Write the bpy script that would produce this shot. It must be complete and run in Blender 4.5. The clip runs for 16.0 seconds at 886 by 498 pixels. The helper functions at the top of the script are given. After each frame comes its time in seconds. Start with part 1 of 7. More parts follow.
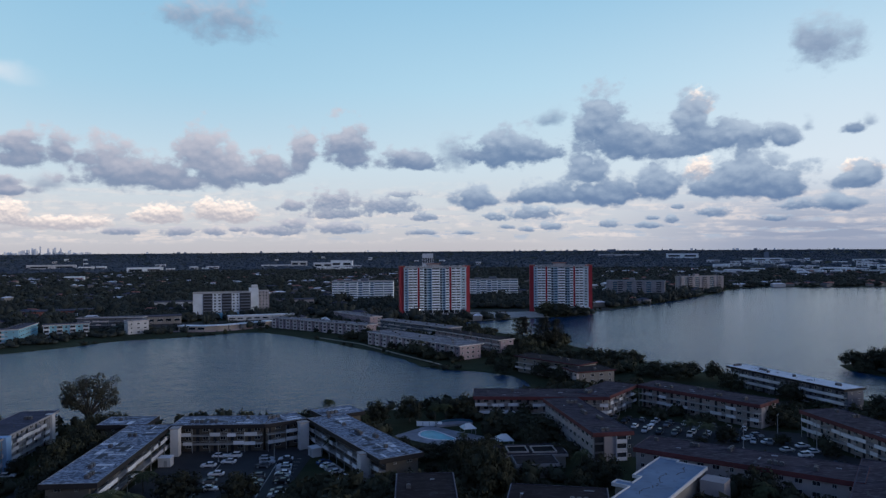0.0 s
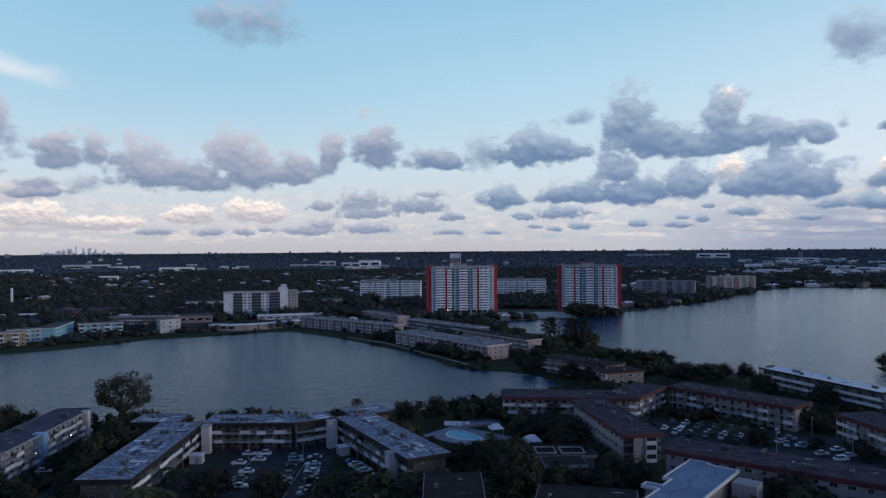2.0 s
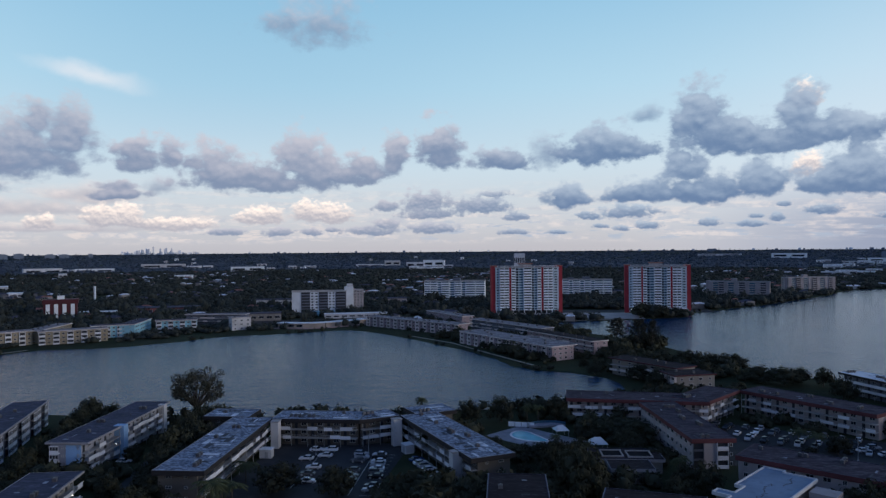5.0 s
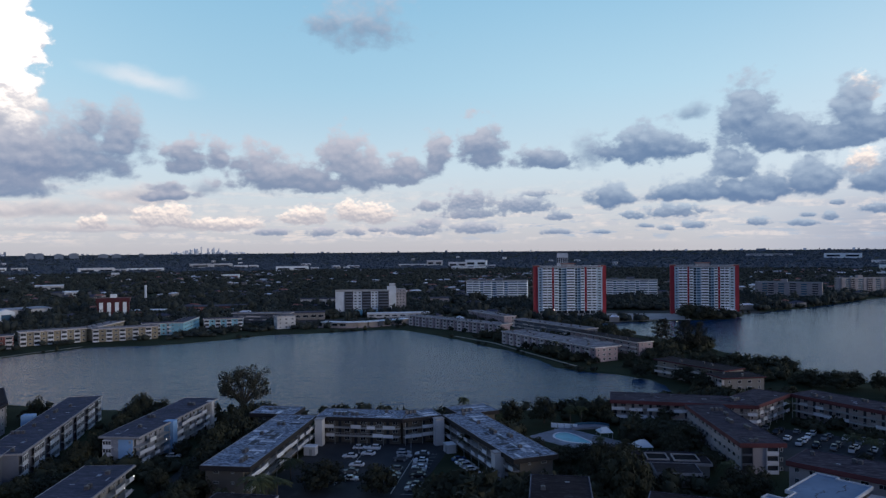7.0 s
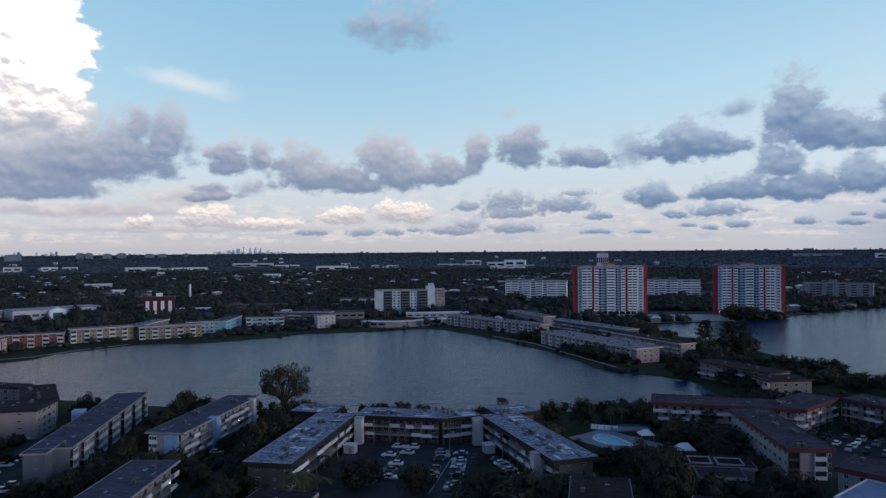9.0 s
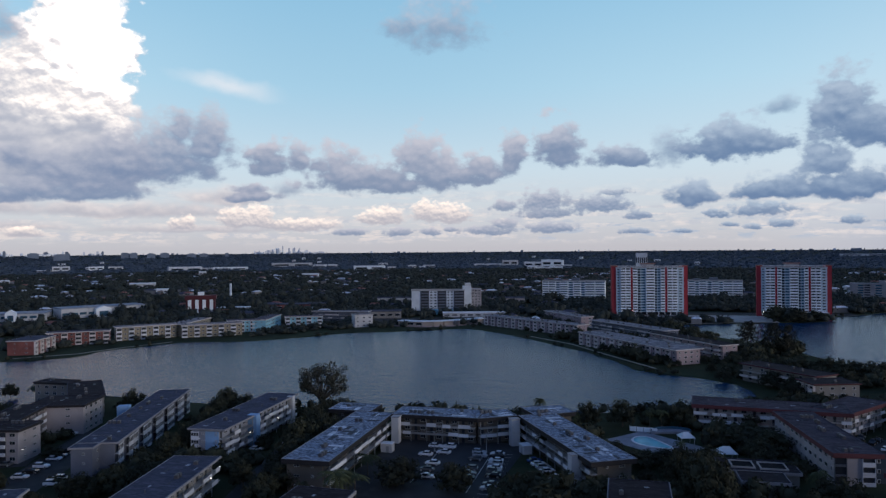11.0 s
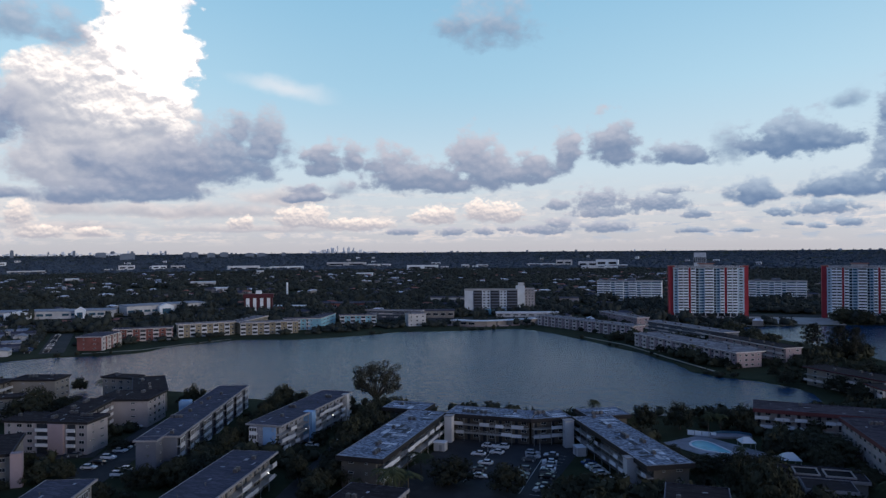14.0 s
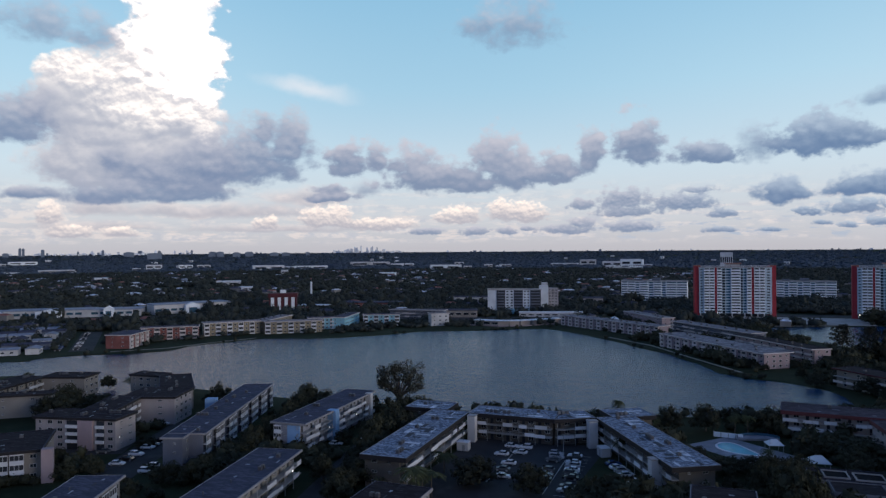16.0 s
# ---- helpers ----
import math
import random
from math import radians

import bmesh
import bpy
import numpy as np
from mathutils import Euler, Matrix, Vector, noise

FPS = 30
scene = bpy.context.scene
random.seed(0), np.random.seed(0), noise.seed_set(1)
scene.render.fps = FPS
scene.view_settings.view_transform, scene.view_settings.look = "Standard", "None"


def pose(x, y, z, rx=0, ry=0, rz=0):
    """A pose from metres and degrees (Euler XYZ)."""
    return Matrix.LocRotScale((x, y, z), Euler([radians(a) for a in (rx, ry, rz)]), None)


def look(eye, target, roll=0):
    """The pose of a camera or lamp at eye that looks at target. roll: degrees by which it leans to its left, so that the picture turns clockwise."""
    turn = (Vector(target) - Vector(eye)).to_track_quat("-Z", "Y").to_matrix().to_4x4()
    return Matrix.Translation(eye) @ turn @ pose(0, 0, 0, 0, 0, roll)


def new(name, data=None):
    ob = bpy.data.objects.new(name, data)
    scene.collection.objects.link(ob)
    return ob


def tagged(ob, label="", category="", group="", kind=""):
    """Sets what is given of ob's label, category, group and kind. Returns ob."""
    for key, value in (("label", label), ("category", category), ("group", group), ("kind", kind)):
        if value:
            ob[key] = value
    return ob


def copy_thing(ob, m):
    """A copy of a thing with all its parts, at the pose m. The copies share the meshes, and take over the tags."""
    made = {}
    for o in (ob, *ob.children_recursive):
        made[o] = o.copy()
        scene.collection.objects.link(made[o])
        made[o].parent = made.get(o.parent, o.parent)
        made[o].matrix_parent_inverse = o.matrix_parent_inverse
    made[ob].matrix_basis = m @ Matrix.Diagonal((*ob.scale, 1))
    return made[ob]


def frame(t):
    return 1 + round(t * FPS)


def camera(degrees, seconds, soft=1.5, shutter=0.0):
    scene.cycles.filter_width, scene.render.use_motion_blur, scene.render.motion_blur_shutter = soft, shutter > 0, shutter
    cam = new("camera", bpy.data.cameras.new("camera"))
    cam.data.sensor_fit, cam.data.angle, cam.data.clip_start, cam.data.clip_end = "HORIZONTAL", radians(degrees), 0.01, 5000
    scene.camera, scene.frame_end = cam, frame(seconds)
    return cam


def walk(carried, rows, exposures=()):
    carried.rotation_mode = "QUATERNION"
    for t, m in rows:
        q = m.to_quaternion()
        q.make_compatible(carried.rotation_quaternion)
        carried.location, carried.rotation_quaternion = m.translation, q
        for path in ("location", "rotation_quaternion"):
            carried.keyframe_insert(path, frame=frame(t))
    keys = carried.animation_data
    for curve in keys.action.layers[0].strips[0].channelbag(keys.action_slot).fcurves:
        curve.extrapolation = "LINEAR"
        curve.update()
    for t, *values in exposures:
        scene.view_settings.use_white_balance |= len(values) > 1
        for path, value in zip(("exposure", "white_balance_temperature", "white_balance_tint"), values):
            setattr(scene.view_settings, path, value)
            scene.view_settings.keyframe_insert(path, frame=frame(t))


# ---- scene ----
EYE = 66.0
cam = camera(63.73, 16.0, soft=1.35)
ROWS = [
    (0.0, 0.0, -0.066, 0.374), (0.5, 0.558, -0.065, 0.385), (1.0, 1.095, -0.063, 0.396), (1.5, 1.635, -0.06, 0.405),
    (2.0, 2.213, -0.058, 0.413), (2.5, 2.861, -0.055, 0.421), (3.0, 3.755, -0.052, 0.427), (3.5, 4.675, -0.048, 0.433),
    (4.0, 5.578, -0.045, 0.438), (6.5, 9.914, -0.026, 0.451), (7.0, 10.737, -0.023, 0.452), (7.5, 11.533, -0.02, 0.452),
    (8.0, 12.316, -0.016, 0.452), (8.5, 13.08, -0.013, 0.452), (9.0, 13.843, -0.011, 0.451), (11.5, 17.564, -0.003, 0.443),
    (12.0, 18.343, -0.002, 0.441), (12.5, 19.059, -0.003, 0.439), (13.0, 19.812, -0.004, 0.437), (13.5, 20.563, -0.005, 0.436),
    (14.0, 21.052, -0.007, 0.434), (14.5, 21.512, -0.01, 0.432), (15.0, 21.971, -0.014, 0.431), (15.5, 22.441, -0.019, 0.43),
    (16.0, 22.91, -0.024, 0.429),
]
walk(cam, [(t, pose(0, 0, EYE, 90 + pitch, roll, yaw)) for t, yaw, pitch, roll in ROWS])
rng = random.Random(7)

# ---- world, sun ----
# clouds: azimuth and elevation of the middle, half width and height, in degrees
HIGH_BANK = [
    (12.6, 9.9, 2.08, 2.31),
    (15.0, 8.2, 4.16, 1.58),
    (17.9, 7.6, 3.09, 0.95),
    (19.3, 9.6, 1.54, 2.14),
    (21.3, 8.4, 1.97, 1.52),
    (23.8, 7.9, 1.75, 1.00),
    (25.6, 7.9, 1.11, 0.82),
    (23.4, 5.3, 3.75, 2.00),
    (20.7, 4.4, 1.99, 0.72),
    (25.5, 4.5, 1.55, 1.15),
    (12.5, 4.5, 5.03, 1.15),
    (11.6, 6.1, 1.83, 1.25),
    (16.8, 5.2, 1.91, 1.48),
    (7.7, 4.2, 2.59, 0.77),
]
LONG_BANK = [
    (-24.7, 6.5, 2.51, 1.90),
    (-22.2, 5.7, 5.22, 1.26),
    (-18.9, 7.4, 2.11, 1.98),
    (-17.6, 6.3, 2.76, 1.73),
    (-13.9, 6.7, 2.57, 1.19),
    (-11.1, 7.7, 1.05, 1.78),
    (-30.3, 7.2, 1.83, 1.41),
    (-28.1, 7.3, 1.20, 1.20),
    (-26.7, 6.8, 0.80, 0.73),
    (-32.0, 4.2, 2.42, 0.39),
    (-32.0, 4.8, 1.44, 0.42),
    (-14.8, 5.8, 2.12, 0.79),
]
SINGLE = [
    (-7.6, 8.3, 1.96, 1.89),
    (-2.6, 7.2, 2.63, 0.91),
    (5.2, 8.0, 3.78, 1.54),
    (30.0, 8.3, 0.89, 0.55),
    (29.9, 4.5, 1.50, 0.67),
    (30.8, 5.0, 1.01, 0.86),
    (29.5, 3.1, 1.31, 0.67),
    (2.6, 4.1, 1.99, 1.00),
]
THIN = [
    (-17.0, 17.7, 3.9, 2.3),
    (-19.6, 17.3, 2.6, 1.2),
    (0.8, 7.6, 1.5, 1.5),
    (8.9, 10.3, 1.15, 0.90),
    (30.9, 8.7, 0.6, 0.6),
    (27.3, 8.7, 0.57, 0.57),
    (-29.1, 4.9, 1.39, 0.87),
]
LOW = [
    (-8.5, 3.9, 2.22, 0.99),
    (-8.5, 2.8, 2.44, 0.45),
    (-4.2, 3.5, 2.26, 0.77),
    (-1.5, 2.5, 1.09, 0.41),
    (-3.1, 4.4, 1.18, 0.32),
    (-13.2, 1.5, 2.24, 0.40),
    (-11.9, 2.0, 1.22, 0.44),
    (-8.2, 1.7, 2.05, 0.45),
    (-1.7, 1.3, 1.18, 0.23),
    (-17.8, 1.4, 0.91, 0.30),
    (-20.3, 1.4, 1.36, 0.34),
    (-24.2, 1.4, 1.44, 0.29),
    (-16.1, 1.6, 0.59, 0.22),
    (-11.9, 3.4, 1.13, 0.44),
    (7.3, 2.8, 2.23, 0.59),
    (4.3, 2.5, 1.08, 0.36),
    (1.8, 1.3, 0.82, 0.18),
    (5.0, 1.7, 0.63, 0.23),
    (6.7, 1.5, 0.58, 0.23),
    (8.8, 1.7, 1.06, 0.31),
    (13.1, 1.8, 0.86, 0.31),
    (17.9, 2.2, 0.62, 0.35),
    (16.4, 2.3, 0.54, 0.22),
    (16.2, 1.7, 1.09, 0.26),
    (18.3, 3.1, 0.57, 0.22),
    (20.8, 2.7, 1.27, 0.38),
    (25.0, 2.1, 1.12, 0.25),
    (26.7, 3.0, 1.52, 0.41),
]
TOWER_BASE = [
    (-53.2, 9.7, 2.43, 1.80),
    (-54.1, 8.5, 1.99, 1.17),
    (-38.2, 7.5, 4.73, 2.54),
    (-35.1, 8.6, 1.82, 2.31),
    (-40.6, 6.8, 3.91, 2.16),
    (-44.3, 5.6, 4.53, 1.78),
    (-47.7, 7.0, 1.42, 1.40),
    (-48.3, 4.1, 3.15, 0.74),
    (-43.9, 4.4, 4.75, 0.85),
    (-53.1, 4.1, 2.58, 0.51),
    (-36.8, 9.5, 1.28, 1.32),
]
TOWER = [
    (-47.7, 7.2, 4.86, 2.89),
    (-42.7, 7.0, 3.82, 2.56),
    (-43.7, 19.7, 3.37, 2.54),
    (-43.7, 16.7, 2.93, 2.38),
    (-42.1, 14.4, 2.43, 2.14),
    (-45.0, 13.4, 3.70, 2.52),
    (-49.5, 12.6, 2.97, 1.87),
    (-42.9, 10.5, 2.64, 2.39),
    (-47.6, 10.2, 4.68, 2.56),
    (-51.0, 10.5, 2.12, 2.00),
]
STRATA = [
    (-40.6, 3.1, 9.68, 0.74),
    (-33.6, 4.2, 3.73, 0.89),
    (-48.5, 3.4, 3.33, 0.90),
    (-35.6, 1.7, 7.78, 0.35),
    (-49.2, 1.9, 5.47, 0.41),
]
CROWN = [
    (-43.4, 17.5, 3.38, 3.40),
    (-42.8, 14.6, 3.29, 2.56),
    (-42.0, 12.8, 2.03, 1.89),
    (-49.5, 13.1, 2.39, 0.97),
    (-41.0, 9.8, 0.74, 1.55),
    (-46.1, 15.7, 1.30, 2.25),
    (-43.8, 11.1, 2.77, 1.27),
]
CORE = [
    (-43.0, 17.9, 3.20, 3.41),
    (-42.4, 14.7, 2.90, 2.40),
    (-41.7, 12.8, 1.63, 1.55),
]
CREAM = [
    (-21.4, 2.7, 1.65, 0.76),
    (-22.5, 2.5, 1.16, 0.50),
    (-18.1, 3.0, 1.07, 0.86),
    (-16.4, 2.9, 1.92, 0.87),
    (-31.3, 2.8, 1.13, 0.93),
    (-28.1, 2.0, 3.36, 0.52),
    (19.9, 5.8, 1.04, 0.85),
    (30.4, 5.5, 1.22, 0.63),
    (19.7, 10.7, 0.89, 0.94),
]
CREAM_WEST = [
    (-33.0, 2.6, 1.32, 0.89),
    (-31.2, 2.6, 1.07, 0.90),
    (-36.8, 2.1, 1.11, 0.53),
    (-51.8, 2.7, 0.84, 0.95),
    (-50.6, 1.5, 1.49, 0.52),
    (-47.4, 1.4, 1.28, 0.37),
]
FULL = [(28.4, 14.3, 2.3, 1.95), (27.4, 14.9, 1.5, 1.2)]
THIN += [(-52.1, 16.1, 4.6, 1.7), (-49.1, 15.5, 2.2, 1.6)]
WISP = (-33.5, 12.5)
SUN_AZ, SUN_EL = 104.0, 8.0
world = bpy.data.worlds.new("evening_sky")
scene.world = world
world.use_nodes = True
wt = world.node_tree
wt.nodes.clear()


def wnode(kind):
    return wt.nodes.new(kind)


def wput(socket, value):
    if isinstance(value, bpy.types.NodeSocket):
        wt.links.new(value, socket)
    else:
        socket.default_value = value


def vm(op, a, b=None, c=None):
    n = wnode("ShaderNodeVectorMath")
    n.operation = op
    for socket, value in zip(n.inputs, (a, b, c)):
        if value is not None:
            wput(socket, value)
    return n.outputs["Value"] if op in ("LENGTH", "DOT_PRODUCT") else n.outputs["Vector"]


def mth(op, a, b=None, c=None):
    n = wnode("ShaderNodeMath")
    n.operation = op
    for socket, value in zip(n.inputs, (a, b, c)):
        if value is not None:
            wput(socket, value)
    return n.outputs[0]


def ramp01(value, lo, hi, a=0.0, b=1.0, smooth=True):
    n = wnode("ShaderNodeMapRange")
    n.interpolation_type = "SMOOTHSTEP" if smooth else "LINEAR"
    for socket, v in zip(n.inputs, (value, lo, hi, a, b)):
        wput(socket, v)
    return n.outputs[0]


def blend(fac, a, b):
    n = wnode("ShaderNodeMix")
    n.data_type = "RGBA"
    wput(n.inputs[0], fac)
    wput(n.inputs[6], a if isinstance(a, bpy.types.NodeSocket) else (*a, 1))
    wput(n.inputs[7], b if isinstance(b, bpy.types.NodeSocket) else (*b, 1))
    return n.outputs[2]


def wnoise(vec, scale, detail, rough=0.55, colour=False):
    n = wnode("ShaderNodeTexNoise")
    wput(n.inputs["Vector"], vec)
    n.inputs["Scale"].default_value, n.inputs["Detail"].default_value, n.inputs["Roughness"].default_value = scale, detail, rough
    return n.outputs["Color" if colour else "Fac"]


coord = wnode("ShaderNodeTexCoord").outputs["Generated"]
sep = wnode("ShaderNodeSeparateXYZ")
wput(sep.inputs[0], coord)
az = mth("MULTIPLY", mth("ARCTAN2", sep.outputs[0], sep.outputs[1]), 180 / math.pi)
el = mth("MULTIPLY", mth("ARCSINE", sep.outputs[2]), 180 / math.pi)
flat = wnode("ShaderNodeCombineXYZ")
wput(flat.inputs[0], az)
wput(flat.inputs[1], el)
plane = flat.outputs[0]
sky = wnode("ShaderNodeTexSky")
sky.sky_type, sky.sun_disc = "NISHITA", False
sky.sun_elevation, sky.sun_rotation = radians(SUN_EL), radians(SUN_AZ)
sky.dust_density, sky.ozone_density = 1.5, 2.0
base = vm("MULTIPLY", sky.outputs[0], (0.1, 0.1, 0.1))
grad = wnode("ShaderNodeValToRGB")
wput(grad.inputs[0], ramp01(el, 0.0, 90.0, smooth=False))
stops = [(0.0, (0.58, 0.57, 0.62)), (0.03, (0.67, 0.705, 0.765)), (0.07, (0.66, 0.79, 0.89)), (0.14, (0.49, 0.74, 0.91)),
         (0.22, (0.33, 0.61, 0.84)), (0.27, (0.060, 0.145, 0.375)), (1.0, (0.045, 0.095, 0.225))]
while len(grad.color_ramp.elements) < len(stops):
    grad.color_ramp.elements.new(0.5)
for element, (at, colour) in zip(grad.color_ramp.elements, stops):
    element.position, element.color = at, (*colour, 1)
base = blend(0.9, base, grad.outputs[0])
# unseen sky behind and overhead blended to dark blue, dimming walls that face it
base = blend(ramp01(sep.outputs[1], 0.25, -0.45, 0.0, 0.85), base, (0.115, 0.190, 0.415))
# the air that bends the cloud edges, finer towards the horizon
reach = ramp01(el, 0.0, 14.0, 0.2, 1.0, smooth=False)


def stirred(scale, detail, rough, wide, tall, shift):
    n = vm("SUBTRACT", wnoise(vm("MULTIPLY_ADD", plane, (1.0, 1.35, 1.0), shift), scale, detail, rough, True), (0.5, 0.5, 0.5))
    n = vm("MULTIPLY", n, (wide, tall, 0.0))
    k = wnode("ShaderNodeVectorMath")
    k.operation = "SCALE"
    wput(k.inputs[0], n)
    wput(k.inputs["Scale"], reach)
    return k.outputs[0]


warped = vm("ADD", plane, stirred(0.35, 4.0, 0.5, 2.2, 1.6, (0, 0, 0)))


def froth(scale, shift=(0, 0), detail=10.0, rough=0.54):
    """Fractal lumps, at rest around 0."""
    return mth("SUBTRACT", wnoise(vm("MULTIPLY_ADD", plane, (0.85, 1.25, 1.0), (shift[0] * 0.85, shift[1] * 1.25, 0)), scale, detail, rough), 0.5)


def puffs(scale, shift=(0, 0), detail=3.0):
    """Round heads with creases between them, as on cauliflower."""
    n = wnode("ShaderNodeTexVoronoi")
    n.voronoi_dimensions, n.normalize = "2D", True
    wput(n.inputs["Vector"], vm("MULTIPLY_ADD", warped, (0.9, 1.2, 1.0), (shift[0] * 0.9, shift[1] * 1.2, 0)))
    n.inputs["Scale"].default_value, n.inputs["Detail"].default_value, n.inputs["Roughness"].default_value = scale, detail, 0.55
    return mth("SUBTRACT", 0.30, n.outputs["Distance"])


def heaped(scale, shift=(0, 0), share=0.55, detail=3.0):
    return mth("MULTIPLY_ADD", puffs(scale * 1.25, shift, detail), share, froth(scale, shift))


coarse, tight = heaped(0.6), heaped(1.7, share=0.35)
# how the lumps turn towards the light above
relief = mth("SUBTRACT", heaped(0.6, detail=1.0), heaped(0.6, (0.12, 0.38), detail=1.0))
relief_tight = mth("SUBTRACT", heaped(1.7, detail=1.0), heaped(1.7, (0.05, 0.15), detail=1.0))


def cloud_depth(blobs, lumps, gain):
    """How deep in cloud a direction lies (above 0 inside, flat below, heaped above), and its height within the cloud."""
    d, total, height = None, None, None
    for ca, ce, ra, re in blobs:
        ra, re, ce = ra * 1.18, re * 1.5, ce - re * 0.35
        q = vm("MULTIPLY_ADD", warped, (1 / ra, 1 / re, 0), (-ca / ra, -ce / re, 0))
        rise = mth("SUBTRACT", vm("DOT_PRODUCT", warped, (0, 1 / re, 0)), ce / re)
        q = vm("LENGTH", vm("MAXIMUM", q, vm("MULTIPLY", q, (1, -2.1, 0))))
        near = mth("MAXIMUM", mth("SUBTRACT", 1.7, q), 0.001)
        near = mth("MULTIPLY", near, near)
        total = near if total is None else mth("ADD", total, near)
        height = mth("MULTIPLY", near, rise) if height is None else mth("MULTIPLY_ADD", near, rise, height)
        d = q if d is None else mth("SMOOTH_MIN", d, q, 0.25)
    return mth("MULTIPLY_ADD", lumps, gain, mth("SUBTRACT", 1.03, d)), mth("DIVIDE", height, total)


def mass(under, blobs, fine, gain, soft, thick, dark, light):
    """A bank of cloud over what lies behind it: light above, dark and flat below."""
    lumps, turned = (tight, relief_tight) if fine else (coarse, relief)
    depth, height = cloud_depth(blobs, lumps, gain)
    sunny = mth("MULTIPLY_ADD", turned, 0.75, mth("MULTIPLY_ADD", height, 0.8, 0.14))
    sunny = mth("ADD", mth("MULTIPLY_ADD", lumps, 0.35, sunny), ramp01(depth, 0.0, 0.35, 0.2, 0.0))
    sunny = ramp01(sunny, -0.15, 1.1)
    return blend(mth("MULTIPLY", ramp01(depth, -0.04, soft), thick), under, blend(sunny, dark, light))


# the sky pales towards the light in the east
base = blend(mth("MULTIPLY", ramp01(az, 2.0, 34.0), ramp01(el, 26.0, 3.0, 0.0, 0.5)), base, (0.80, 0.86, 0.95))
base = blend(mth("MULTIPLY", mth("MULTIPLY", ramp01(az, -50.0, -26.0), ramp01(az, 8.0, -22.0)), ramp01(el, 3.0, 14.0, 0.0, 0.32)), base, (0.22, 0.47, 0.68))
# haze bank on the east horizon
base = blend(mth("MULTIPLY", ramp01(az, 8.0, 27.0), ramp01(el, 6.0, 0.8, 0.0, 0.85)), base, (0.25, 0.30, 0.44))
# low layers of far broken cloud: pale banks, then rows of small shaded cumulus
fine = wnoise(vm("MULTIPLY", plane, (0.8, 1.6, 1.0)), 1.1, 6.0, 0.6)
streak = wnoise(vm("MULTIPLY", plane, (0.16, 1.5, 1.0)), 1.0, 7.0, 0.6)
low_mask = mth("MULTIPLY", ramp01(streak, 0.44, 0.6), mth("MULTIPLY", ramp01(el, 0.2, 1.0), ramp01(el, 6.0, 2.5)))
colour = blend(mth("MULTIPLY", low_mask, 0.55), base, blend(ramp01(fine, 0.4, 0.6), (0.54, 0.56, 0.64), (0.88, 0.79, 0.76)))
rows = wnoise(vm("MULTIPLY_ADD", warped, (0.42, 2.1, 1.0), (3.0, 5.0, 0.0)), 1.0, 6.0, 0.55)
row_mask = mth("MULTIPLY", ramp01(rows, 0.54, 0.63), mth("MULTIPLY", ramp01(el, 0.45, 0.9), ramp01(el, 3.4, 1.6)))
row_tone = blend(ramp01(az, -22.0, -4.0), (0.80, 0.72, 0.70), (0.42, 0.50, 0.63))
colour = blend(mth("MULTIPLY", row_mask, 0.7), colour, row_tone)
# flat layers under the sunlit tower, then sunlit cumulus
colour = mass(colour, STRATA, False, 0.9, 0.8, 0.85, (0.47, 0.465, 0.53), (0.90, 0.81, 0.79))
colour = mass(colour, CREAM_WEST + CREAM, True, 1.25, 0.45, 0.95, (0.48, 0.47, 0.53), (1.25, 1.07, 0.95))
# the tall tower: shaded flanks, a crown too bright for the lens
colour = mass(colour, TOWER, False, 0.8, 0.3, 0.96, (0.40, 0.43, 0.53), (0.93, 0.88, 0.87))
edge = ramp01(cloud_depth(TOWER, coarse, 0.8)[0], 0.0, 0.3)
frothy = mth("ADD", coarse, mth("MULTIPLY", tight, 0.5))
crown = cloud_depth(CROWN, frothy, 1.3)[0]
billow = blend(ramp01(mth("MULTIPLY_ADD", relief_tight, 0.6, relief), -0.25, 0.3), (0.72, 0.70, 0.74), (1.25, 1.15, 1.08))
colour = blend(mth("MULTIPLY", edge, ramp01(crown, -0.9, 0.35)), colour, billow)
core = mth("MULTIPLY_ADD", relief, 1.2, cloud_depth(CORE, frothy, 1.2)[0])
colour = blend(mth("MULTIPLY", edge, mth("POWER", ramp01(core, -0.4, 1.35, smooth=False), 1.4)), colour, (3.6, 3.2, 2.9))
# shaded cumulus, paler and warmer to the west
pale = ramp01(az, -14.0, 6.0, 1.0, 0.0)
dark_tone = blend(pale, (0.130, 0.215, 0.380), (0.205, 0.27, 0.41))
light_tone = blend(pale, (0.46, 0.56, 0.69), (0.60, 0.59, 0.665))
colour = mass(colour, LOW, True, 1.7, 0.5, 0.85, dark_tone, light_tone)
colour = mass(colour, TOWER_BASE, False, 1.5, 0.6, 0.93, (0.19, 0.26, 0.41), (0.56, 0.57, 0.65))
colour = mass(colour, LONG_BANK, False, 1.75, 0.5, 0.94, dark_tone, light_tone)
colour = mass(colour, HIGH_BANK, False, 1.6, 0.42, 0.96, dark_tone, light_tone)
colour = mass(colour, SINGLE, False, 1.75, 0.46, 0.95, dark_tone, light_tone)
colour = mass(colour, FULL, False, 1.7, 0.9, 0.86, (0.20, 0.27, 0.42), light_tone)
colour = mass(colour, THIN, False, 1.8, 1.0, 0.68, dark_tone, light_tone)
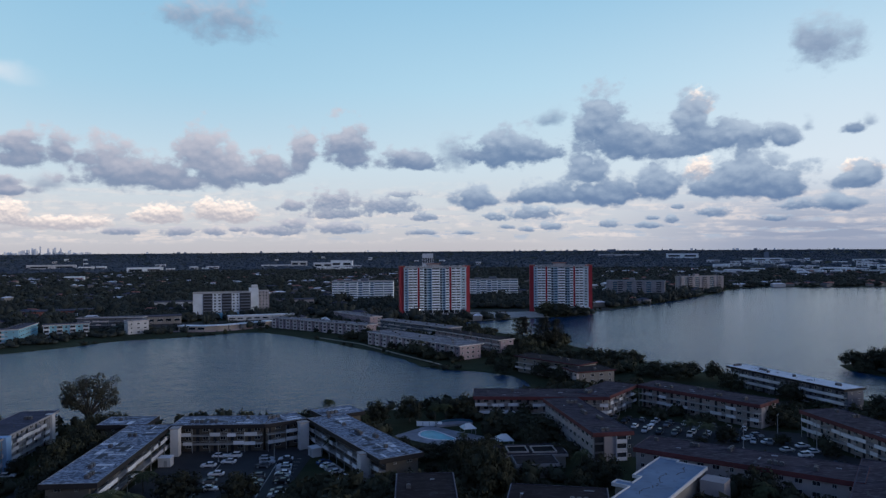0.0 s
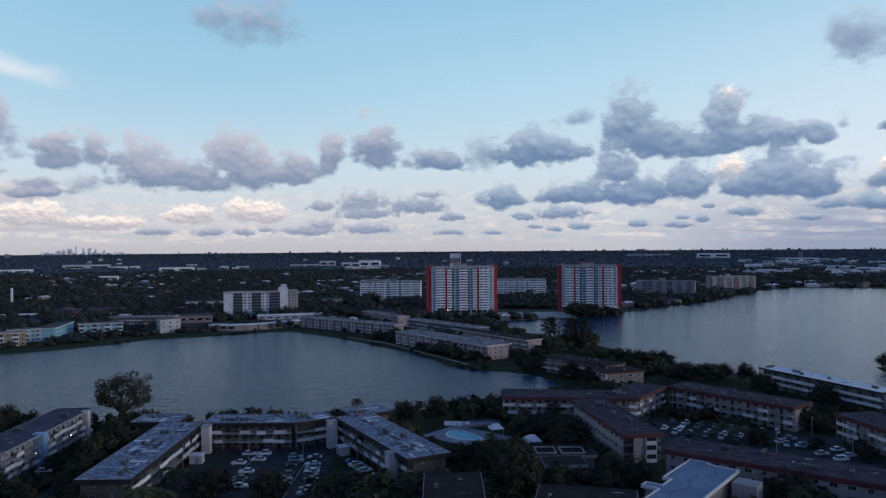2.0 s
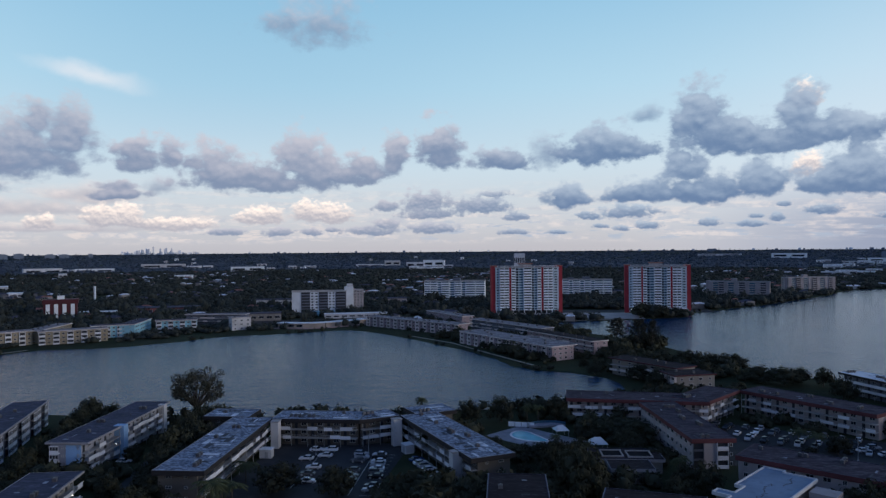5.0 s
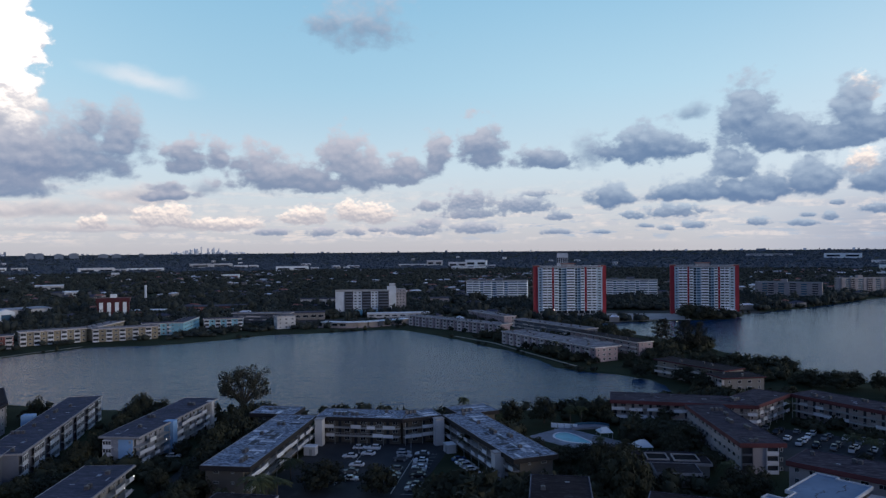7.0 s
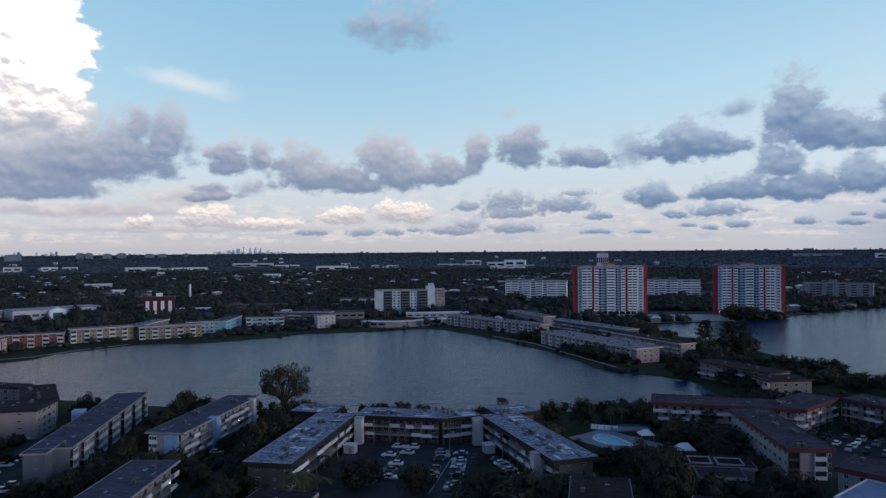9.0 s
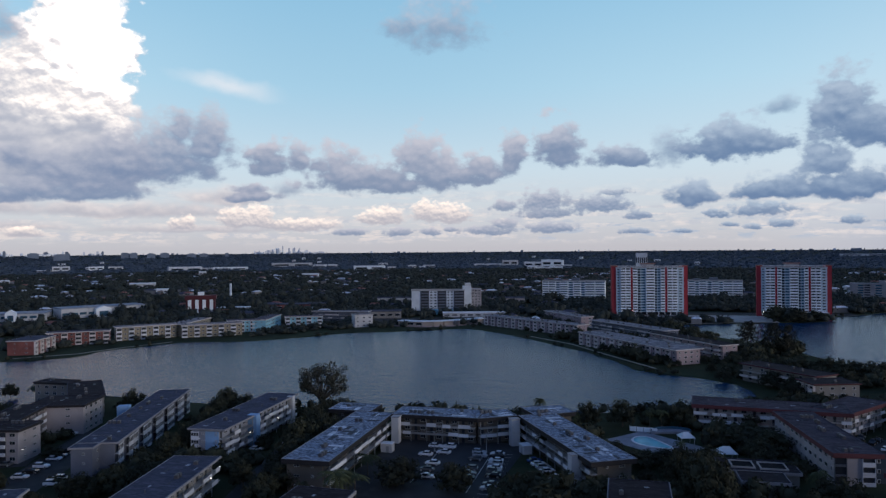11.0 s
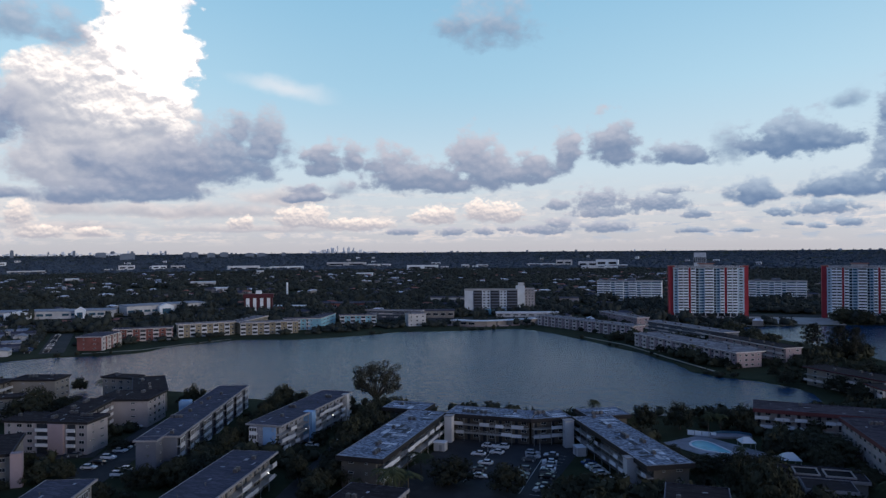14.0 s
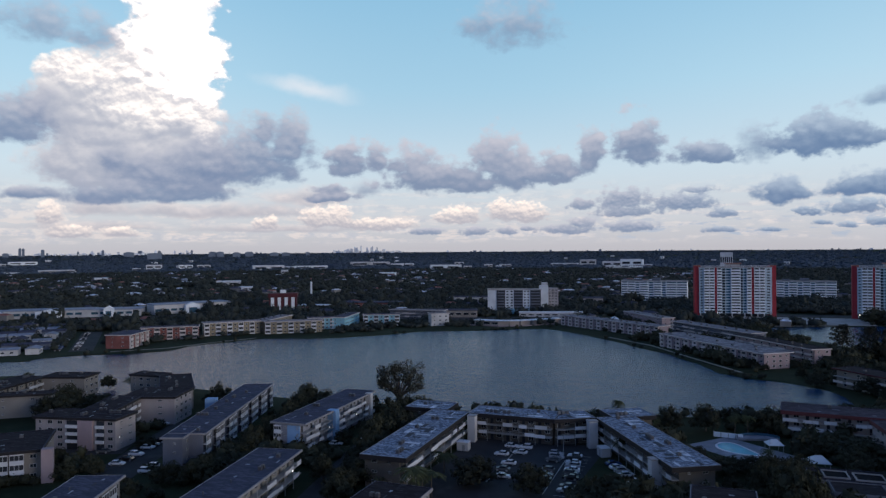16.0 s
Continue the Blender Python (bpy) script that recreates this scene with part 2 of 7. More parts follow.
# a thin high wisp, leaning down to the east
tilt = wnode("ShaderNodeVectorRotate")
tilt.rotation_type = "Z_AXIS"
wput(tilt.inputs["Vector"], warped)
tilt.inputs["Center"].default_value, tilt.inputs["Angle"].default_value = (WISP[0], WISP[1], 0), radians(9)
q = vm("LENGTH", vm("MULTIPLY_ADD", tilt.outputs[0], (1 / 4.6, 1 / 0.9, 0), (-WISP[0] / 4.6, -WISP[1] / 0.9, 0)))
colour = blend(mth("MULTIPLY", ramp01(q, 1.1, 0.0), 0.62), colour, (0.88, 0.87, 0.90))
shine = wnode("ShaderNodeBackground")
wput(shine.inputs[0], colour)
shine.inputs[1].default_value = 1.0
wput(wnode("ShaderNodeOutputWorld").inputs[0], shine.outputs[0])

sun = new("sun", bpy.data.lights.new("sun", "SUN"))
sun.data.energy, sun.data.angle, sun.data.color = 0.95, radians(20), (1.0, 0.90, 0.84)
sa, se = radians(SUN_AZ), radians(SUN_EL)
sun.matrix_world = look((900 * math.sin(sa) * math.cos(se), 900 * math.cos(sa) * math.cos(se), 900 * math.sin(se)), (0, 0, 0))

# ---- materials ----
def shader(name):
    m = bpy.data.materials.new(name)
    m.use_nodes = True
    return m, m.node_tree, m.node_tree.nodes["Principled BSDF"]


def paint(name, colour, rough=0.75, vary=0.22, big=0.12, small=2.5, bump=0.15, metal=0.0, stain=None, stain_at=0.58, stretch=(1, 1, 1), piece=0.0, gloss=0.3):
    """A weathered surface: broad and fine variation of one colour, stains of a second, fine relief."""
    m, nt, bsdf = shader(name)
    geo = nt.nodes.new("ShaderNodeNewGeometry")
    mapping = nt.nodes.new("ShaderNodeVectorMath")
    mapping.operation = "MULTIPLY"
    mapping.inputs[1].default_value = stretch
    nt.links.new(geo.outputs["Position"], mapping.inputs[0])

    def tex(scale, detail):
        n = nt.nodes.new("ShaderNodeTexNoise")
        n.inputs["Scale"].default_value, n.inputs["Detail"].default_value = scale, detail
        nt.links.new(mapping.outputs[0], n.inputs["Vector"])
        return n.outputs["Fac"]

    def mix(fac, a, b, how="MIX"):
        n = nt.nodes.new("ShaderNodeMix")
        n.data_type, n.blend_type = "RGBA", how
        for socket, value in ((n.inputs[0], fac), (n.inputs[6], a), (n.inputs[7], b)):
            if isinstance(value, bpy.types.NodeSocket):
                nt.links.new(value, socket)
            else:
                socket.default_value = value if isinstance(value, float) else (*value, 1)
        return n.outputs[2]

    def span(value, lo, hi, a, b):
        n = nt.nodes.new("ShaderNodeMapRange")
        nt.links.new(value, n.inputs[0])
        for socket, v in zip(list(n.inputs)[1:5], (lo, hi, a, b)):
            socket.default_value = v
        return n.outputs[0]

    broad, grain = tex(big, 5.0), tex(small, 6.0)
    dark, light = tuple(c * (1 - vary) for c in colour), tuple(min(1, c * (1 + vary)) for c in colour)
    out = mix(span(broad, 0.3, 0.7, 0, 1), dark, light)
    if stain:
        out = mix(span(tex(big * 2.7, 7.0), stain_at - 0.05, stain_at + 0.06, 0, 0.85), out, stain)
    out = mix(span(grain, 0.25, 0.75, 0, vary), out, tuple(c * 0.45 for c in colour))
    if piece:
        info = nt.nodes.new("ShaderNodeObjectInfo")
        out = mix(span(info.outputs["Random"], 0, 1, 0, piece), out, tuple(c * 0.35 for c in colour))
    nt.links.new(out, bsdf.inputs["Base Color"])
    bsdf.inputs["Roughness"].default_value, bsdf.inputs["Metallic"].default_value = rough, metal
    bsdf.inputs["Specular IOR Level"].default_value = gloss
    if bump:
        b = nt.nodes.new("ShaderNodeBump")
        b.inputs["Strength"].default_value, b.inputs["Distance"].default_value = bump, 0.08
        nt.links.new(grain, b.inputs["Height"])
        nt.links.new(b.outputs[0], bsdf.inputs["Normal"])
    return m


def foliage(name, dark, light):
    """Leaves: each clump and each plant a little different."""
    m, nt, bsdf = shader(name)
    geo, info = nt.nodes.new("ShaderNodeNewGeometry"), nt.nodes.new("ShaderNodeObjectInfo")
    n = nt.nodes.new("ShaderNodeTexNoise")
    n.inputs["Scale"].default_value, n.inputs["Detail"].default_value = 0.05, 6.0
    nt.links.new(geo.outputs["Position"], n.inputs["Vector"])
    total = nt.nodes.new("ShaderNodeMath")
    total.operation = "MULTIPLY_ADD"
    total.inputs[1].default_value = 0.45
    nt.links.new(geo.outputs["Random Per Island"], total.inputs[0])
    nt.links.new(n.outputs["Fac"], total.inputs[2])
    half = nt.nodes.new("ShaderNodeMath")
    half.operation = "MULTIPLY_ADD"
    half.inputs[1].default_value = 0.35
    nt.links.new(info.outputs["Random"], half.inputs[0])
    nt.links.new(total.outputs[0], half.inputs[2])
    span = nt.nodes.new("ShaderNodeMapRange")
    span.inputs[1].default_value, span.inputs[2].default_value = 0.45, 1.15
    nt.links.new(half.outputs[0], span.inputs[0])
    mixer = nt.nodes.new("ShaderNodeMix")
    mixer.data_type = "RGBA"
    mixer.inputs[6].default_value, mixer.inputs[7].default_value = (*dark, 1), (*light, 1)
    nt.links.new(span.outputs[0], mixer.inputs[0])
    nt.links.new(mixer.outputs[2], bsdf.inputs["Base Color"])
    bsdf.inputs["Roughness"].default_value = 0.8
    bsdf.inputs["Specular IOR Level"].default_value = 0.15
    return m


def glow(name, colour, strength):
    m, nt, bsdf = shader(name)
    bsdf.inputs["Emission Color"].default_value = (*colour, 1)
    bsdf.inputs["Emission Strength"].default_value = strength
    return m


WHITE = paint("white_stucco", (0.52, 0.52, 0.53), vary=0.14, stain=(0.36, 0.35, 0.34), stain_at=0.66)
CREAM_WALL = paint("cream_stucco", (0.25, 0.232, 0.215), vary=0.16, stain=(0.22, 0.20, 0.17), stain_at=0.66)
BEIGE = paint("tan_stucco", (0.115, 0.104, 0.092), vary=0.18)
PINK = paint("pink_stucco", (0.33, 0.26, 0.28), vary=0.15, stain=(0.36, 0.27, 0.25), stain_at=0.66)
PALE_PINK = paint("pale_pink_stucco", (0.34, 0.31, 0.315), vary=0.15, stain=(0.27, 0.24, 0.24), stain_at=0.66)
BLUE = paint("light_blue_stucco", (0.24, 0.40, 0.62), vary=0.12)
LILAC_WHITE = paint("lilac_white_stucco", (0.29, 0.30, 0.35), vary=0.15, stain=(0.28, 0.28, 0.31), stain_at=0.64)
SKY_BLUE = paint("pale_blue_stucco", (0.25, 0.50, 0.61), vary=0.15)
YELLOW = paint("yellow_stucco", (0.29, 0.245, 0.175), vary=0.18)
GREY_WALL = paint("grey_lilac_stucco", (0.14, 0.153, 0.192), vary=0.15, stain=(0.18, 0.18, 0.21), stain_at=0.66)
BRICK_RED = paint("red_stucco", (0.25, 0.095, 0.082), vary=0.2, stain=(0.16, 0.06, 0.052), stain_at=0.6)
TOWER_RED = paint("red_tower_paint", (0.36, 0.045, 0.055), vary=0.12, gloss=0.15)
TOWER_PALE = paint("blue_grey_concrete", (0.44, 0.54, 0.60), vary=0.12)
BROWN_WALL = paint("brown_stucco", (0.36, 0.31, 0.28), vary=0.2)
DARK_RED = paint("dark_red_panel", (0.09, 0.024, 0.03), vary=0.2)
DARK_FASCIA = paint("dark_fascia", (0.022, 0.02, 0.022), vary=0.25)
RED_FASCIA = paint("red_brown_fascia", (0.098, 0.031, 0.036), vary=0.25)
PALE_FASCIA = paint("pale_fascia", (0.30, 0.29, 0.30), vary=0.2)
ROOF_PATCHED = paint("patched_grey_roof", (0.32, 0.37, 0.46), rough=0.95, vary=0.4, big=0.42, small=2.6, stain=(0.05, 0.062, 0.095), stain_at=0.49, stretch=(0.8, 1.5, 1), bump=0.3, gloss=0.1)
ROOF_GREY = paint("grey_gravel_roof", (0.084, 0.088, 0.126), rough=0.95, vary=0.4, big=0.36, small=2.4, stretch=(0.6, 1.8, 1), stain=(0.055, 0.057, 0.08), stain_at=0.53, bump=0.3, gloss=0.1)
ROOF_DARK = paint("dark_gravel_roof", (0.031, 0.025, 0.029), rough=0.95, vary=0.4, big=0.32, small=2.5, stain=(0.07, 0.07, 0.085), stain_at=0.62, stretch=(0.6, 1.8, 1), bump=0.3, gloss=0.08)
ROOF_BROWN = paint("brown_gravel_roof", (0.19, 0.18, 0.20), rough=0.95, vary=0.4, big=0.2, small=1.6, stain=(0.42, 0.41, 0.43), stain_at=0.55, stretch=(0.6, 1.5, 1), bump=0.3, gloss=0.1)
ROOF_PLUM = paint("plum_gravel_roof", (0.058, 0.048, 0.064), rough=0.95, vary=0.45, big=0.3, small=2.2, stain=(0.115, 0.11, 0.135), stain_at=0.57, stretch=(0.6, 1.6, 1), bump=0.3, gloss=0.08)
QUAY = paint("pale_bare_quay", (0.32, 0.31, 0.31), vary=0.25, big=0.05, small=0.6, stain=(0.25, 0.24, 0.23))
PIT_SHADE = paint("roof_pit_shade", (0.012, 0.013, 0.016), rough=0.95, vary=0.3, gloss=0.05)
ROOF_BLUE = paint("blue_grey_membrane_roof", (0.18, 0.25, 0.35), vary=0.14, big=0.15, small=1.0, stain=(0.14, 0.19, 0.27), stain_at=0.60, gloss=0.15)
BLOCK_WHITE = paint("greyed_white_stucco", (0.60, 0.64, 0.68), vary=0.12, stain=(0.42, 0.44, 0.47), stain_at=0.64)
TOWER_WHITE = paint("bright_white_paint", (0.86, 0.90, 0.93), vary=0.08, piece=0.15)
ROOF_WHITE = paint("white_coated_roof", (0.72, 0.74, 0.78), vary=0.12, stain=(0.5, 0.52, 0.56), stain_at=0.62)
ROOF_TILE = paint("red_clay_roof", (0.30, 0.12, 0.09), vary=0.25)
PANEL = paint("white_panel", (0.70, 0.71, 0.74), vary=0.12, piece=0.35)
CONCRETE = paint("concrete", (0.36, 0.36, 0.36), vary=0.2)
# for doors, and for balcony backs with the recess shade put into the colour
DOOR_AND_SHADE = paint("dark_door_and_shade", (0.03, 0.035, 0.045), rough=0.4, vary=0.2, piece=0.4)
ALUMINIUM = paint("aluminium_frame", (0.5, 0.51, 0.53), rough=0.45, vary=0.1, metal=0.6)
GLASS = paint("dark_window_glass", (0.022, 0.03, 0.04), rough=0.12, vary=0.3, bump=0.0, piece=0.4)
GLASS_BLUE = paint("blue_window_glass", (0.05, 0.12, 0.18), rough=0.15, vary=0.3, bump=0.0, piece=0.4)
ASPHALT = paint("asphalt", (0.032, 0.033, 0.036), rough=0.9, vary=0.3, big=0.06, small=1.5, stain=(0.05, 0.05, 0.053))
LINE_PAINT = paint("road_line_paint", (0.45, 0.45, 0.44), vary=0.3)
PATH = paint("pale_path", (0.30, 0.28, 0.24), vary=0.2)
DECK = paint("pool_deck", (0.24, 0.25, 0.29), vary=0.3, big=0.3)
# no pool lamp: the lit look is put into the bright water colour
POOL = paint("pool_water", (0.07, 0.42, 0.54), rough=0.3, vary=0.2, big=0.3, bump=0.1, gloss=0.15)
GRASS = paint("grass", (0.028, 0.037, 0.018), rough=0.95, vary=0.4, big=0.04, small=1.0, stain=(0.04, 0.045, 0.022), bump=0.4, gloss=0.1)
BARK = paint("bark", (0.09, 0.075, 0.06), rough=0.95, vary=0.3, bump=0.4)
PATCHES = [paint("roof_patch_" + n, c, vary=0.3, big=0.3, small=3.0) for n, c in (("pale", (0.60, 0.64, 0.72)), ("grey", (0.26, 0.29, 0.35)), ("black", (0.045, 0.05, 0.065)))]
METAL_UNIT = paint("galvanised_unit", (0.10, 0.105, 0.12), rough=0.5, vary=0.2, metal=0.3)
DARK_UNIT = paint("dark_unit", (0.06, 0.06, 0.07), rough=0.6, vary=0.2)
POST = paint("grey_post", (0.30, 0.31, 0.32), rough=0.5, vary=0.15)
RUBBER = paint("tyre", (0.02, 0.02, 0.02), rough=0.85, vary=0.2)
LEAF = foliage("leaves", (0.019, 0.022, 0.017), (0.050, 0.052, 0.031))
# bluer and paler than LEAF_FAR: distance haze put into the leaf colour
LEAF_HAZE = foliage("hazed_horizon_woods", (0.035, 0.050, 0.074), (0.064, 0.086, 0.116))
LEAF_FAR = foliage("far_leaves", (0.018, 0.023, 0.021), (0.048, 0.054, 0.045))
LEAF_PALM = foliage("palm_fronds", (0.020, 0.027, 0.014), (0.060, 0.068, 0.031))
LEAF_OPEN = foliage("needle_foliage", (0.019, 0.021, 0.015), (0.043, 0.042, 0.029))
LAMP_GLOW = glow("lamp_glow", (1.0, 0.9, 0.75), 7.0)
# horizon haze is put into the pale wall colours, sunlight into the white one
HAZY = [paint("hazy_" + n, c, vary=0.12, big=0.02, small=0.2, bump=0) for n, c in (("tower_wall", (0.68, 0.72, 0.80)), ("pale_wall", (0.84, 0.87, 0.92)), ("sunlit_wall", (0.92, 0.92, 0.92)), ("slab_wall", (0.17, 0.21, 0.27)))]
CAR_PAINTS = [paint("car_" + n, c, rough=0.25, vary=0.06, bump=0) for n, c in (
    ("white", (0.75, 0.75, 0.76)), ("silver", (0.42, 0.43, 0.45)), ("grey", (0.12, 0.125, 0.13)), ("black", (0.02, 0.02, 0.022)),
    ("blue", (0.04, 0.08, 0.2)), ("red", (0.25, 0.03, 0.03)))]
CAR_NAMES = ["white", "silver", "dark grey", "black", "dark blue", "red"]

wm, wnt, wbsdf = shader("lake_water")
wbsdf.inputs["Base Color"].default_value = (0.001, 0.032, 0.092, 1)
wbsdf.inputs["Specular Tint"].default_value = (0.3, 0.8, 1.0, 1)
wbsdf.inputs["IOR"].default_value = 1.19
wgeo = wnt.nodes.new("ShaderNodeNewGeometry")
wxyz = wnt.nodes.new("ShaderNodeSeparateXYZ")
wnt.links.new(wgeo.outputs["Position"], wxyz.inputs[0])
# the west lake is ruffled by wind, the sheltered east lake is calmer
calm = wnt.nodes.new("ShaderNodeMapRange")
wnt.links.new(wxyz.outputs[0], calm.inputs[0])
calm.inputs[1].default_value, calm.inputs[2].default_value, calm.inputs[3].default_value, calm.inputs[4].default_value = 10.0, 170.0, 1.0, 0.0
patch = wnt.nodes.new("ShaderNodeTexNoise")
patch.inputs["Scale"].default_value, patch.inputs["Detail"].default_value = 0.012, 4.0
wnt.links.new(wgeo.outputs["Position"], patch.inputs["Vector"])
gust = wnt.nodes.new("ShaderNodeMath")
gust.operation = "MULTIPLY_ADD"
gust.inputs[1].default_value = 0.35
wnt.links.new(patch.outputs["Fac"], gust.inputs[0])
wnt.links.new(calm.outputs[0], gust.inputs[2])


def by_wind(lo, hi):
    n = wnt.nodes.new("ShaderNodeMapRange")
    wnt.links.new(gust.outputs[0], n.inputs[0])
    n.inputs[1].default_value, n.inputs[2].default_value, n.inputs[3].default_value, n.inputs[4].default_value = 0.1, 1.3, lo, hi
    return n.outputs[0]


ripple = None
for scale, weight, squeeze in ((0.7, 0.6, (1, 1, 1)), (0.24, 0.75, (0.85, 1.1, 1)), (0.1, 0.7, (0.8, 1.2, 1)), (0.03, 0.9, (1, 0.5, 1))):
    vmul = wnt.nodes.new("ShaderNodeVectorMath")
    vmul.operation = "MULTIPLY"
    vmul.inputs[1].default_value = squeeze
    wnt.links.new(wgeo.outputs["Position"], vmul.inputs[0])
    tex = wnt.nodes.new("ShaderNodeTexNoise")
    tex.inputs["Scale"].default_value, tex.inputs["Detail"].default_value = scale, 3.0
    wnt.links.new(vmul.outputs[0], tex.inputs["Vector"])
    acc = wnt.nodes.new("ShaderNodeMath")
    acc.operation = "MULTIPLY_ADD"
    acc.inputs[1].default_value = weight
    wnt.links.new(tex.outputs["Fac"], acc.inputs[0])
    if ripple is None:
        acc.inputs[2].default_value = 0.0
    else:
        wnt.links.new(ripple, acc.inputs[2])
    ripple = acc.outputs[0]
wb = wnt.nodes.new("ShaderNodeBump")
wb.inputs["Distance"].default_value = 1.0
wnt.links.new(by_wind(0.38, 0.85), wb.inputs["Strength"])
wnt.links.new(by_wind(0.13, 0.20), wbsdf.inputs["Roughness"])
wnt.links.new(ripple, wb.inputs["Height"])
wnt.links.new(wb.outputs[0], wbsdf.inputs["Normal"])
WATER = wm


# ---- mesh tools ----
def add_box(bm, x, y, z, sx, sy, sz, turn=0.0, mat=0):
    """A box whose bottom centre is at x, y, z."""
    m = Matrix.Translation((x, y, z + sz / 2)) @ Matrix.Rotation(turn, 4, "Z") @ Matrix.Diagonal((sx, sy, sz, 1))
    made = bmesh.ops.create_cube(bm, size=1, matrix=m)
    if mat:
        for f in {f for v in made["verts"] for f in v.link_faces}:
            f.material_index = mat


def finish(bm, name, *mats):
    me = bpy.data.meshes.new(name)
    bm.to_mesh(me)
    bm.free()
    for m in mats:
        me.materials.append(m)
    return me


def raw(name, verts, faces, *mats):
    me = bpy.data.meshes.new(name)
    me.from_pydata(verts, [], faces)
    for m in mats:
        me.materials.append(m)
    return me


def tray(name, length, width, height, rim, lip, *mats):
    """A slab with a raised rim round its top, in one skin; bottom centre at the origin."""
    def ring(dx, z):
        x, y = length / 2 - dx, width / 2 - dx
        return [(-x, -y, z), (x, -y, z), (x, y, z), (-x, y, z)]
    verts = ring(0, 0) + ring(0, height + lip) + ring(rim, height + lip) + ring(rim, height)
    faces = [(3, 2, 1, 0), (12, 13, 14, 15)] + [(4 * k + i, 4 * k + (i + 1) % 4, 4 * k + 4 + (i + 1) % 4, 4 * k + 4 + i) for k in range(3) for i in range(4)]
    me = raw(name, verts, faces, *mats)
    if len(mats) > 1:
        for i in range(6, 10):
            me.polygons[i].material_index = 1
    return me


def collar(name, length, width, height, thick, *mats):
    """A square-cornered band round a roof edge."""
    def ring(dx, z):
        x, y = length / 2 - dx, width / 2 - dx
        return [(-x, -y, z), (x, -y, z), (x, y, z), (-x, y, z)]
    verts = ring(0, 0) + ring(0, height) + ring(thick, height) + ring(thick, 0)
    faces = [(4 * k + i, 4 * k + (i + 1) % 4, (4 * k + 4) % 16 + (i + 1) % 4, (4 * k + 4) % 16 + i) for k in range(4) for i in range(4)]
    return raw(name, verts, faces, *mats)


KEPT = {}


def kept(key, build):
    if key not in KEPT:
        KEPT[key] = build()
    return KEPT[key]


def box_mesh(sx, sy, sz, mat):
    """A shared box with its bottom centre at the origin and softened upright edges."""
    sx, sy, sz = round(sx, 2), round(sy, 2), round(sz, 2)

    def build():
        c = min(min(sx, sy) * 0.12, 0.04)
        ring = [(sx / 2 - c, sy / 2), (c - sx / 2, sy / 2), (-sx / 2, sy / 2 - c), (-sx / 2, c - sy / 2), (c - sx / 2, -sy / 2), (sx / 2 - c, -sy / 2), (sx / 2, c - sy / 2), (sx / 2, sy / 2 - c)]
        verts = [(x, y, 0) for x, y in ring] + [(x, y, sz) for x, y in ring]
        faces = [tuple(range(8))[::-1], tuple(range(8, 16))] + [(i, (i + 1) % 8, 8 + (i + 1) % 8, 8 + i) for i in range(8)]
        return raw("box", verts, faces, mat)
    return kept(("box", sx, sy, sz, mat.name), build)


def part(name, me, parent, x=0.0, y=0.0, z=0.0, turn=0.0, label=""):
    """A mesh under a thing or part, placed in the parent's own frame."""
    ob = new(name, me)
    ob.parent = parent
    ob.matrix_basis = Matrix.Translation((x, y, z)) @ Matrix.Rotation(turn, 4, "Z")
    return tagged(ob, label) if label else ob


def thing(name, x, y, z, label, category, group="", turn=0.0, me=None):
    ob = new(name, me)
    ob.matrix_basis = Matrix.Translation((x, y, z)) @ Matrix.Rotation(turn, 4, "Z")
    return tagged(ob, label, category, group)


# ---- ground, lakes ----
FAR = 2200.0


def slope(r):
    """Fall of the line of sight at the ground r metres away; past FAR the distance is drawn together, so that the land ends at the horizon."""
    return np.where(r < FAR, EYE / np.maximum(r, 1.0), EYE / FAR + (r - FAR) / (4900.0 - FAR) * (0.00462 - EYE / FAR))


def land_z(x, y):
    r = np.hypot(x, y)
    return np.where(r < FAR, 0.0, EYE - r * slope(r))


LAKE_WEST = [(-520, 215), (-410, 289), (-400, 307), (-385, 327), (-366, 339), (-348, 361), (-350, 389), (-341, 408), (-328, 436), (-300, 446),
             (-276, 462), (-252, 489), (-232, 519), (-199, 535), (-176, 551), (-152, 566), (-130, 551), (-97, 518), (-73, 488), (-44, 451),
             (-19, 408), (-4, 386), (16, 380), (32, 366), (38, 342), (20, 318), (-12, 300), (-44, 293), (-69, 290), (-100, 277),
             (-139, 276), (-193, 270), (-222, 272), (-262, 270), (-268, 240), (-288, 256), (-330, 262), (-372, 258), (-470, 150)]
LAKE_EAST = [(21, 594), (58, 545), (85, 501), (103, 450), (118, 414), (132, 378), (152, 370), (170, 342), (190, 300), (215, 300), (222, 345),
             (211, 380), (216, 398), (240, 402), (330, 395), (1050, 420), (1050, 1120), (707, 1138), (599, 1136), (509, 1146), (440, 1085),
             (389, 1001), (330, 930), (271, 854), (183, 758), (157, 733), (142, 690), (100, 672), (81, 661), (49, 648), (18, 631)]


def smooth_ring(ring, step, wobble, seed):
    """A closed curve through the points, with small bays."""
    pts, n = [Vector(p) for p in ring], len(ring)
    out = []
    for i in range(n):
        a, b, c, d = pts[i - 1], pts[i], pts[(i + 1) % n], pts[(i + 2) % n]
        k = max(1, int((c - b).length / step))
        for j in range(k):
            t = j / k
            p = 0.5 * (2 * b + (c - a) * t + (2 * a - 5 * b + 4 * c - d) * t * t + (3 * b - a - 3 * c + d) * t ** 3)
            out.append(p + Vector((noise.noise((p.x * 0.06, p.y * 0.06, seed)), noise.noise((p.x * 0.06, p.y * 0.06, seed + 9)))) * wobble)
    return out


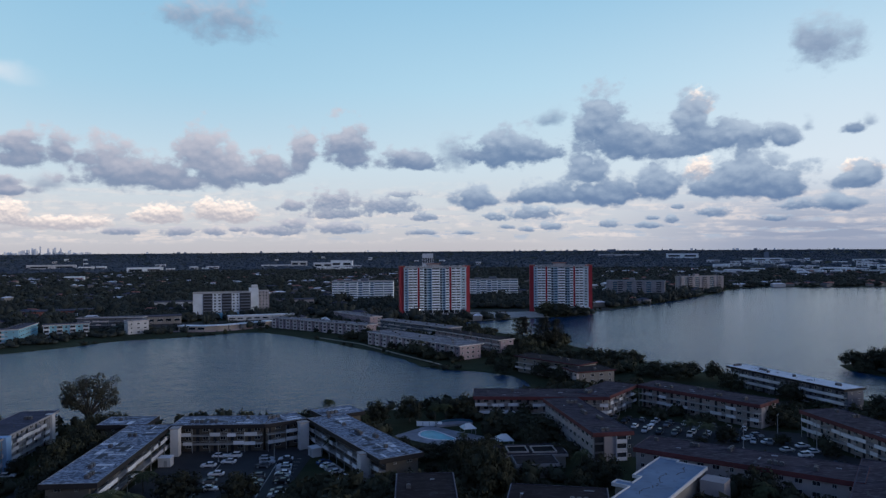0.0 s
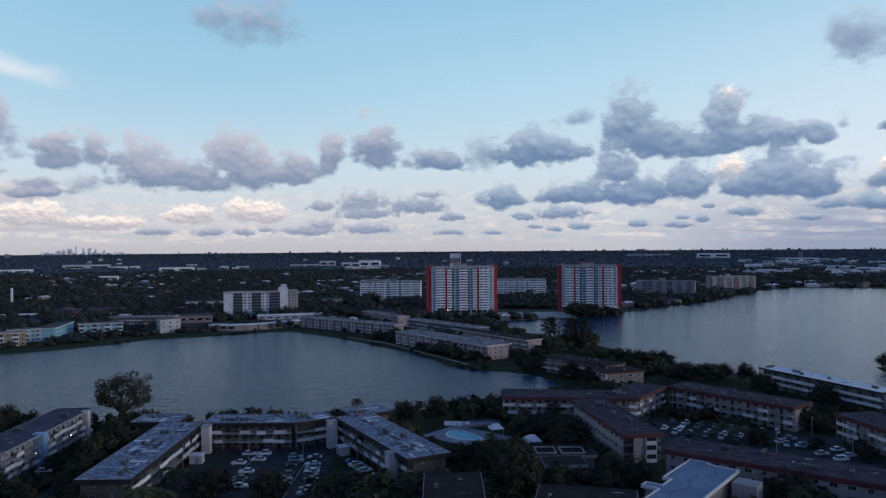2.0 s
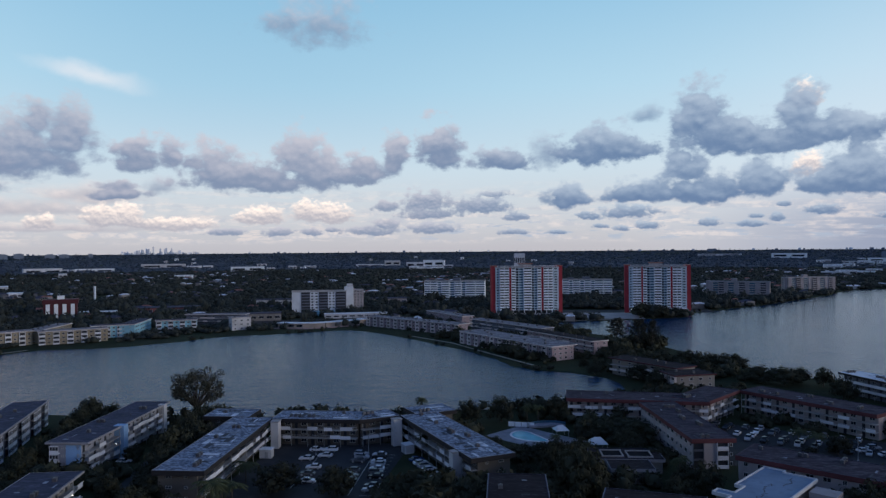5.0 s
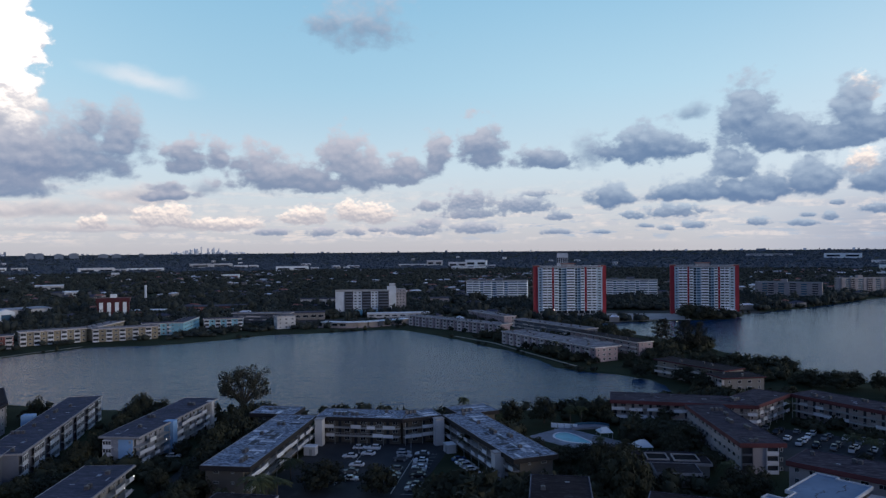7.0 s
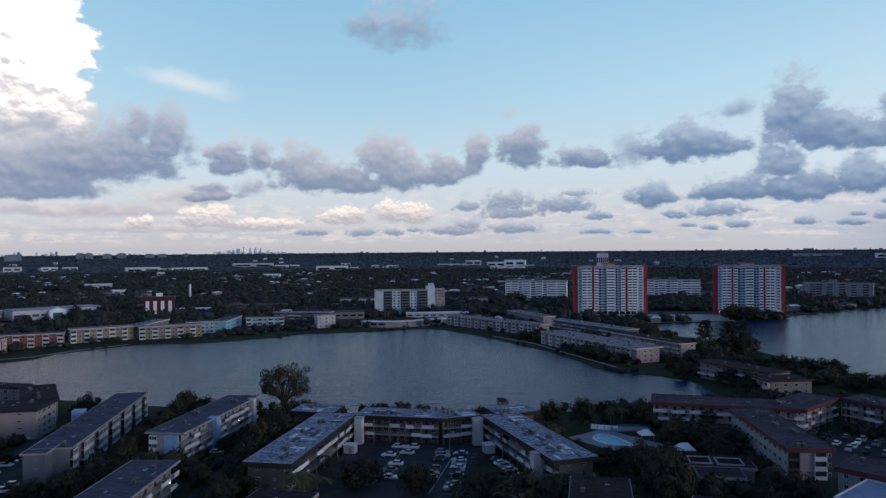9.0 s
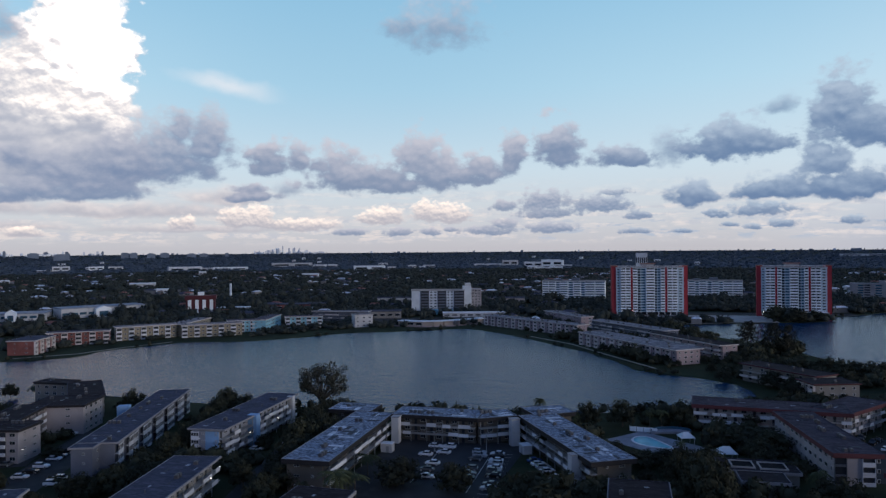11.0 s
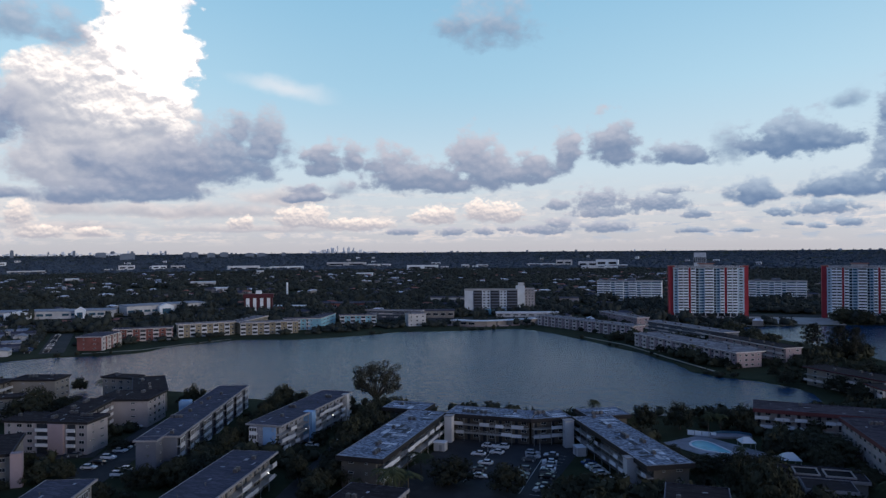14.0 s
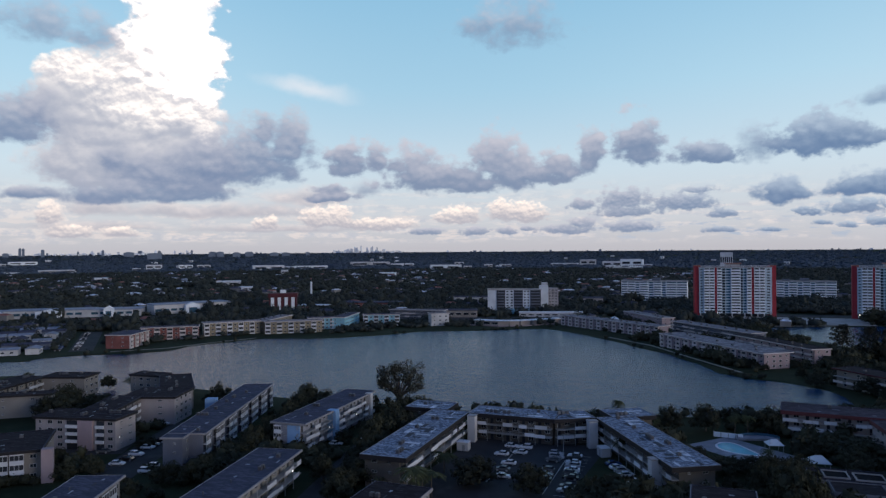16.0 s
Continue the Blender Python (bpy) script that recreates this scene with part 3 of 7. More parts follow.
def widened(ring, by):
    out = []
    area = sum(a.x * b.y - b.x * a.y for a, b in zip(ring, ring[1:] + ring[:1]))
    for i in range(len(ring)):
        d = (ring[(i + 1) % len(ring)] - ring[i - 1]).normalized()
        out.append(ring[i] + Vector((d.y, -d.x)) * by * (1 if area > 0 else -1))
    return out


def inside(poly, x, y):
    """Which of the points lie inside the closed curve."""
    px, py = np.array([p[0] for p in poly]), np.array([p[1] for p in poly])
    qx, qy = np.roll(px, -1), np.roll(py, -1)
    hit = np.zeros(len(x), bool)
    for a, b, c, d in zip(px, py, qx, qy):
        if b != d:
            hit ^= ((b > y) != (d > y)) & (x < (c - a) * (y - b) / (d - b) + a)
    return hit


SHORES = [smooth_ring(LAKE_WEST, 9, 2.0, 1.0), smooth_ring(LAKE_EAST, 11, 2.5, 5.0)]
BANKS = [widened(s, 6.0) for s in SHORES]


def build_ground():
    from mathutils.geometry import delaunay_2d_cdt
    pts, edges, level = [], [], []
    for curve, z in ((SHORES[0], -1.2), (SHORES[1], -1.2)):
        start = len(pts)
        pts += list(curve)
        level += [z] * len(curve)
        edges += [(start + i, start + (i + 1) % len(curve)) for i in range(len(curve))]
    extra = [p for b in BANKS for p in b]
    for r in (60, 130, 190, 250, 320, 400, 500, 620, 760, 900, 1050, 1250, 1500, 1800, 2200, 2400, 2600, 2900, 3200, 3500, 3800, 4100, 4400, 4650, 4900):
        extra += [Vector((r * math.sin(i * math.tau / 120 + r), r * math.cos(i * math.tau / 120 + r))) for i in range(120)]
    ex, ey = np.array([p.x for p in extra]), np.array([p.y for p in extra])
    wet = inside(SHORES[0], ex, ey) | inside(SHORES[1], ex, ey)
    pts += [p for p, w in zip(extra, wet) if not w]
    level += [None] * (len(pts) - len(level))
    verts, _, faces, source, _, _ = delaunay_2d_cdt(pts, edges, [], 0, 1e-4)
    cx = np.array([sum(verts[i].x for i in f) / len(f) for f in faces])
    cy = np.array([sum(verts[i].y for i in f) / len(f) for f in faces])
    wet = inside(SHORES[0], cx, cy) | inside(SHORES[1], cx, cy)
    zs = []
    for v, src in zip(verts, source):
        z = level[src[0]] if src and src[0] < len(level) else None
        zs.append(float(land_z(v.x, v.y)) if z is None else z)
    me = raw("ground", [(v.x, v.y, z) for v, z in zip(verts, zs)], [tuple(f) for f, w in zip(faces, wet) if not w], GRASS)
    return me


ground = tagged(new("ground", build_ground()), "dark grassy flat land reaching to the horizon", "ground", kind="structure")
lake = raw("water", [(-620, 90, -0.4), (1080, 90, -0.4), (1080, 1200, -0.4), (-620, 1200, -0.4)], [(0, 1, 2, 3)], WATER)
tagged(new("water", lake), "rippled blue-grey lake water at dusk", "water", kind="structure")


def strip(name, x0, y0, x1, y1, width, mat, z=0.03, label="", kind="structure", category="road"):
    """A flat slab along a line, 8 cm thick with its top at z."""
    d = Vector((x1 - x0, y1 - y0))
    bm = bmesh.new()
    add_box(bm, 0, 0, -0.08, d.length, width, 0.08)
    ob = new(name, finish(bm, name, mat))
    ob.matrix_basis = Matrix.Translation(((x0 + x1) / 2, (y0 + y1) / 2, z)) @ Matrix.Rotation(math.atan2(d.y, d.x), 4, "Z")
    return tagged(ob, label, category, kind=kind)


strip("road", -66, 170, -64, 238, 44, ASPHALT, 0.03, "dark asphalt parking court with faded lines")
strip("road", -98, 126, -124, 236, 8, ASPHALT, 0.036, "narrow asphalt lane between apartment blocks")
strip("road", -158, 120, -196, 215, 14, ASPHALT, 0.042, "asphalt parking lane beside apartment blocks")
strip("road", -240, 150, -190, 178, 12, ASPHALT, 0.048, "asphalt parking strip in front of a block")
strip("road", 60, 252, 116, 226, 52, ASPHALT, 0.054, "dark asphalt parking lot full of cars")
strip("road", 100, 250, 126, 200, 22, ASPHALT, 0.06, "asphalt parking lot under lamp posts")
strip("road", 85, 285, 150, 300, 8, ASPHALT, 0.066, "asphalt lane behind the red-edged block")
strip("road", -404, 340, -490, 424, 15, ASPHALT, 0.03, "parking lot beside a red block")
strip("road", -640, 430, -500, 560, 60, ASPHALT, 0.036, "wide parking lot in front of a shopping mall")
strip("road", -260, 610, -150, 660, 40, ASPHALT, 0.042, "parking lot behind a white block")
strip("road", -60, 740, 180, 765, 26, ASPHALT, 0.03, "street and parking behind the towers")


# ---- building kit ----
def window_mesh(w, h, frame_mat):
    """A window frame with a middle post, open for its two panes, in one skin."""
    def build():
        t = 0.09
        xs, zs = (-w / 2, -w / 2 + t, -t / 2, t / 2, w / 2 - t, w / 2), (0, t, h - t, h)
        solid = {(i, j): not (i in (1, 3) and j == 1) for i in range(5) for j in range(3)}
        verts, faces, at = [], [], {}

        def corner(i, j, k):
            if (i, j, k) not in at:
                at[i, j, k] = len(verts)
                verts.append((xs[i], (-0.07, 0.07)[k], zs[j]))
            return at[i, j, k]
        for (i, j), full in solid.items():
            if not full:
                continue
            faces.append(tuple(corner(*c, 0) for c in ((i, j), (i + 1, j), (i + 1, j + 1), (i, j + 1))))
            faces.append(tuple(corner(*c, 1) for c in ((i, j), (i, j + 1), (i + 1, j + 1), (i + 1, j))))
            for di, dj, p, q in ((-1, 0, (i, j), (i, j + 1)), (1, 0, (i + 1, j + 1), (i + 1, j)), (0, -1, (i + 1, j), (i, j)), (0, 1, (i, j + 1), (i + 1, j + 1))):
                if not solid.get((i + di, j + dj), False):
                    faces.append((corner(*p, 0), corner(*q, 0), corner(*q, 1), corner(*p, 1)))
        return raw("window", verts, faces, frame_mat)
    return kept(("window", w, h, frame_mat.name), build)


def far_window_mesh(w, h, frame_mat, glass):
    """Frame and pane of a small window in one skin: outer edge, front ring, reveal, pane set back."""
    w, h = round(w, 2), round(h, 2)

    def build():
        def ring(k, y):
            return [(-w / 2 + k, y, k), (w / 2 - k, y, k), (w / 2 - k, y, h - k), (-w / 2 + k, y, h - k)]
        verts = ring(0, 0.06) + ring(0, -0.08) + ring(0.12, -0.08) + ring(0.12, -0.005)
        faces = [(4 * k + i, 4 * k + (i + 1) % 4, 4 * k + 4 + (i + 1) % 4, 4 * k + 4 + i) for k in range(3) for i in range(4)] + [(12, 13, 14, 15)]
        me = raw("window", verts, faces, frame_mat, glass)
        me.polygons[12].material_index = 1
        return me
    return kept(("far_window", w, h, frame_mat.name, glass.name), build)


def railing_mesh(length):
    length = round(length, 1)

    def build():
        bm = bmesh.new()
        add_box(bm, 0, 0, 1.0, length, 0.07, 0.07)
        add_box(bm, 0, 0, 0.1, length, 0.05, 0.05)
        n = max(3, int(length / 0.55))
        for i in range(n + 1):
            add_box(bm, -length / 2 + i * length / n, 0, 0.1, 0.04, 0.04, 0.9)
        return finish(bm, "railing", ALUMINIUM)
    return kept(("railing", length), build)


def unit_mesh():
    def build():
        bm = bmesh.new()
        add_box(bm, 0, 0, 0, 1.1, 1.1, 0.12, mat=1)
        add_box(bm, 0, 0, 0.12, 1.0, 1.0, 0.8)
        bmesh.ops.create_cone(bm, cap_ends=True, segments=10, radius1=0.38, radius2=0.34, depth=0.14, matrix=Matrix.Translation((0, 0, 0.98)))
        for s in (-1, 1):
            add_box(bm, s * 0.51, 0, 0.2, 0.03, 0.8, 0.6, mat=1)
        return finish(bm, "rooftop_unit", METAL_UNIT, DARK_UNIT)
    return kept("unit", build)


def vent_mesh():
    def build():
        bm = bmesh.new()
        bmesh.ops.create_cone(bm, cap_ends=True, segments=8, radius1=0.12, radius2=0.12, depth=0.7, matrix=Matrix.Translation((0, 0, 0.35)))
        bmesh.ops.create_cone(bm, cap_ends=True, segments=8, radius1=0.26, radius2=0.1, depth=0.2, matrix=Matrix.Translation((0, 0, 0.78)))
        return finish(bm, "vent_pipe", METAL_UNIT)
    return kept("vent", build)


def lay_window(root, x, y, z, turn, w, h, frame_mat, glass, far):
    if far:
        part("window", far_window_mesh(w, h, frame_mat, glass), root, x, y, z, turn)
        return
    ob = part("window", window_mesh(w, h, frame_mat), root, x, y, z, turn)
    part("pane", box_mesh(w - 0.1, 0.05, h - 0.1, glass), ob, 0, 0.0, 0.05)


def facade(root, p, q, out, floors, fh, style, frame_mat, glass, far, panel=None, seed=0):
    """Dress one wall from p to q (in the building's frame) with the parts of its style; out is the way it faces."""
    r = random.Random(seed)
    p, q, out = Vector(p), Vector(q), Vector(out)
    length = (q - p).length
    if length < 2:
        return
    u = (q - p) / length
    turn = math.atan2(out.x, -out.y)
    panel = panel or PANEL
    mid = Vector(root.matrix_basis.translation.xy) + (p + q) / 2
    if out.dot(mid.normalized()) > 0.25:
        # a side that looks out over the water: plain wide windows
        n = max(1, round(length / 22))
        for i in range(n):
            for f in range(floors):
                v = p + u * (i + 0.5) * length / n + out * 0.05
                part("window", far_window_mesh(2.6, 1.2, frame_mat, glass), root, v.x, v.y, f * fh + 0.95, turn)
        return

    def at(s, off):
        v = p + u * s + out * off
        return v.x, v.y
    if style in ("gallery", "band"):
        bay = length / max(1, round(length / (7.2 if far else 6.0)))
        n = round(length / bay)
        for f in range(1, floors):
            x, y = at(length / 2, 1.1)
            part("walkway", box_mesh(length, 2.2, 0.2, CONCRETE), root, x, y, f * fh - 0.2, turn)
        for i in range(n):
            s = (i + 0.5) * bay
            shift = (i % 2) * 0.5
            for f in range(floors):
                z = f * fh
                x, y = at(s - bay * 0.28, 0.03)
                if not far:
                    part("door", box_mesh(1.0, 0.1, 2.05, DOOR_AND_SHADE), root, x, y, z + 0.05, turn)
                x, y = at(s + bay * 0.18, 0.05)
                lay_window(root, x, y, z + 0.95, turn, 1.8, 1.15, frame_mat, glass, far)
                if f:
                    wide = r.choice((0.5, 0.62, 0.74, 0.95)) if style == "gallery" else 1.0
                    x, y = at(s + bay * (0.5 - wide / 2) * r.choice((-0.96, 0.96)), 2.18)
                    if style == "band" or r.random() < 0.74:
                        part("parapet_panel", box_mesh(bay * wide, 0.12, 1.1, panel), root, x, y, z - (0.3 if (i + f) % 2 and style == "gallery" else 0.1), turn)
                    if r.random() < 0.5 and not far:
                        x, y = at(s, 2.1)
                        part("railing", railing_mesh(bay * 0.98), root, x, y, z, turn)
            if far:
                continue
            x, y = at(i * bay + 0.1, 2.1)
            part("post", box_mesh(0.16, 0.16, floors * fh, frame_mat if far else POST), root, x, y, 0, turn)
    elif style == "window":
        bay = length / max(1, round(length / (4.6 if far else 3.9)))
        for i in range(round(length / bay)):
            wide = 1.9 if i % 3 else 1.1
            for f in range(floors):
                x, y = at((i + 0.5) * bay, 0.05)
                lay_window(root, x, y, f * fh + 0.95, turn, wide, 1.2, frame_mat, glass, far)
    elif style == "plain":
        for i, s in enumerate((0.28, 0.72) if length > 8 else (0.6,)):
            for f in range(floors):
                x, y = at(s * length, 0.05)
                lay_window(root, x, y, f * fh + 1.3, turn, 1.6 if i else 0.8, 0.7, frame_mat, glass, far)
    elif style == "porch":
        bay = length / max(1, round(length / 4.4))
        for i in range(round(length / bay)):
            s = (i + 0.5) * bay
            for f in range(floors):
                z = f * fh
                x, y = at(s, 0.06)
                if (i % (2 if far else 3) == 1) and length > 9:
                    lay_window(root, x, y, z + 0.95, turn, 1.7, 1.2, frame_mat, glass, far)
                    continue
                x, y = at(s, 0.0 if far else 0.55)
                part("balcony", kept(("porch", round(bay, 1), fh, far, panel.name), lambda: porch_mesh(bay, fh, panel, far)), root, x, y, z, turn)


def niche(name, w, h, depth, low, high, side, *mats):
    """A balcony in one skin: a box open in front, its solid lower front, top band and side fins round a dark recess. Its back is at y = 0."""
    def ring(k, y):
        return [(-w / 2 + side * k, y, low * k), (w / 2 - side * k, y, low * k), (w / 2 - side * k, y, h - high * k), (-w / 2 + side * k, y, h - high * k)]
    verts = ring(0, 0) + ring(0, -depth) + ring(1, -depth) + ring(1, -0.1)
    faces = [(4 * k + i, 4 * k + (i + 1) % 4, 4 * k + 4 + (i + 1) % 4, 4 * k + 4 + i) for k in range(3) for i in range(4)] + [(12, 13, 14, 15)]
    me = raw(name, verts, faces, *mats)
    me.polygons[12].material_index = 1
    return me


def porch_mesh(bay, fh, panel, far=False):
    """A screened balcony: floor, solid lower panel, thin posts and top rail, dark mesh behind."""
    if far:
        return niche("balcony", round(bay * 0.92, 2), fh - 0.1, 1.1, 0.95, 0.25, 0.22, panel, DOOR_AND_SHADE)
    bm = bmesh.new()
    w = bay * 0.9
    add_box(bm, 0, 0, -0.15, w, 1.1, 0.15)
    add_box(bm, 0, -0.5, 0, w, 0.1, 0.85)
    add_box(bm, 0, -0.5, fh - 0.45, w, 0.1, 0.3)
    for i in range(4):
        add_box(bm, -w / 2 + 0.05 + i * (w - 0.1) / 3, -0.5, 0.85, 0.09, 0.09, fh - 1.3)
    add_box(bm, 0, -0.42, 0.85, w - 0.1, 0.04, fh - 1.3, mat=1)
    return finish(bm, "balcony", panel, DOOR_AND_SHADE)


def wing(root, origin, a, b, width, zr, sides, wall, fascia, roof, seed, floors=3, far=False, frame_mat=None, glass=None, panel=None, eave=0.55, units=True, band=0.85):
    """One straight wing: walls, roof slab with raised rim, fascia and dressed sides. a to b is the front edge of its roof; the body lies width to the left (or right if negative)."""
    r = random.Random(seed)
    frame_mat, glass = frame_mat or ALUMINIUM, glass or GLASS
    a, b = Vector(a) - Vector(origin), Vector(b) - Vector(origin)
    length = (b - a).length
    u = (b - a) / length
    v = Vector((-u.y, u.x)) * (1 if width > 0 else -1)
    w = abs(width)
    turn = math.atan2(u.y, u.x)
    mid = a + u * length / 2 + v * w / 2
    lift = (seed % 7) * 0.012
    inset = {"gallery": 2.35, "band": 2.35, "porch": 1.2}
    f_in, b_in = inset.get(sides[0], eave), inset.get(sides[1], eave)
    s_in, e_in = (inset.get(s, eave) for s in sides[2:])
    body_l, body_w = length - s_in - e_in, w - f_in - b_in
    c = a + u * (s_in + body_l / 2) + v * (f_in + body_w / 2)
    top = zr - 0.6
    part("wall", box_mesh(body_l, body_w, top, wall), root, c.x, c.y, 0, turn)
    part("roof", tray("roof", length - 0.1, w - 0.1, 0.5, 0.22, 0.14, roof, ROOF_GREY if roof in (ROOF_DARK, ROOF_PLUM) else PALE_FASCIA), root, mid.x, mid.y, zr - 0.5 + lift, turn)
    part("fascia", collar("fascia", length + 0.16, w + 0.16, band, 0.2, fascia), root, mid.x, mid.y, zr + 0.1 - band + lift, turn)
    fh = (top - 0.1) / floors
    c0, c1 = a + u * s_in + v * f_in, a + u * (length - e_in) + v * f_in
    d0, d1 = c0 + v * body_w, c1 + v * body_w
    facade(root, c0, c1, -v, floors, fh, sides[0], frame_mat, glass, far, panel, seed + 1)
    facade(root, d0, d1, v, floors, fh, sides[1], frame_mat, glass, far, panel, seed + 2)
    facade(root, c0, d0, -u, floors, fh, sides[2], frame_mat, glass, far, panel, seed + 3)
    facade(root, c1, d1, u, floors, fh, sides[3], frame_mat, glass, far, panel, seed + 4)
    if units and not far:
        few = roof is not ROOF_PATCHED
        for i in range(int(length / (5.0 if few else 1.6))):
            sx, sy = (r.uniform(0.8, 3.4), r.uniform(0.4, 1.2)) if few else (r.uniform(1.2, 5.5), r.uniform(0.5, 1.7))
            p = a + u * r.uniform(3, length - 3) + v * r.uniform(2.2, w - 2.2)
            me = kept(("patch", i % 18, few), lambda: box_mesh(sx, sy, 0.03, PATCHES[(1, 2, 2)[i % 3] if few else i % 3]))
            part("roof_patch", me, root, p.x, p.y, zr + lift + 0.004 + 0.003 * (i % 9), turn + r.choice((0, 0, 1.571)))
    if units:
        step = 9.0 if far else 10.0
        for i in range(int(length / step)):
            p = a + u * (4 + i * step + r.uniform(-2, 2)) + v * w * r.choice((0.3, 0.5, 0.68))
            if r.random() < 0.8:
                along = r.random() < 0.6
                for k in range(1 if far else r.randint(1, 3)):
                    q = p + (u if along else v) * 1.5 * k
                    part("rooftop_unit", unit_mesh(), root, q.x, q.y, zr + lift, turn + r.choice((0, 0.06)))
            else:
                part("vent_pipe", vent_mesh(), root, p.x, p.y, zr + lift, turn)


def building(name, label, wings, category="apartment building", group="low apartment blocks", **style):
    a0 = wings[0][0]
    root = thing(name, a0[0], a0[1], 0, label, category, group)
    for i, (a, b, width, sides) in enumerate(wings):
        wing(root, a0, a, b, width, sides=sides, seed=len(KEPT) + i, **style)
    return root


# ---- near shore: the court building ----
W, G, N, P = "window", "gallery", "plain", "porch"
court = building("apartment_building", "cream three-storey court building with patched grey roof and white gallery panels", [
    ((-85.0, 174.2), (-88.6, 232.5), 14.0, (G, W, N, "none")),
    ((-88.5, 230.6), (-58.3, 231.6), 12.6, (G, W, "none", "none")),
    ((-58.3, 231.6), (-46.1, 239.5), 11.0, (G, W, "none", "none")),
    ((-46.1, 239.5), (-17.4, 191.7), 13.5, (G, W, "none", N)),
    ((-113.2, 231.6), (-97.0, 232.4), 11.8, (N, W, W, "none")),
    ((-40.6, 241.4), (-27.8, 249.6), 12.5, (N, W, "none", W)),
], zr=9.0, wall=BEIGE, fascia=DARK_FASCIA, roof=ROOF_PATCHED, band=1.3, eave=1.1)
for x, y, turn in ((-86.2, 228.6, 0.05), (-46.6, 235.6, -1.0), (-22.6, 199.5, -1.03)):
    part("stair_tower", box_mesh(2.6, 3.0, 8.8, WHITE), court, x + 85.0, y - 174.2, 0, turn, "white stair tower")
    part("stair_tower_cap", box_mesh(3.0, 3.4, 0.25, PALE_FASCIA), court, x + 85.0, y - 174.2, 8.8, turn)


def shed(x, y, turn):
    """A small flat-roofed service box with a roof lip and a door."""
    root = thing("utility_shed", x, y, 0, "small white flat-roofed utility shed beside the parking court", "shed", "sheds in the court", turn)
    part("wall", box_mesh(3.8, 3.0, 2.7, WHITE), root)
    part("roof", box_mesh(4.1, 3.3, 0.18, ROOF_WHITE), root, 0, 0, 2.7)
    part("door", box_mesh(1.0, 0.08, 2.0, POST), root, 0.4, -1.52, 0.02)


shed(-85.2, 217.8, 0.05)
shed(-41.4, 227.6, -1.0)

# ---- near shore, west ----
building("apartment_building", "four-storey apartment block with light blue end wall and grey roof", [
    ((-129.3, 192.2), (-134.1, 248.1), 12.8, (G, P, "none", N))], zr=10.2, floors=4, wall=LILAC_WHITE, fascia=PALE_FASCIA, roof=ROOF_GREY, band=0.5)
end = bpy.data.objects["apartment_building.001"]
eu, ev = Vector((-0.0822, 0.9966)), Vector((-0.9966, -0.0822))


def on_end(s, off):
    """A place on the south end wall, s metres along it, off metres in front."""
    return (eu * (0.55 - off) + ev * s).xy


part("end_wall", box_mesh(4.6, 0.14, 9.4, BLUE), end, *on_end(4.6, 0.05), 0.0, 0.0823, "light blue stucco end wall")
for f in range(4):
    part("window", window_mesh(0.7, 1.1, ALUMINIUM), end, *on_end(3.2, 0.14), 1.0 + f * 2.37, 0.0823)
    part("window", window_mesh(1.3, 0.7, ALUMINIUM), end, *on_end(7.6, 0.06), 1.2 + f * 2.37, 0.0823)
    part("balcony", kept(("porch", 3.0, 2.37), lambda: porch_mesh(3.0, 2.37, PANEL)), end, *on_end(10.0, 0.5), f * 2.37 + 0.1, 0.0823)
part("service_shaft", box_mesh(3.4, 2.8, 10.4, BLUE), end, *(eu * 21 + ev * 0.9).xy, 0, 0.0823, "light blue stair shaft")
part("service_shaft", box_mesh(2.4, 2.2, 10.4, WHITE), end, *(eu * 51 + ev * 0.8).xy, 0, 0.0823)
building("apartment_building", "long grey lilac apartment block with grey gravel roof and screened balconies", [
    ((-154.6, 175.4), (-184.8, 250.9), 12.4, (P, W, "none", W)),
    ((-164.1, 166.0), (-157.4, 168.6), 14.0, (N, "none", N, N))], zr=9.0, wall=GREY_WALL, fascia=PALE_FASCIA, roof=ROOF_GREY, band=0.5)
part("service_shaft", box_mesh(4.0, 3.4, 9.6, BLUE), bpy.data.objects["apartment_building.002"], -33.0, 40.5, 0, 0.38, "light blue stair shaft")
building("apartment_building", "three-storey block with grey roof and open white galleries", [
    ((-104.5, 119.5), (-116.2, 171.0), 13.4, (G, W, "none", N))], zr=9.0, wall=CREAM_WALL, fascia=PALE_FASCIA, roof=ROOF_GREY, band=0.5)
building("apartment_building", "low grey-roofed block with screened end balconies", [
    ((-131.0, 104.0), (-145.2, 135.2), 12.5, (P, W, "none", N))], zr=9.0, wall=CREAM_WALL, fascia=PALE_FASCIA, roof=ROOF_GREY, band=0.5)
building("apartment_building", "pale pink four-storey block with dark gravel roof round a gallery", [
    ((-220.5, 166.7), (-190.8, 173.9), 12.4, (W, "none", N, N)),
    ((-199.5, 178.8), (-212.6, 207.1), 12.0, (G, W, "none", "none")),
    ((-218.3, 201.6), (-198.9, 209.0), 18.0, (N, W, "none", W))], zr=10.6, floors=4, wall=PALE_PINK, fascia=DARK_FASCIA, roof=ROOF_DARK)
pinkish = bpy.data.objects["apartment_building.005"]
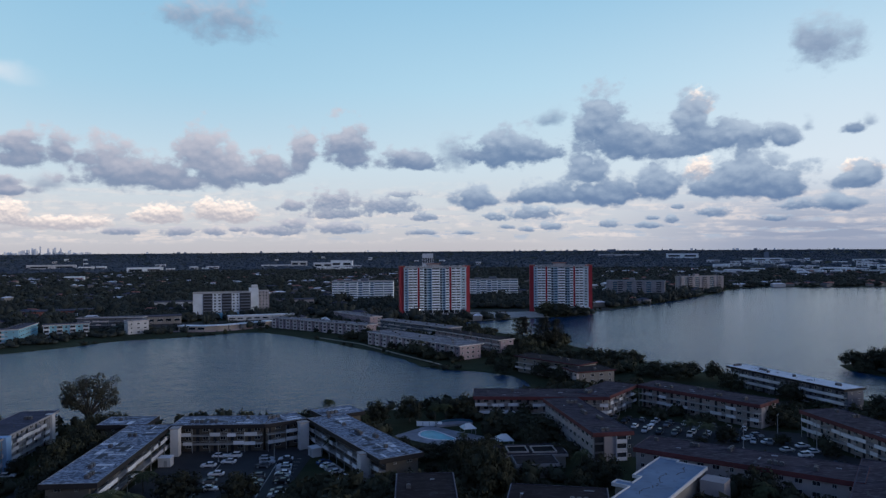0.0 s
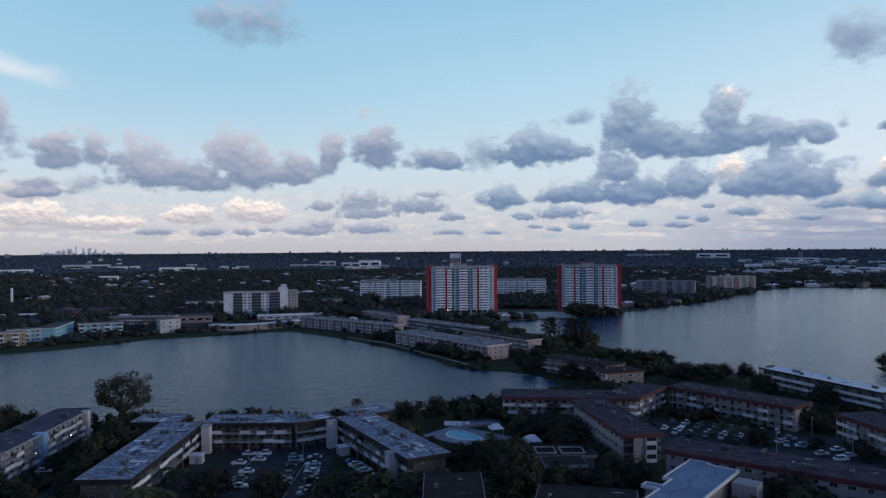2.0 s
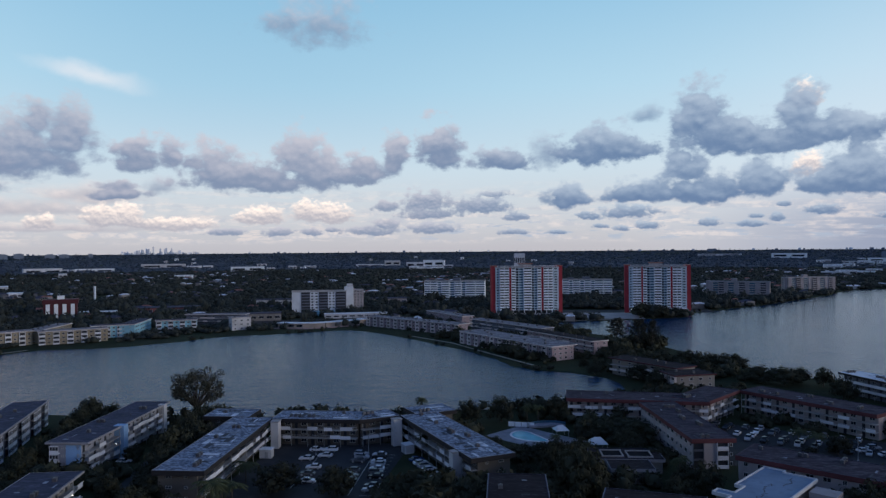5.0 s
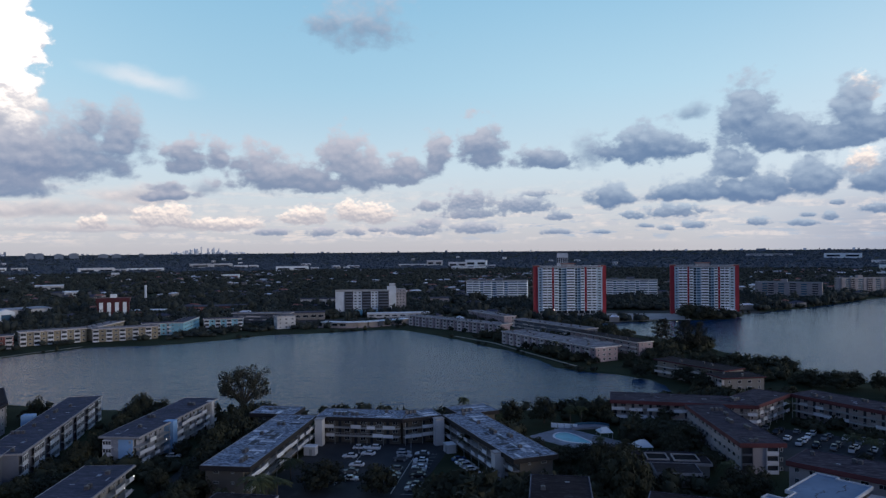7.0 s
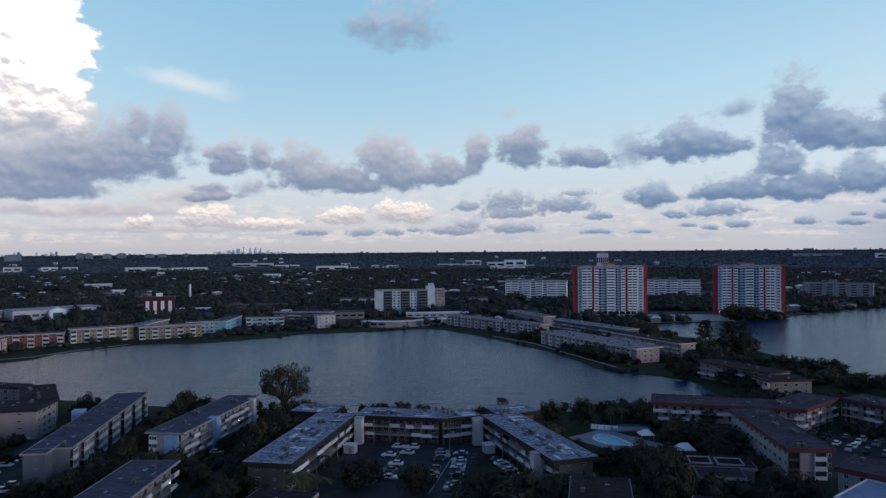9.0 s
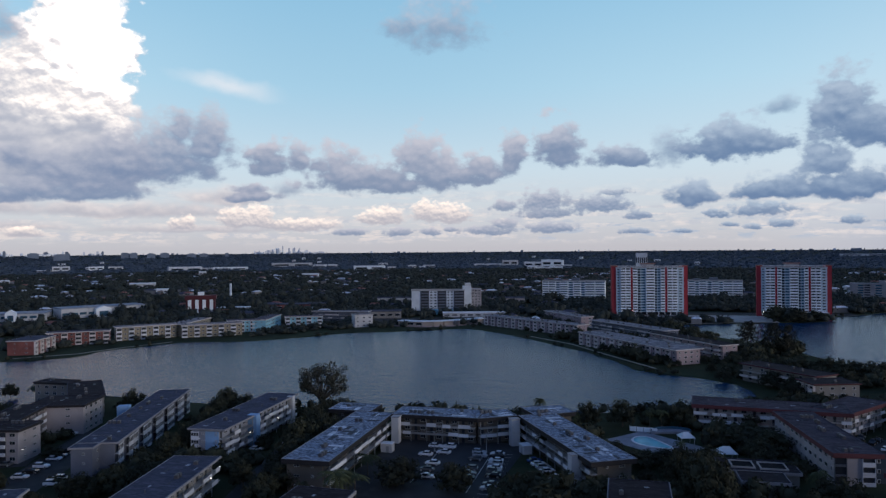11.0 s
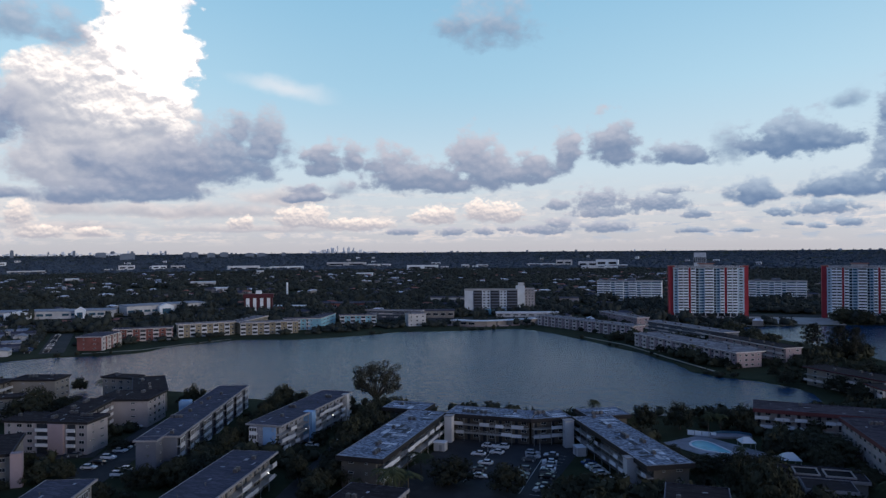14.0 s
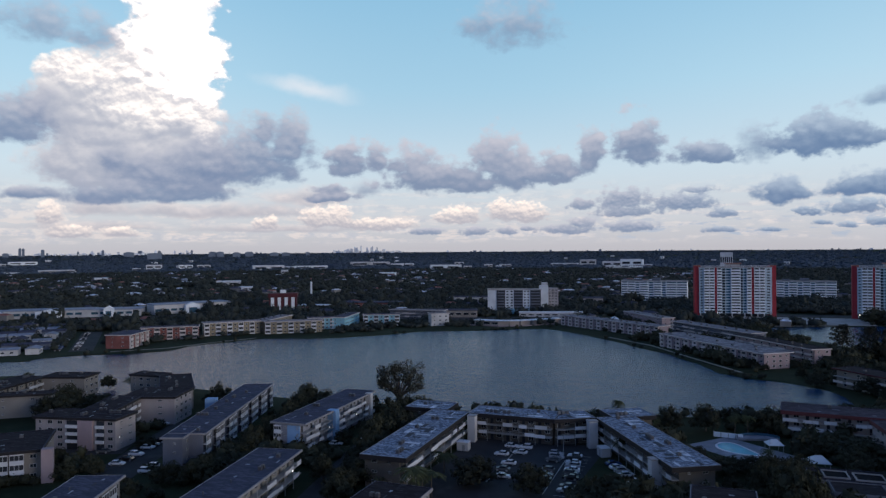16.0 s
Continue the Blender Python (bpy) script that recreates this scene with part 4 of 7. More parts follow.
for s, f_max in ((14.4, 4), (24.6, 4)):
    for f in range(1, f_max):
        part("parapet_panel", box_mesh(4.6 if s < 20 else 3.0, 0.5, 1.0, PANEL), pinkish, s * 0.972 + 0.06, s * 0.235 - 0.05, f * 2.47 - 0.1, 0.237)
    # near-black sheet on the flat wall, standing in for a shaded recess
    part("dark_recess", box_mesh(4.2 if s < 20 else 2.8, 0.2, 9.6, DOOR_AND_SHADE), pinkish, s * 0.972 - 0.06, s * 0.235 + 0.42, 0.1, 0.237)
part("stair_tower", box_mesh(5.4, 1.0, 9.9, PINK), pinkish, 19.4 * 0.972, 19.4 * 0.235 + 0.1, 0, 0.237, "pink stair tower")
building("apartment_building", "cream lakeside block with a broad dark roof", [
    ((-221.7, 224.1), (-246.7, 249.5), -13.7, (W, W, "none", W)),
    ((-262.5, 246.8), (-245.6, 248.4), 8.5, (W, W, N, "none"))], zr=9.0, wall=CREAM_WALL, fascia=DARK_FASCIA, roof=ROOF_DARK)
building("apartment_building", "cream lakeside block with dark roof and white gallery", [
    ((-284.5, 200.4), (-294.6, 230.0), 14.0, (G, W, W, "none")),
    ((-295.4, 226.8), (-275.7, 234.1), 13.3, (N, W, "none", W)),
    ((-276.1, 187.0), (-256.5, 202.4), 7.5, (N, W, "none", W))], zr=9.0, wall=CREAM_WALL, fascia=DARK_FASCIA, roof=ROOF_DARK)
building("apartment_building", "cream block with dark roof and rows of screened porches", [
    ((-202.1, 129.5), (-186.7, 144.1), 25.0, (P, W, "none", N))], zr=9.0, wall=CREAM_WALL, fascia=DARK_FASCIA, roof=ROOF_DARK)
part("stair_tower", box_mesh(3.0, 2.6, 9.6, PINK), bpy.data.objects["apartment_building.008"], 17.6, 14.5, 0, 0.75, "pink stair tower")

# ---- near shore, east: red-edged blocks ----
FAR_SCREEN = paint("grey_screen_frame", (0.12, 0.13, 0.15), vary=0.2)
RED = dict(band=1.3, zr=9.0, wall=PALE_PINK, fascia=RED_FASCIA, roof=ROOF_PLUM)
building("apartment_building", "pale three-storey block with red-brown roof edge round a parking lot", [
    ((11.3, 273.2), (63.0, 270.5), 15.5, (G, W, N, "none")),
    ((45.6, 218.1), (37.4, 268.5), -13.2, (W, G, "none", "none")),
    ((62.0, 270.5), (79.9, 294.5), 13.8, (G, W, "none", "none")),
    ((79.9, 294.5), (113.2, 255.3), 14.3, (G, W, "none", N))], **RED)
red_block = bpy.data.objects["apartment_building.009"]
ru, rv = Vector((-0.1606, 0.987)), Vector((0.987, 0.1606))
for f in range(3):
    for s_at, kind in ((2.0, "screen"), (9.3, "porch"), (11.9, "pane")):
        q = Vector((45.6 - 11.3, 218.1 - 273.2)) + rv * s_at + ru * 0.5
        z = 0.15 + f * 2.76
        if kind == "pane":
            part("window", far_window_mesh(0.8, 1.1, ALUMINIUM, GLASS), red_block, q.x, q.y, z + 0.9, 0.161)
        else:
            w = 3.2 if kind == "screen" else 3.4
            panel = FAR_SCREEN if kind == "screen" else PANEL
            part("balcony", niche("balcony", w, 2.66, 0.5, 0.3 if kind == "screen" else 1.0, 0.15, 0.12, panel, DOOR_AND_SHADE), red_block, q.x, q.y, z, 0.161)
building("apartment_building", "pale three-storey block with red-brown roof edge and white galleries", [
    ((123.2, 246.9), (131.0, 203.0), 15.0, (G, W, N, "none"))], **RED)
building("apartment_building", "long pale block with red-brown roof edge and dark roof", [
    ((53.7, 202.4), (100.5, 170.2), 15.5, (W, G, N, "none")),
    ((86.5, 153.6), (111.5, 190.4), -16.0, (W, W, N, "none"))], **RED)
building("apartment_building", "white three-storey lakeside block with white coated roof", [
    ((134.8, 340.4), (158.1, 281.2), 11.8, ("band", W, W, N))], zr=9.0, wall=GREY_WALL, fascia=DARK_FASCIA, roof=ROOF_WHITE)


def inset(ring, by):
    """A right-angled outline drawn in by a distance (its corners run anticlockwise)."""
    out = []
    for i, p in enumerate(ring):
        p, a, b = Vector(p), Vector(ring[i - 1]), Vector(ring[(i + 1) % len(ring)])
        d, e = (p - a).normalized(), (b - p).normalized()
        out.append(p + (Vector((-d.y, d.x)) + Vector((-e.y, e.x))) * by)
    return out


def outline_mesh(name, ring, levels, *mats):
    """A flat-topped body on an outline: levels are (inset, height, material) from the bottom ring to the cap."""
    n, verts, faces, tone = len(ring), [], [], []
    for k, (by, z, mat) in enumerate(levels):
        verts += [(p.x, p.y, z) for p in inset(ring, by)]
        if k:
            faces += [(n * k - n + i, n * k - n + (i + 1) % n, n * k + (i + 1) % n, n * k + i) for i in range(n)]
            tone += [mat] * n
    faces.append(tuple(range(n * len(levels) - n, n * len(levels))))
    tone.append(levels[-1][2])
    me = raw(name, verts, faces, *mats)
    me.polygons.foreach_set("material_index", tone)
    return me


near_block = thing("apartment_building", 69.2, 187.2, 0, "near block with a white rim round a blue-grey membrane roof", "apartment building", "low apartment blocks", math.atan2(-0.8, -0.6))
# along x the block runs away from its north-east end; its stepped side is towards -y
STEPS = [(0, 0), (0, -8.0), (-1.6, -8.0), (-1.6, -13.6), (17.6, -13.6), (17.6, -11.4), (23.2, -11.4), (23.2, -15.4), (26.4, -15.4), (26.4, -11.0), (42.0, -11.0), (42.0, 0)]
part("wall", outline_mesh("wall", STEPS, [(0.7, 0.0, 0), (0.7, 7.5, 0)], CREAM_WALL), near_block)
part("roof", outline_mesh("roof", STEPS, [(0.6, 7.3, 0), (0.0, 7.3, 0), (0.0, 8.15, 0), (0.34, 8.15, 0), (0.34, 7.86, 0), (0.341, 7.86, 1)], PANEL, ROOF_BLUE), near_block)
facade(near_block, (2.0, -1.2), (40.0, -1.2), (0, 1), 3, 2.4, "gallery", ALUMINIUM, GLASS, False, None, 5)
part("stair_tower", box_mesh(5.4, 6.0, 7.2, PALE_PINK), near_block, 6.0, 3.6, 0)
bm = bmesh.new()
for i in range(14):
    add_box(bm, 4.0 + i * 1.9, -6.6 + 0.9 * math.sin(i * 0.9) + (1.6 if i < 4 else 0), 0, 2.05, 0.22, 0.02, 0.5 * math.sin(i * 2.1))
part("roof_seam", finish(bm, "roof_seam", DARK_UNIT), near_block, 0, 0, 7.87, 0, "dark winding crack in the membrane")
building("apartment_building", "flat dark-roofed block among trees", [((-12.1, 180.1), (2.2, 180.7), -22.0, (N, N, W, W))], zr=9.0, wall=CREAM_WALL, fascia=PALE_FASCIA, roof=ROOF_DARK)
building("apartment_building", "dark flat-roofed block with a pale parapet", [((16.1, 172.1), (38.4, 168.0), -20.0, (N, N, W, W))], zr=9.0, wall=CREAM_WALL, fascia=PALE_FASCIA, roof=ROOF_DARK)
building("apartment_building", "dark-roofed block with a pale rim beside the court", [((-86.0, 158.5), (-70.5, 159.0), -20.0, (N, N, W, W))], zr=7.5, wall=CREAM_WALL, fascia=PALE_FASCIA, roof=ROOF_DARK)
club = building("clubhouse", "low clubhouse with dark flat roof and pale eaves by the pool", [
    ((20.6, 202.7), (32.8, 203.5), 10.0, (W, "none", N, N)),
    ((16.0, 211.5), (37.0, 213.0), 11.5, ("none", W, N, N))], category="clubhouse", group="clubhouse", zr=4.2, floors=1, wall=CREAM_WALL, fascia=PALE_FASCIA, roof=ROOF_DARK, units=False)

for x, w in ((1.6, 5.6), (9.6, 6.6)):
    # near-black slab on the roof; the shade of a sunken court put in colour
    part("roof_well", box_mesh(w, 6.0, 0.14, PIT_SHADE), club, x, 15.0, 4.24, 0.07, "near-black roof slab painted as a shaded sunken court")
    for sx, sy, lx, ly in ((0, -3.1, w + 0.6, 0.3), (0, 3.1, w + 0.6, 0.3), (-w / 2 - 0.15, 0, 0.3, 6.2), (w / 2 + 0.15, 0, 0.3, 6.2)):
        part("roof_curb", box_mesh(lx, ly, 0.45, PALE_FASCIA), club, x + sx, 15.0 + sy, 4.2, 0.07)
# ---- pool ----
strip("pavement", -12, 258, 13, 238, 19, DECK, 0.05, "grey pool deck behind the palms", category="pavement")
pool = thing("swimming_pool", -3.0, 249.8, 0.05, "kidney-shaped turquoise swimming pool with a pale rim, lit look in its water colour", "swimming pool", turn=-0.83)


def pool_ring(k, z):
    return [((7.8 + k) * math.cos(a), (3.7 + k - 1.4 * math.cos(a)) * math.sin(a) + 1.8 * math.cos(a) ** 2, z) for a in (i * math.tau / 40 for i in range(40))]


ring_in, ring_out = pool_ring(0, 0.14), pool_ring(0.8, 0.14)
rim = raw("rim", ring_in + ring_out + pool_ring(0.8, 0.0), [(i, 40 + i, 40 + (i + 1) % 40, (i + 1) % 40) for i in range(40)] + [(40 + i, 80 + i, 80 + (i + 1) % 40, 40 + (i + 1) % 40) for i in range(40)], ROOF_WHITE)
part("rim", rim, pool)
part("pool_water", raw("pool_water", pool_ring(0, 0.06), [tuple(range(40))], POOL), pool)


def gazebo(x, y, turn, w, h):
    """An open shelter: four posts and a hipped fabric roof."""
    root = thing("pool_shelter", x, y, 0, "pale fabric pool shelter on four posts", "shelter", "pool shelters", turn)
    for sx in (-1, 1):
        for sy in (-1, 1):
            part("post", box_mesh(0.14, 0.14, h, POST), root, sx * w / 2, sy * w / 2, 0)
    k = w / 2 + 0.3
    verts = [(-k, -k, h), (k, -k, h), (k, k, h), (-k, k, h), (-k * 0.35, 0, h + w * 0.35), (k * 0.35, 0, h + w * 0.35)]
    verts += [(a, b, c - 0.12) for a, b, c in verts[:4]]
    part("canopy", raw("canopy", verts, [(0, 1, 5, 4), (1, 2, 5), (2, 3, 4, 5), (3, 0, 4), (6, 7, 1, 0), (7, 8, 2, 1), (8, 9, 3, 2), (9, 6, 0, 3), (9, 8, 7, 6)], BLOCK_WHITE), root)


gazebo(8.4, 251.2, 0.3, 4.2, 2.8)
gazebo(19.8, 237.0, 0.2, 5.0, 2.4)
screen = thing("pool_screen", -5.5, 264.5, 0, "white pool-side screen wall under the palms", "wall", turn=-0.1)
for i in range(4):
    part("panel", box_mesh(2.3, 0.16, 1.7, TOWER_WHITE), screen, -3.6 + i * 2.4, 0, 0)
    part("post", box_mesh(0.2, 0.24, 1.9, POST), screen, -4.8 + i * 2.4, 0, 0)
lounge = thing("pool_terrace", 4.0, 264.0, 0.05, "raised pale terrace with a curved edge above the pool", "terrace", turn=0.3)
arc = [(7 * math.cos(i * math.pi / 12), 4.5 * math.sin(i * math.pi / 12)) for i in range(13)]
part("slab", raw("slab", [(x, y, 0) for x, y in arc] + [(x, y, 0.7) for x, y in arc], [tuple(range(13, 26))] + [(i, i + 1, i + 14, i + 13) for i in range(12)] + [(12, 0, 13, 25)], DECK), lounge)
part("rail", raw("rail", [(x, y, 0.7) for x, y in arc] + [(x, y, 1.6) for x, y in arc], [(i, i + 1, i + 14, i + 13) for i in range(12)], GLASS_BLUE), lounge)

# ---- peninsula ----
FAR_PANEL = paint("weathered_pink_panel", (0.70, 0.64, 0.62), vary=0.15, piece=0.3)
FARB = dict(zr=8.5, far=True, wall=PINK, fascia=FAR_PANEL, roof=ROOF_BROWN, band=0.5, panel=FAR_PANEL)
building("apartment_building", "long pale pink lakeside block with grey roof on the peninsula", [
    ((-145.2, 601.0), (-57.5, 535.5), 13.0, (P, G, W, N)),
    ((-61.8, 600.0), (-101.4, 656.7), -12.0, (W, W, W, N))], **FARB)
building("apartment_building", "long pale pink block facing the lawn and the lake", [
    ((-52.9, 493.9), (8.9, 416.9), 20.0, (P, G, N, W))], **FARB)
building("apartment_building", "grey gallery block behind the lakeside rows", [
    ((-53.8, 580.3), (4.0, 513.0), 13.0, (G, W, N, N))], **dict(FARB, wall=GREY_WALL))
building("apartment_building", "pale pink end block beside the inlet", [
    ((-8.0, 502.0), (34.1, 443.7), 13.5, (G, W, N, W))], **dict(FARB, roof=ROOF_DARK))
building("apartment_building", "dark-roofed cream block behind trees at the inlet", [
    ((37.4, 378.4), (66.0, 345.7), 14.0, (G, W, W, "none")),
    ((61.1, 326.1), (80.4, 332.9), 14.0, (W, W, P, N))], **dict(FARB, zr=8.7, wall=CREAM_WALL, fascia=RED_FASCIA, roof=ROOF_DARK))

# ---- west shore rows ----
building("apartment_building", "brick-red stucco lakeside block with grey roof", [
    ((-398.6, 354.3), (-382.0, 361.0), 30.0, (N, W, W, P)),
    ((-410.0, 396.0), (-378.0, 422.0), 12.0, (P, W, N, N))], **dict(FARB, zr=9.2, wall=BRICK_RED, roof=ROOF_GREY))
building("apartment_building", "yellow and white lakeside block with screened balconies", [
    ((-382.6, 431.9), (-353.0, 464.0), 13.0, (P, W, W, N))], **dict(FARB, zr=10.0, wall=YELLOW, panel=PANEL))
building("apartment_building", "yellow stucco lakeside block with white balcony panels", [
    ((-347.0, 460.0), (-311.0, 488.0), 13.0, (P, W, N, N)),
    ((-352.0, 468.0), (-362.0, 520.0), 12.0, (W, W, N, N))], **dict(FARB, zr=9.5, wall=YELLOW, panel=PANEL))
building("apartment_building", "pale blue lakeside block with balconies", [
    ((-331.6, 497.3), (-306.0, 516.0), 12.0, (P, W, N, N)),
    ((-305.0, 512.0), (-318.0, 560.0), 12.0, (W, W, N, N)),
    ((-303.0, 538.0), (-274.0, 552.0), 12.0, (P, W, N, W))], **dict(FARB, zr=9.5, wall=SKY_BLUE, panel=PANEL, roof=ROOF_GREY))
building("apartment_building", "small white lakeside block with square windows", [
    ((-246.7, 556.2), (-233.4, 566.0), 14.0, (W, W, W, W))], **dict(FARB, zr=10.5, wall=WHITE))
building("apartment_building", "grey gallery block behind the white lakeside block", [
    ((-310.0, 600.0), (-255.0, 604.0), 12.0, (G, W, N, N))], **dict(FARB, zr=9.0, wall=GREY_WALL))
promenade = thing("waterfront_restaurant", -200, 575, 0, "low curved waterside building with a long pale roof", "restaurant")
for i in range(9):
    t = i / 8
    x, y = -212 + 58 * t - 200 * 0, 582 + 34 * t - 14 * math.sin(t * math.pi)
    a = math.atan2(34 - 14 * math.pi * math.cos(t * math.pi), 58)
    part("wall", box_mesh(8.6, 7.0, 3.6, BROWN_WALL), promenade, x + 200, y - 575 + 3, 0, a)
    part("roof", box_mesh(9.2, 9.5, 0.5, ROOF_WHITE), promenade, x + 200, y - 575 + 3, 3.6 + 0.01 * (i % 2), a)
    part("window", far_window_mesh(5.6, 2.0, PANEL, GLASS), promenade, x + 200 + math.sin(a) * 0.6, y - 575 + 3 - math.cos(a) * 3.56, 0.7, a)
    part("seawall", box_mesh(9.0, 0.8, 1.2, PINK), promenade, x + 200 + math.sin(a) * 9.0, y - 575 - math.cos(a) * 9.0, -0.3, a)


# ---- tall buildings ----
def slab_block(name, label, x, y, turn, length, depth, floors, fh, wall, panel, bays, pier_mat=None, pilotis=0.0, glass=None, cap=None, red_strips=(), group="tall apartment blocks"):
    """A tall slab: core walls, per floor and bay a balcony band and a window strip, end piers, roof rim and plant room. Its front looks along its own -y."""
    root = thing(name, x, y, 0, label, "apartment tower", group, turn)
    glass = glass or GLASS
    top = pilotis + floors * fh
    part("core", box_mesh(length, depth, floors * fh, wall), root, 0, 0, pilotis)
    if pilotis:
        part("lobby", box_mesh(length * 0.7, depth * 0.5, pilotis, DOOR_AND_SHADE), root, 0, 0.5, 0)
        for i in range(12):
            part("column", box_mesh(0.8, 0.8, pilotis, PANEL), root, -length / 2 + 1 + i * (length - 2) / 11, -depth / 2 + 0.6, 0)
    s = -length / 2
    for width, kind in bays:
        c = s + width / 2
        for f in range(floors):
            z = pilotis + f * fh
            if kind == "balcony":
                part("balcony", kept(("band", width, fh, panel.name, glass.name), lambda: band_mesh(width, fh, panel, glass)), root, c, -depth / 2, z)
            elif kind == "deep":
                part("window", far_window_mesh(width * 0.86, fh * 0.62, TOWER_PALE, GLASS_BLUE), root, c, -depth / 2 - 0.03, z + fh * 0.22)
            elif kind == "dark":
                part("window", far_window_mesh(width * 0.9, fh * 0.8, TOWER_PALE, GLASS), root, c, -depth / 2 - 0.03, z + fh * 0.1)
            elif kind == "recess":
                # shallow niche; the shade of a deep setback is its near-black back colour
                part("balcony", kept(("recess", width, fh), lambda: niche("balcony", round(width * 0.98, 2), fh - 0.04, 0.5, fh * 0.36, 0.1, 0.1, GREY_WALL, DOOR_AND_SHADE)), root, c, -depth / 2, z)
            elif kind == "window":
                part("window", far_window_mesh(width * 0.55, fh * 0.5, panel, glass), root, c, -depth / 2 - 0.05, z + fh * 0.3)
        if kind == "red":
            part("wall_strip", box_mesh(width, 1.2, floors * fh + 0.6, TOWER_RED), root, c, -depth / 2, pilotis, 0, "red painted strip")
        elif kind == "white":
            part("wall_strip", box_mesh(width, 0.8, floors * fh + 0.3, panel), root, c, -depth / 2 - 0.3, pilotis)
        s += width
    if pier_mat:
        for sx in (-1, 1):
            part("pier", box_mesh(5.4, depth * 0.62, top + 1.8, pier_mat), root, sx * (length / 2 + 1.2), -depth * 0.12, 0, 0, "red painted end pier")
            part("pier_cap", box_mesh(6.2, depth * 0.66, 0.7, cap or pier_mat), root, sx * (length / 2 + 1.2), -depth * 0.12, top + 1.8)
    for sx in (-1, 1):
        for f in range(floors):
            part("window", far_window_mesh(1.6, fh * 0.5, panel, glass), root, sx * (length / 2 + 0.02), depth * 0.32, pilotis + f * fh + fh * 0.3, sx * math.pi / 2)
    part("roof", tray("roof", length + 0.8, depth + 0.8, 0.4, 0.3, 0.8, CONCRETE), root, 0, 0, top)
    return root, top


def band_mesh(width, fh, panel, glass):
    """One balcony bay of a tall block: solid front, side fins and the dark glass behind."""
    return niche("balcony", round(width * 0.94, 2), fh - 0.05, 1.5, fh * 0.48, 0.1, 0.16, panel, glass)


def tower(label, x, y, turn, k=1.0):
    bays = [(round(w * k, 2), kind) for w, kind in ((4.2, "window"), (4.8, "balcony"), (4.8, "balcony"), (2.0, "red"), (4.4, "balcony"), (3.2, "dark"), (4.8, "deep"), (8.4, "balcony"), (2.4, "dark"), (3.2, "deep"), (4.0, "balcony"), (2.2, "red"), (4.8, "balcony"), (4.8, "balcony"), (6.0, "window"))]
    root, top = slab_block("apartment_tower", label, x, y, turn, 64.0 * k, 17.0, 16, 2.65, TOWER_PALE, TOWER_WHITE, bays, TOWER_RED, 3.4, GLASS, ROOF_TILE, group="twin towers")
    part("plant_room", box_mesh(12.0, 9.0, 3.6, PALE_PINK), root, -1.0, 0, top + 0.4)
    part("plant_room_roof", box_mesh(14.0, 11.0, 0.6, ROOF_TILE), root, -1.0, 0, top + 4.0, 0, "red roof slab")
    for f in range(9):
        part("roof_post", box_mesh(0.3, 0.3, 1.6, PANEL), root, (-30 + f * 7.5) * k, -8.0, top + 0.4)
    part("roof_rail", box_mesh(61.0 * k, 0.3, 0.35, PANEL), root, 0, -8.0, top + 2.0)
    for sx in (-26.0, -16.0):
        part("lamp", box_mesh(0.7, 0.3, 0.5, LAMP_GLOW), root, sx, -9.2, 3.6)
    return root


tower("tall white balcony tower with red end piers by the water", -9.5, 730.0, 0.18)
tower("tall white balcony tower with red piers behind shore trees", 121.5, 740.0, -0.06, 0.87)
blk, top = slab_block("apartment_block", "white eight-storey block with dark recessed balconies", -218.0, 703.0, 0.3, 54.0, 15.0, 8, 2.9, BLOCK_WHITE, BLOCK_WHITE,
                      [(9, "plain"), (9, "recess"), (4.2, "window"), (4.2, "window"), (9.4, "recess"), (3.6, "window"), (3.6, "window"), (11, "recess")], None, 0.0)
part("stair_tower", box_mesh(9.0, 9.0, 27.6, BLOCK_WHITE), blk, 30.0, 2.0, 0, 0, "white stair tower")
part("side_wing", box_mesh(14.0, 12.0, 24.6, PALE_PINK), blk, 38.0, 8.0, 0)
for f in range(8):
    for i in range(4):
        part("window", far_window_mesh(1.8, 1.5, PANEL, GLASS), blk, 33.0 + i * 3.2, 1.95, f * 3.0 + 1.0)
part("plant_room", box_mesh(6.0, 5.0, 3.0, WHITE), blk, 31.0, 3.0, 27.6)
part("entrance_canopy", box_mesh(22.0, 10.0, 4.6, SKY_BLUE), blk, 4.0, -14.0, 0)
for x, y, turn, length in ((-103.0, 918.0, 0.02, 78.0), (64.0, 950.0, -0.05, 70.0)):
    k = length / 70
    bays = [(7 * k, "balcony"), (8 * k, "balcony"), (5 * k, "deep"), (9 * k, "balcony"), (6 * k, "deep"), (8 * k, "balcony"), (5 * k, "deep"), (11 * k, "balcony"), (11 * k, "balcony")]
    root, top = slab_block("apartment_block", "white eight-storey balcony block among trees", x, y, turn, length, 18.0, 8, 2.95, TOWER_WHITE, TOWER_WHITE, bays, None, 0.0, GLASS_BLUE)
    part("plant_room", box_mesh(10.0, 8.0, 3.6, GREY_WALL), root, 2.0, 1.0, top + 0.4)
    part("plant_room", box_mesh(8.0, 6.0, 2.4, GREY_WALL), root, -18.0, 1.0, top + 0.4)
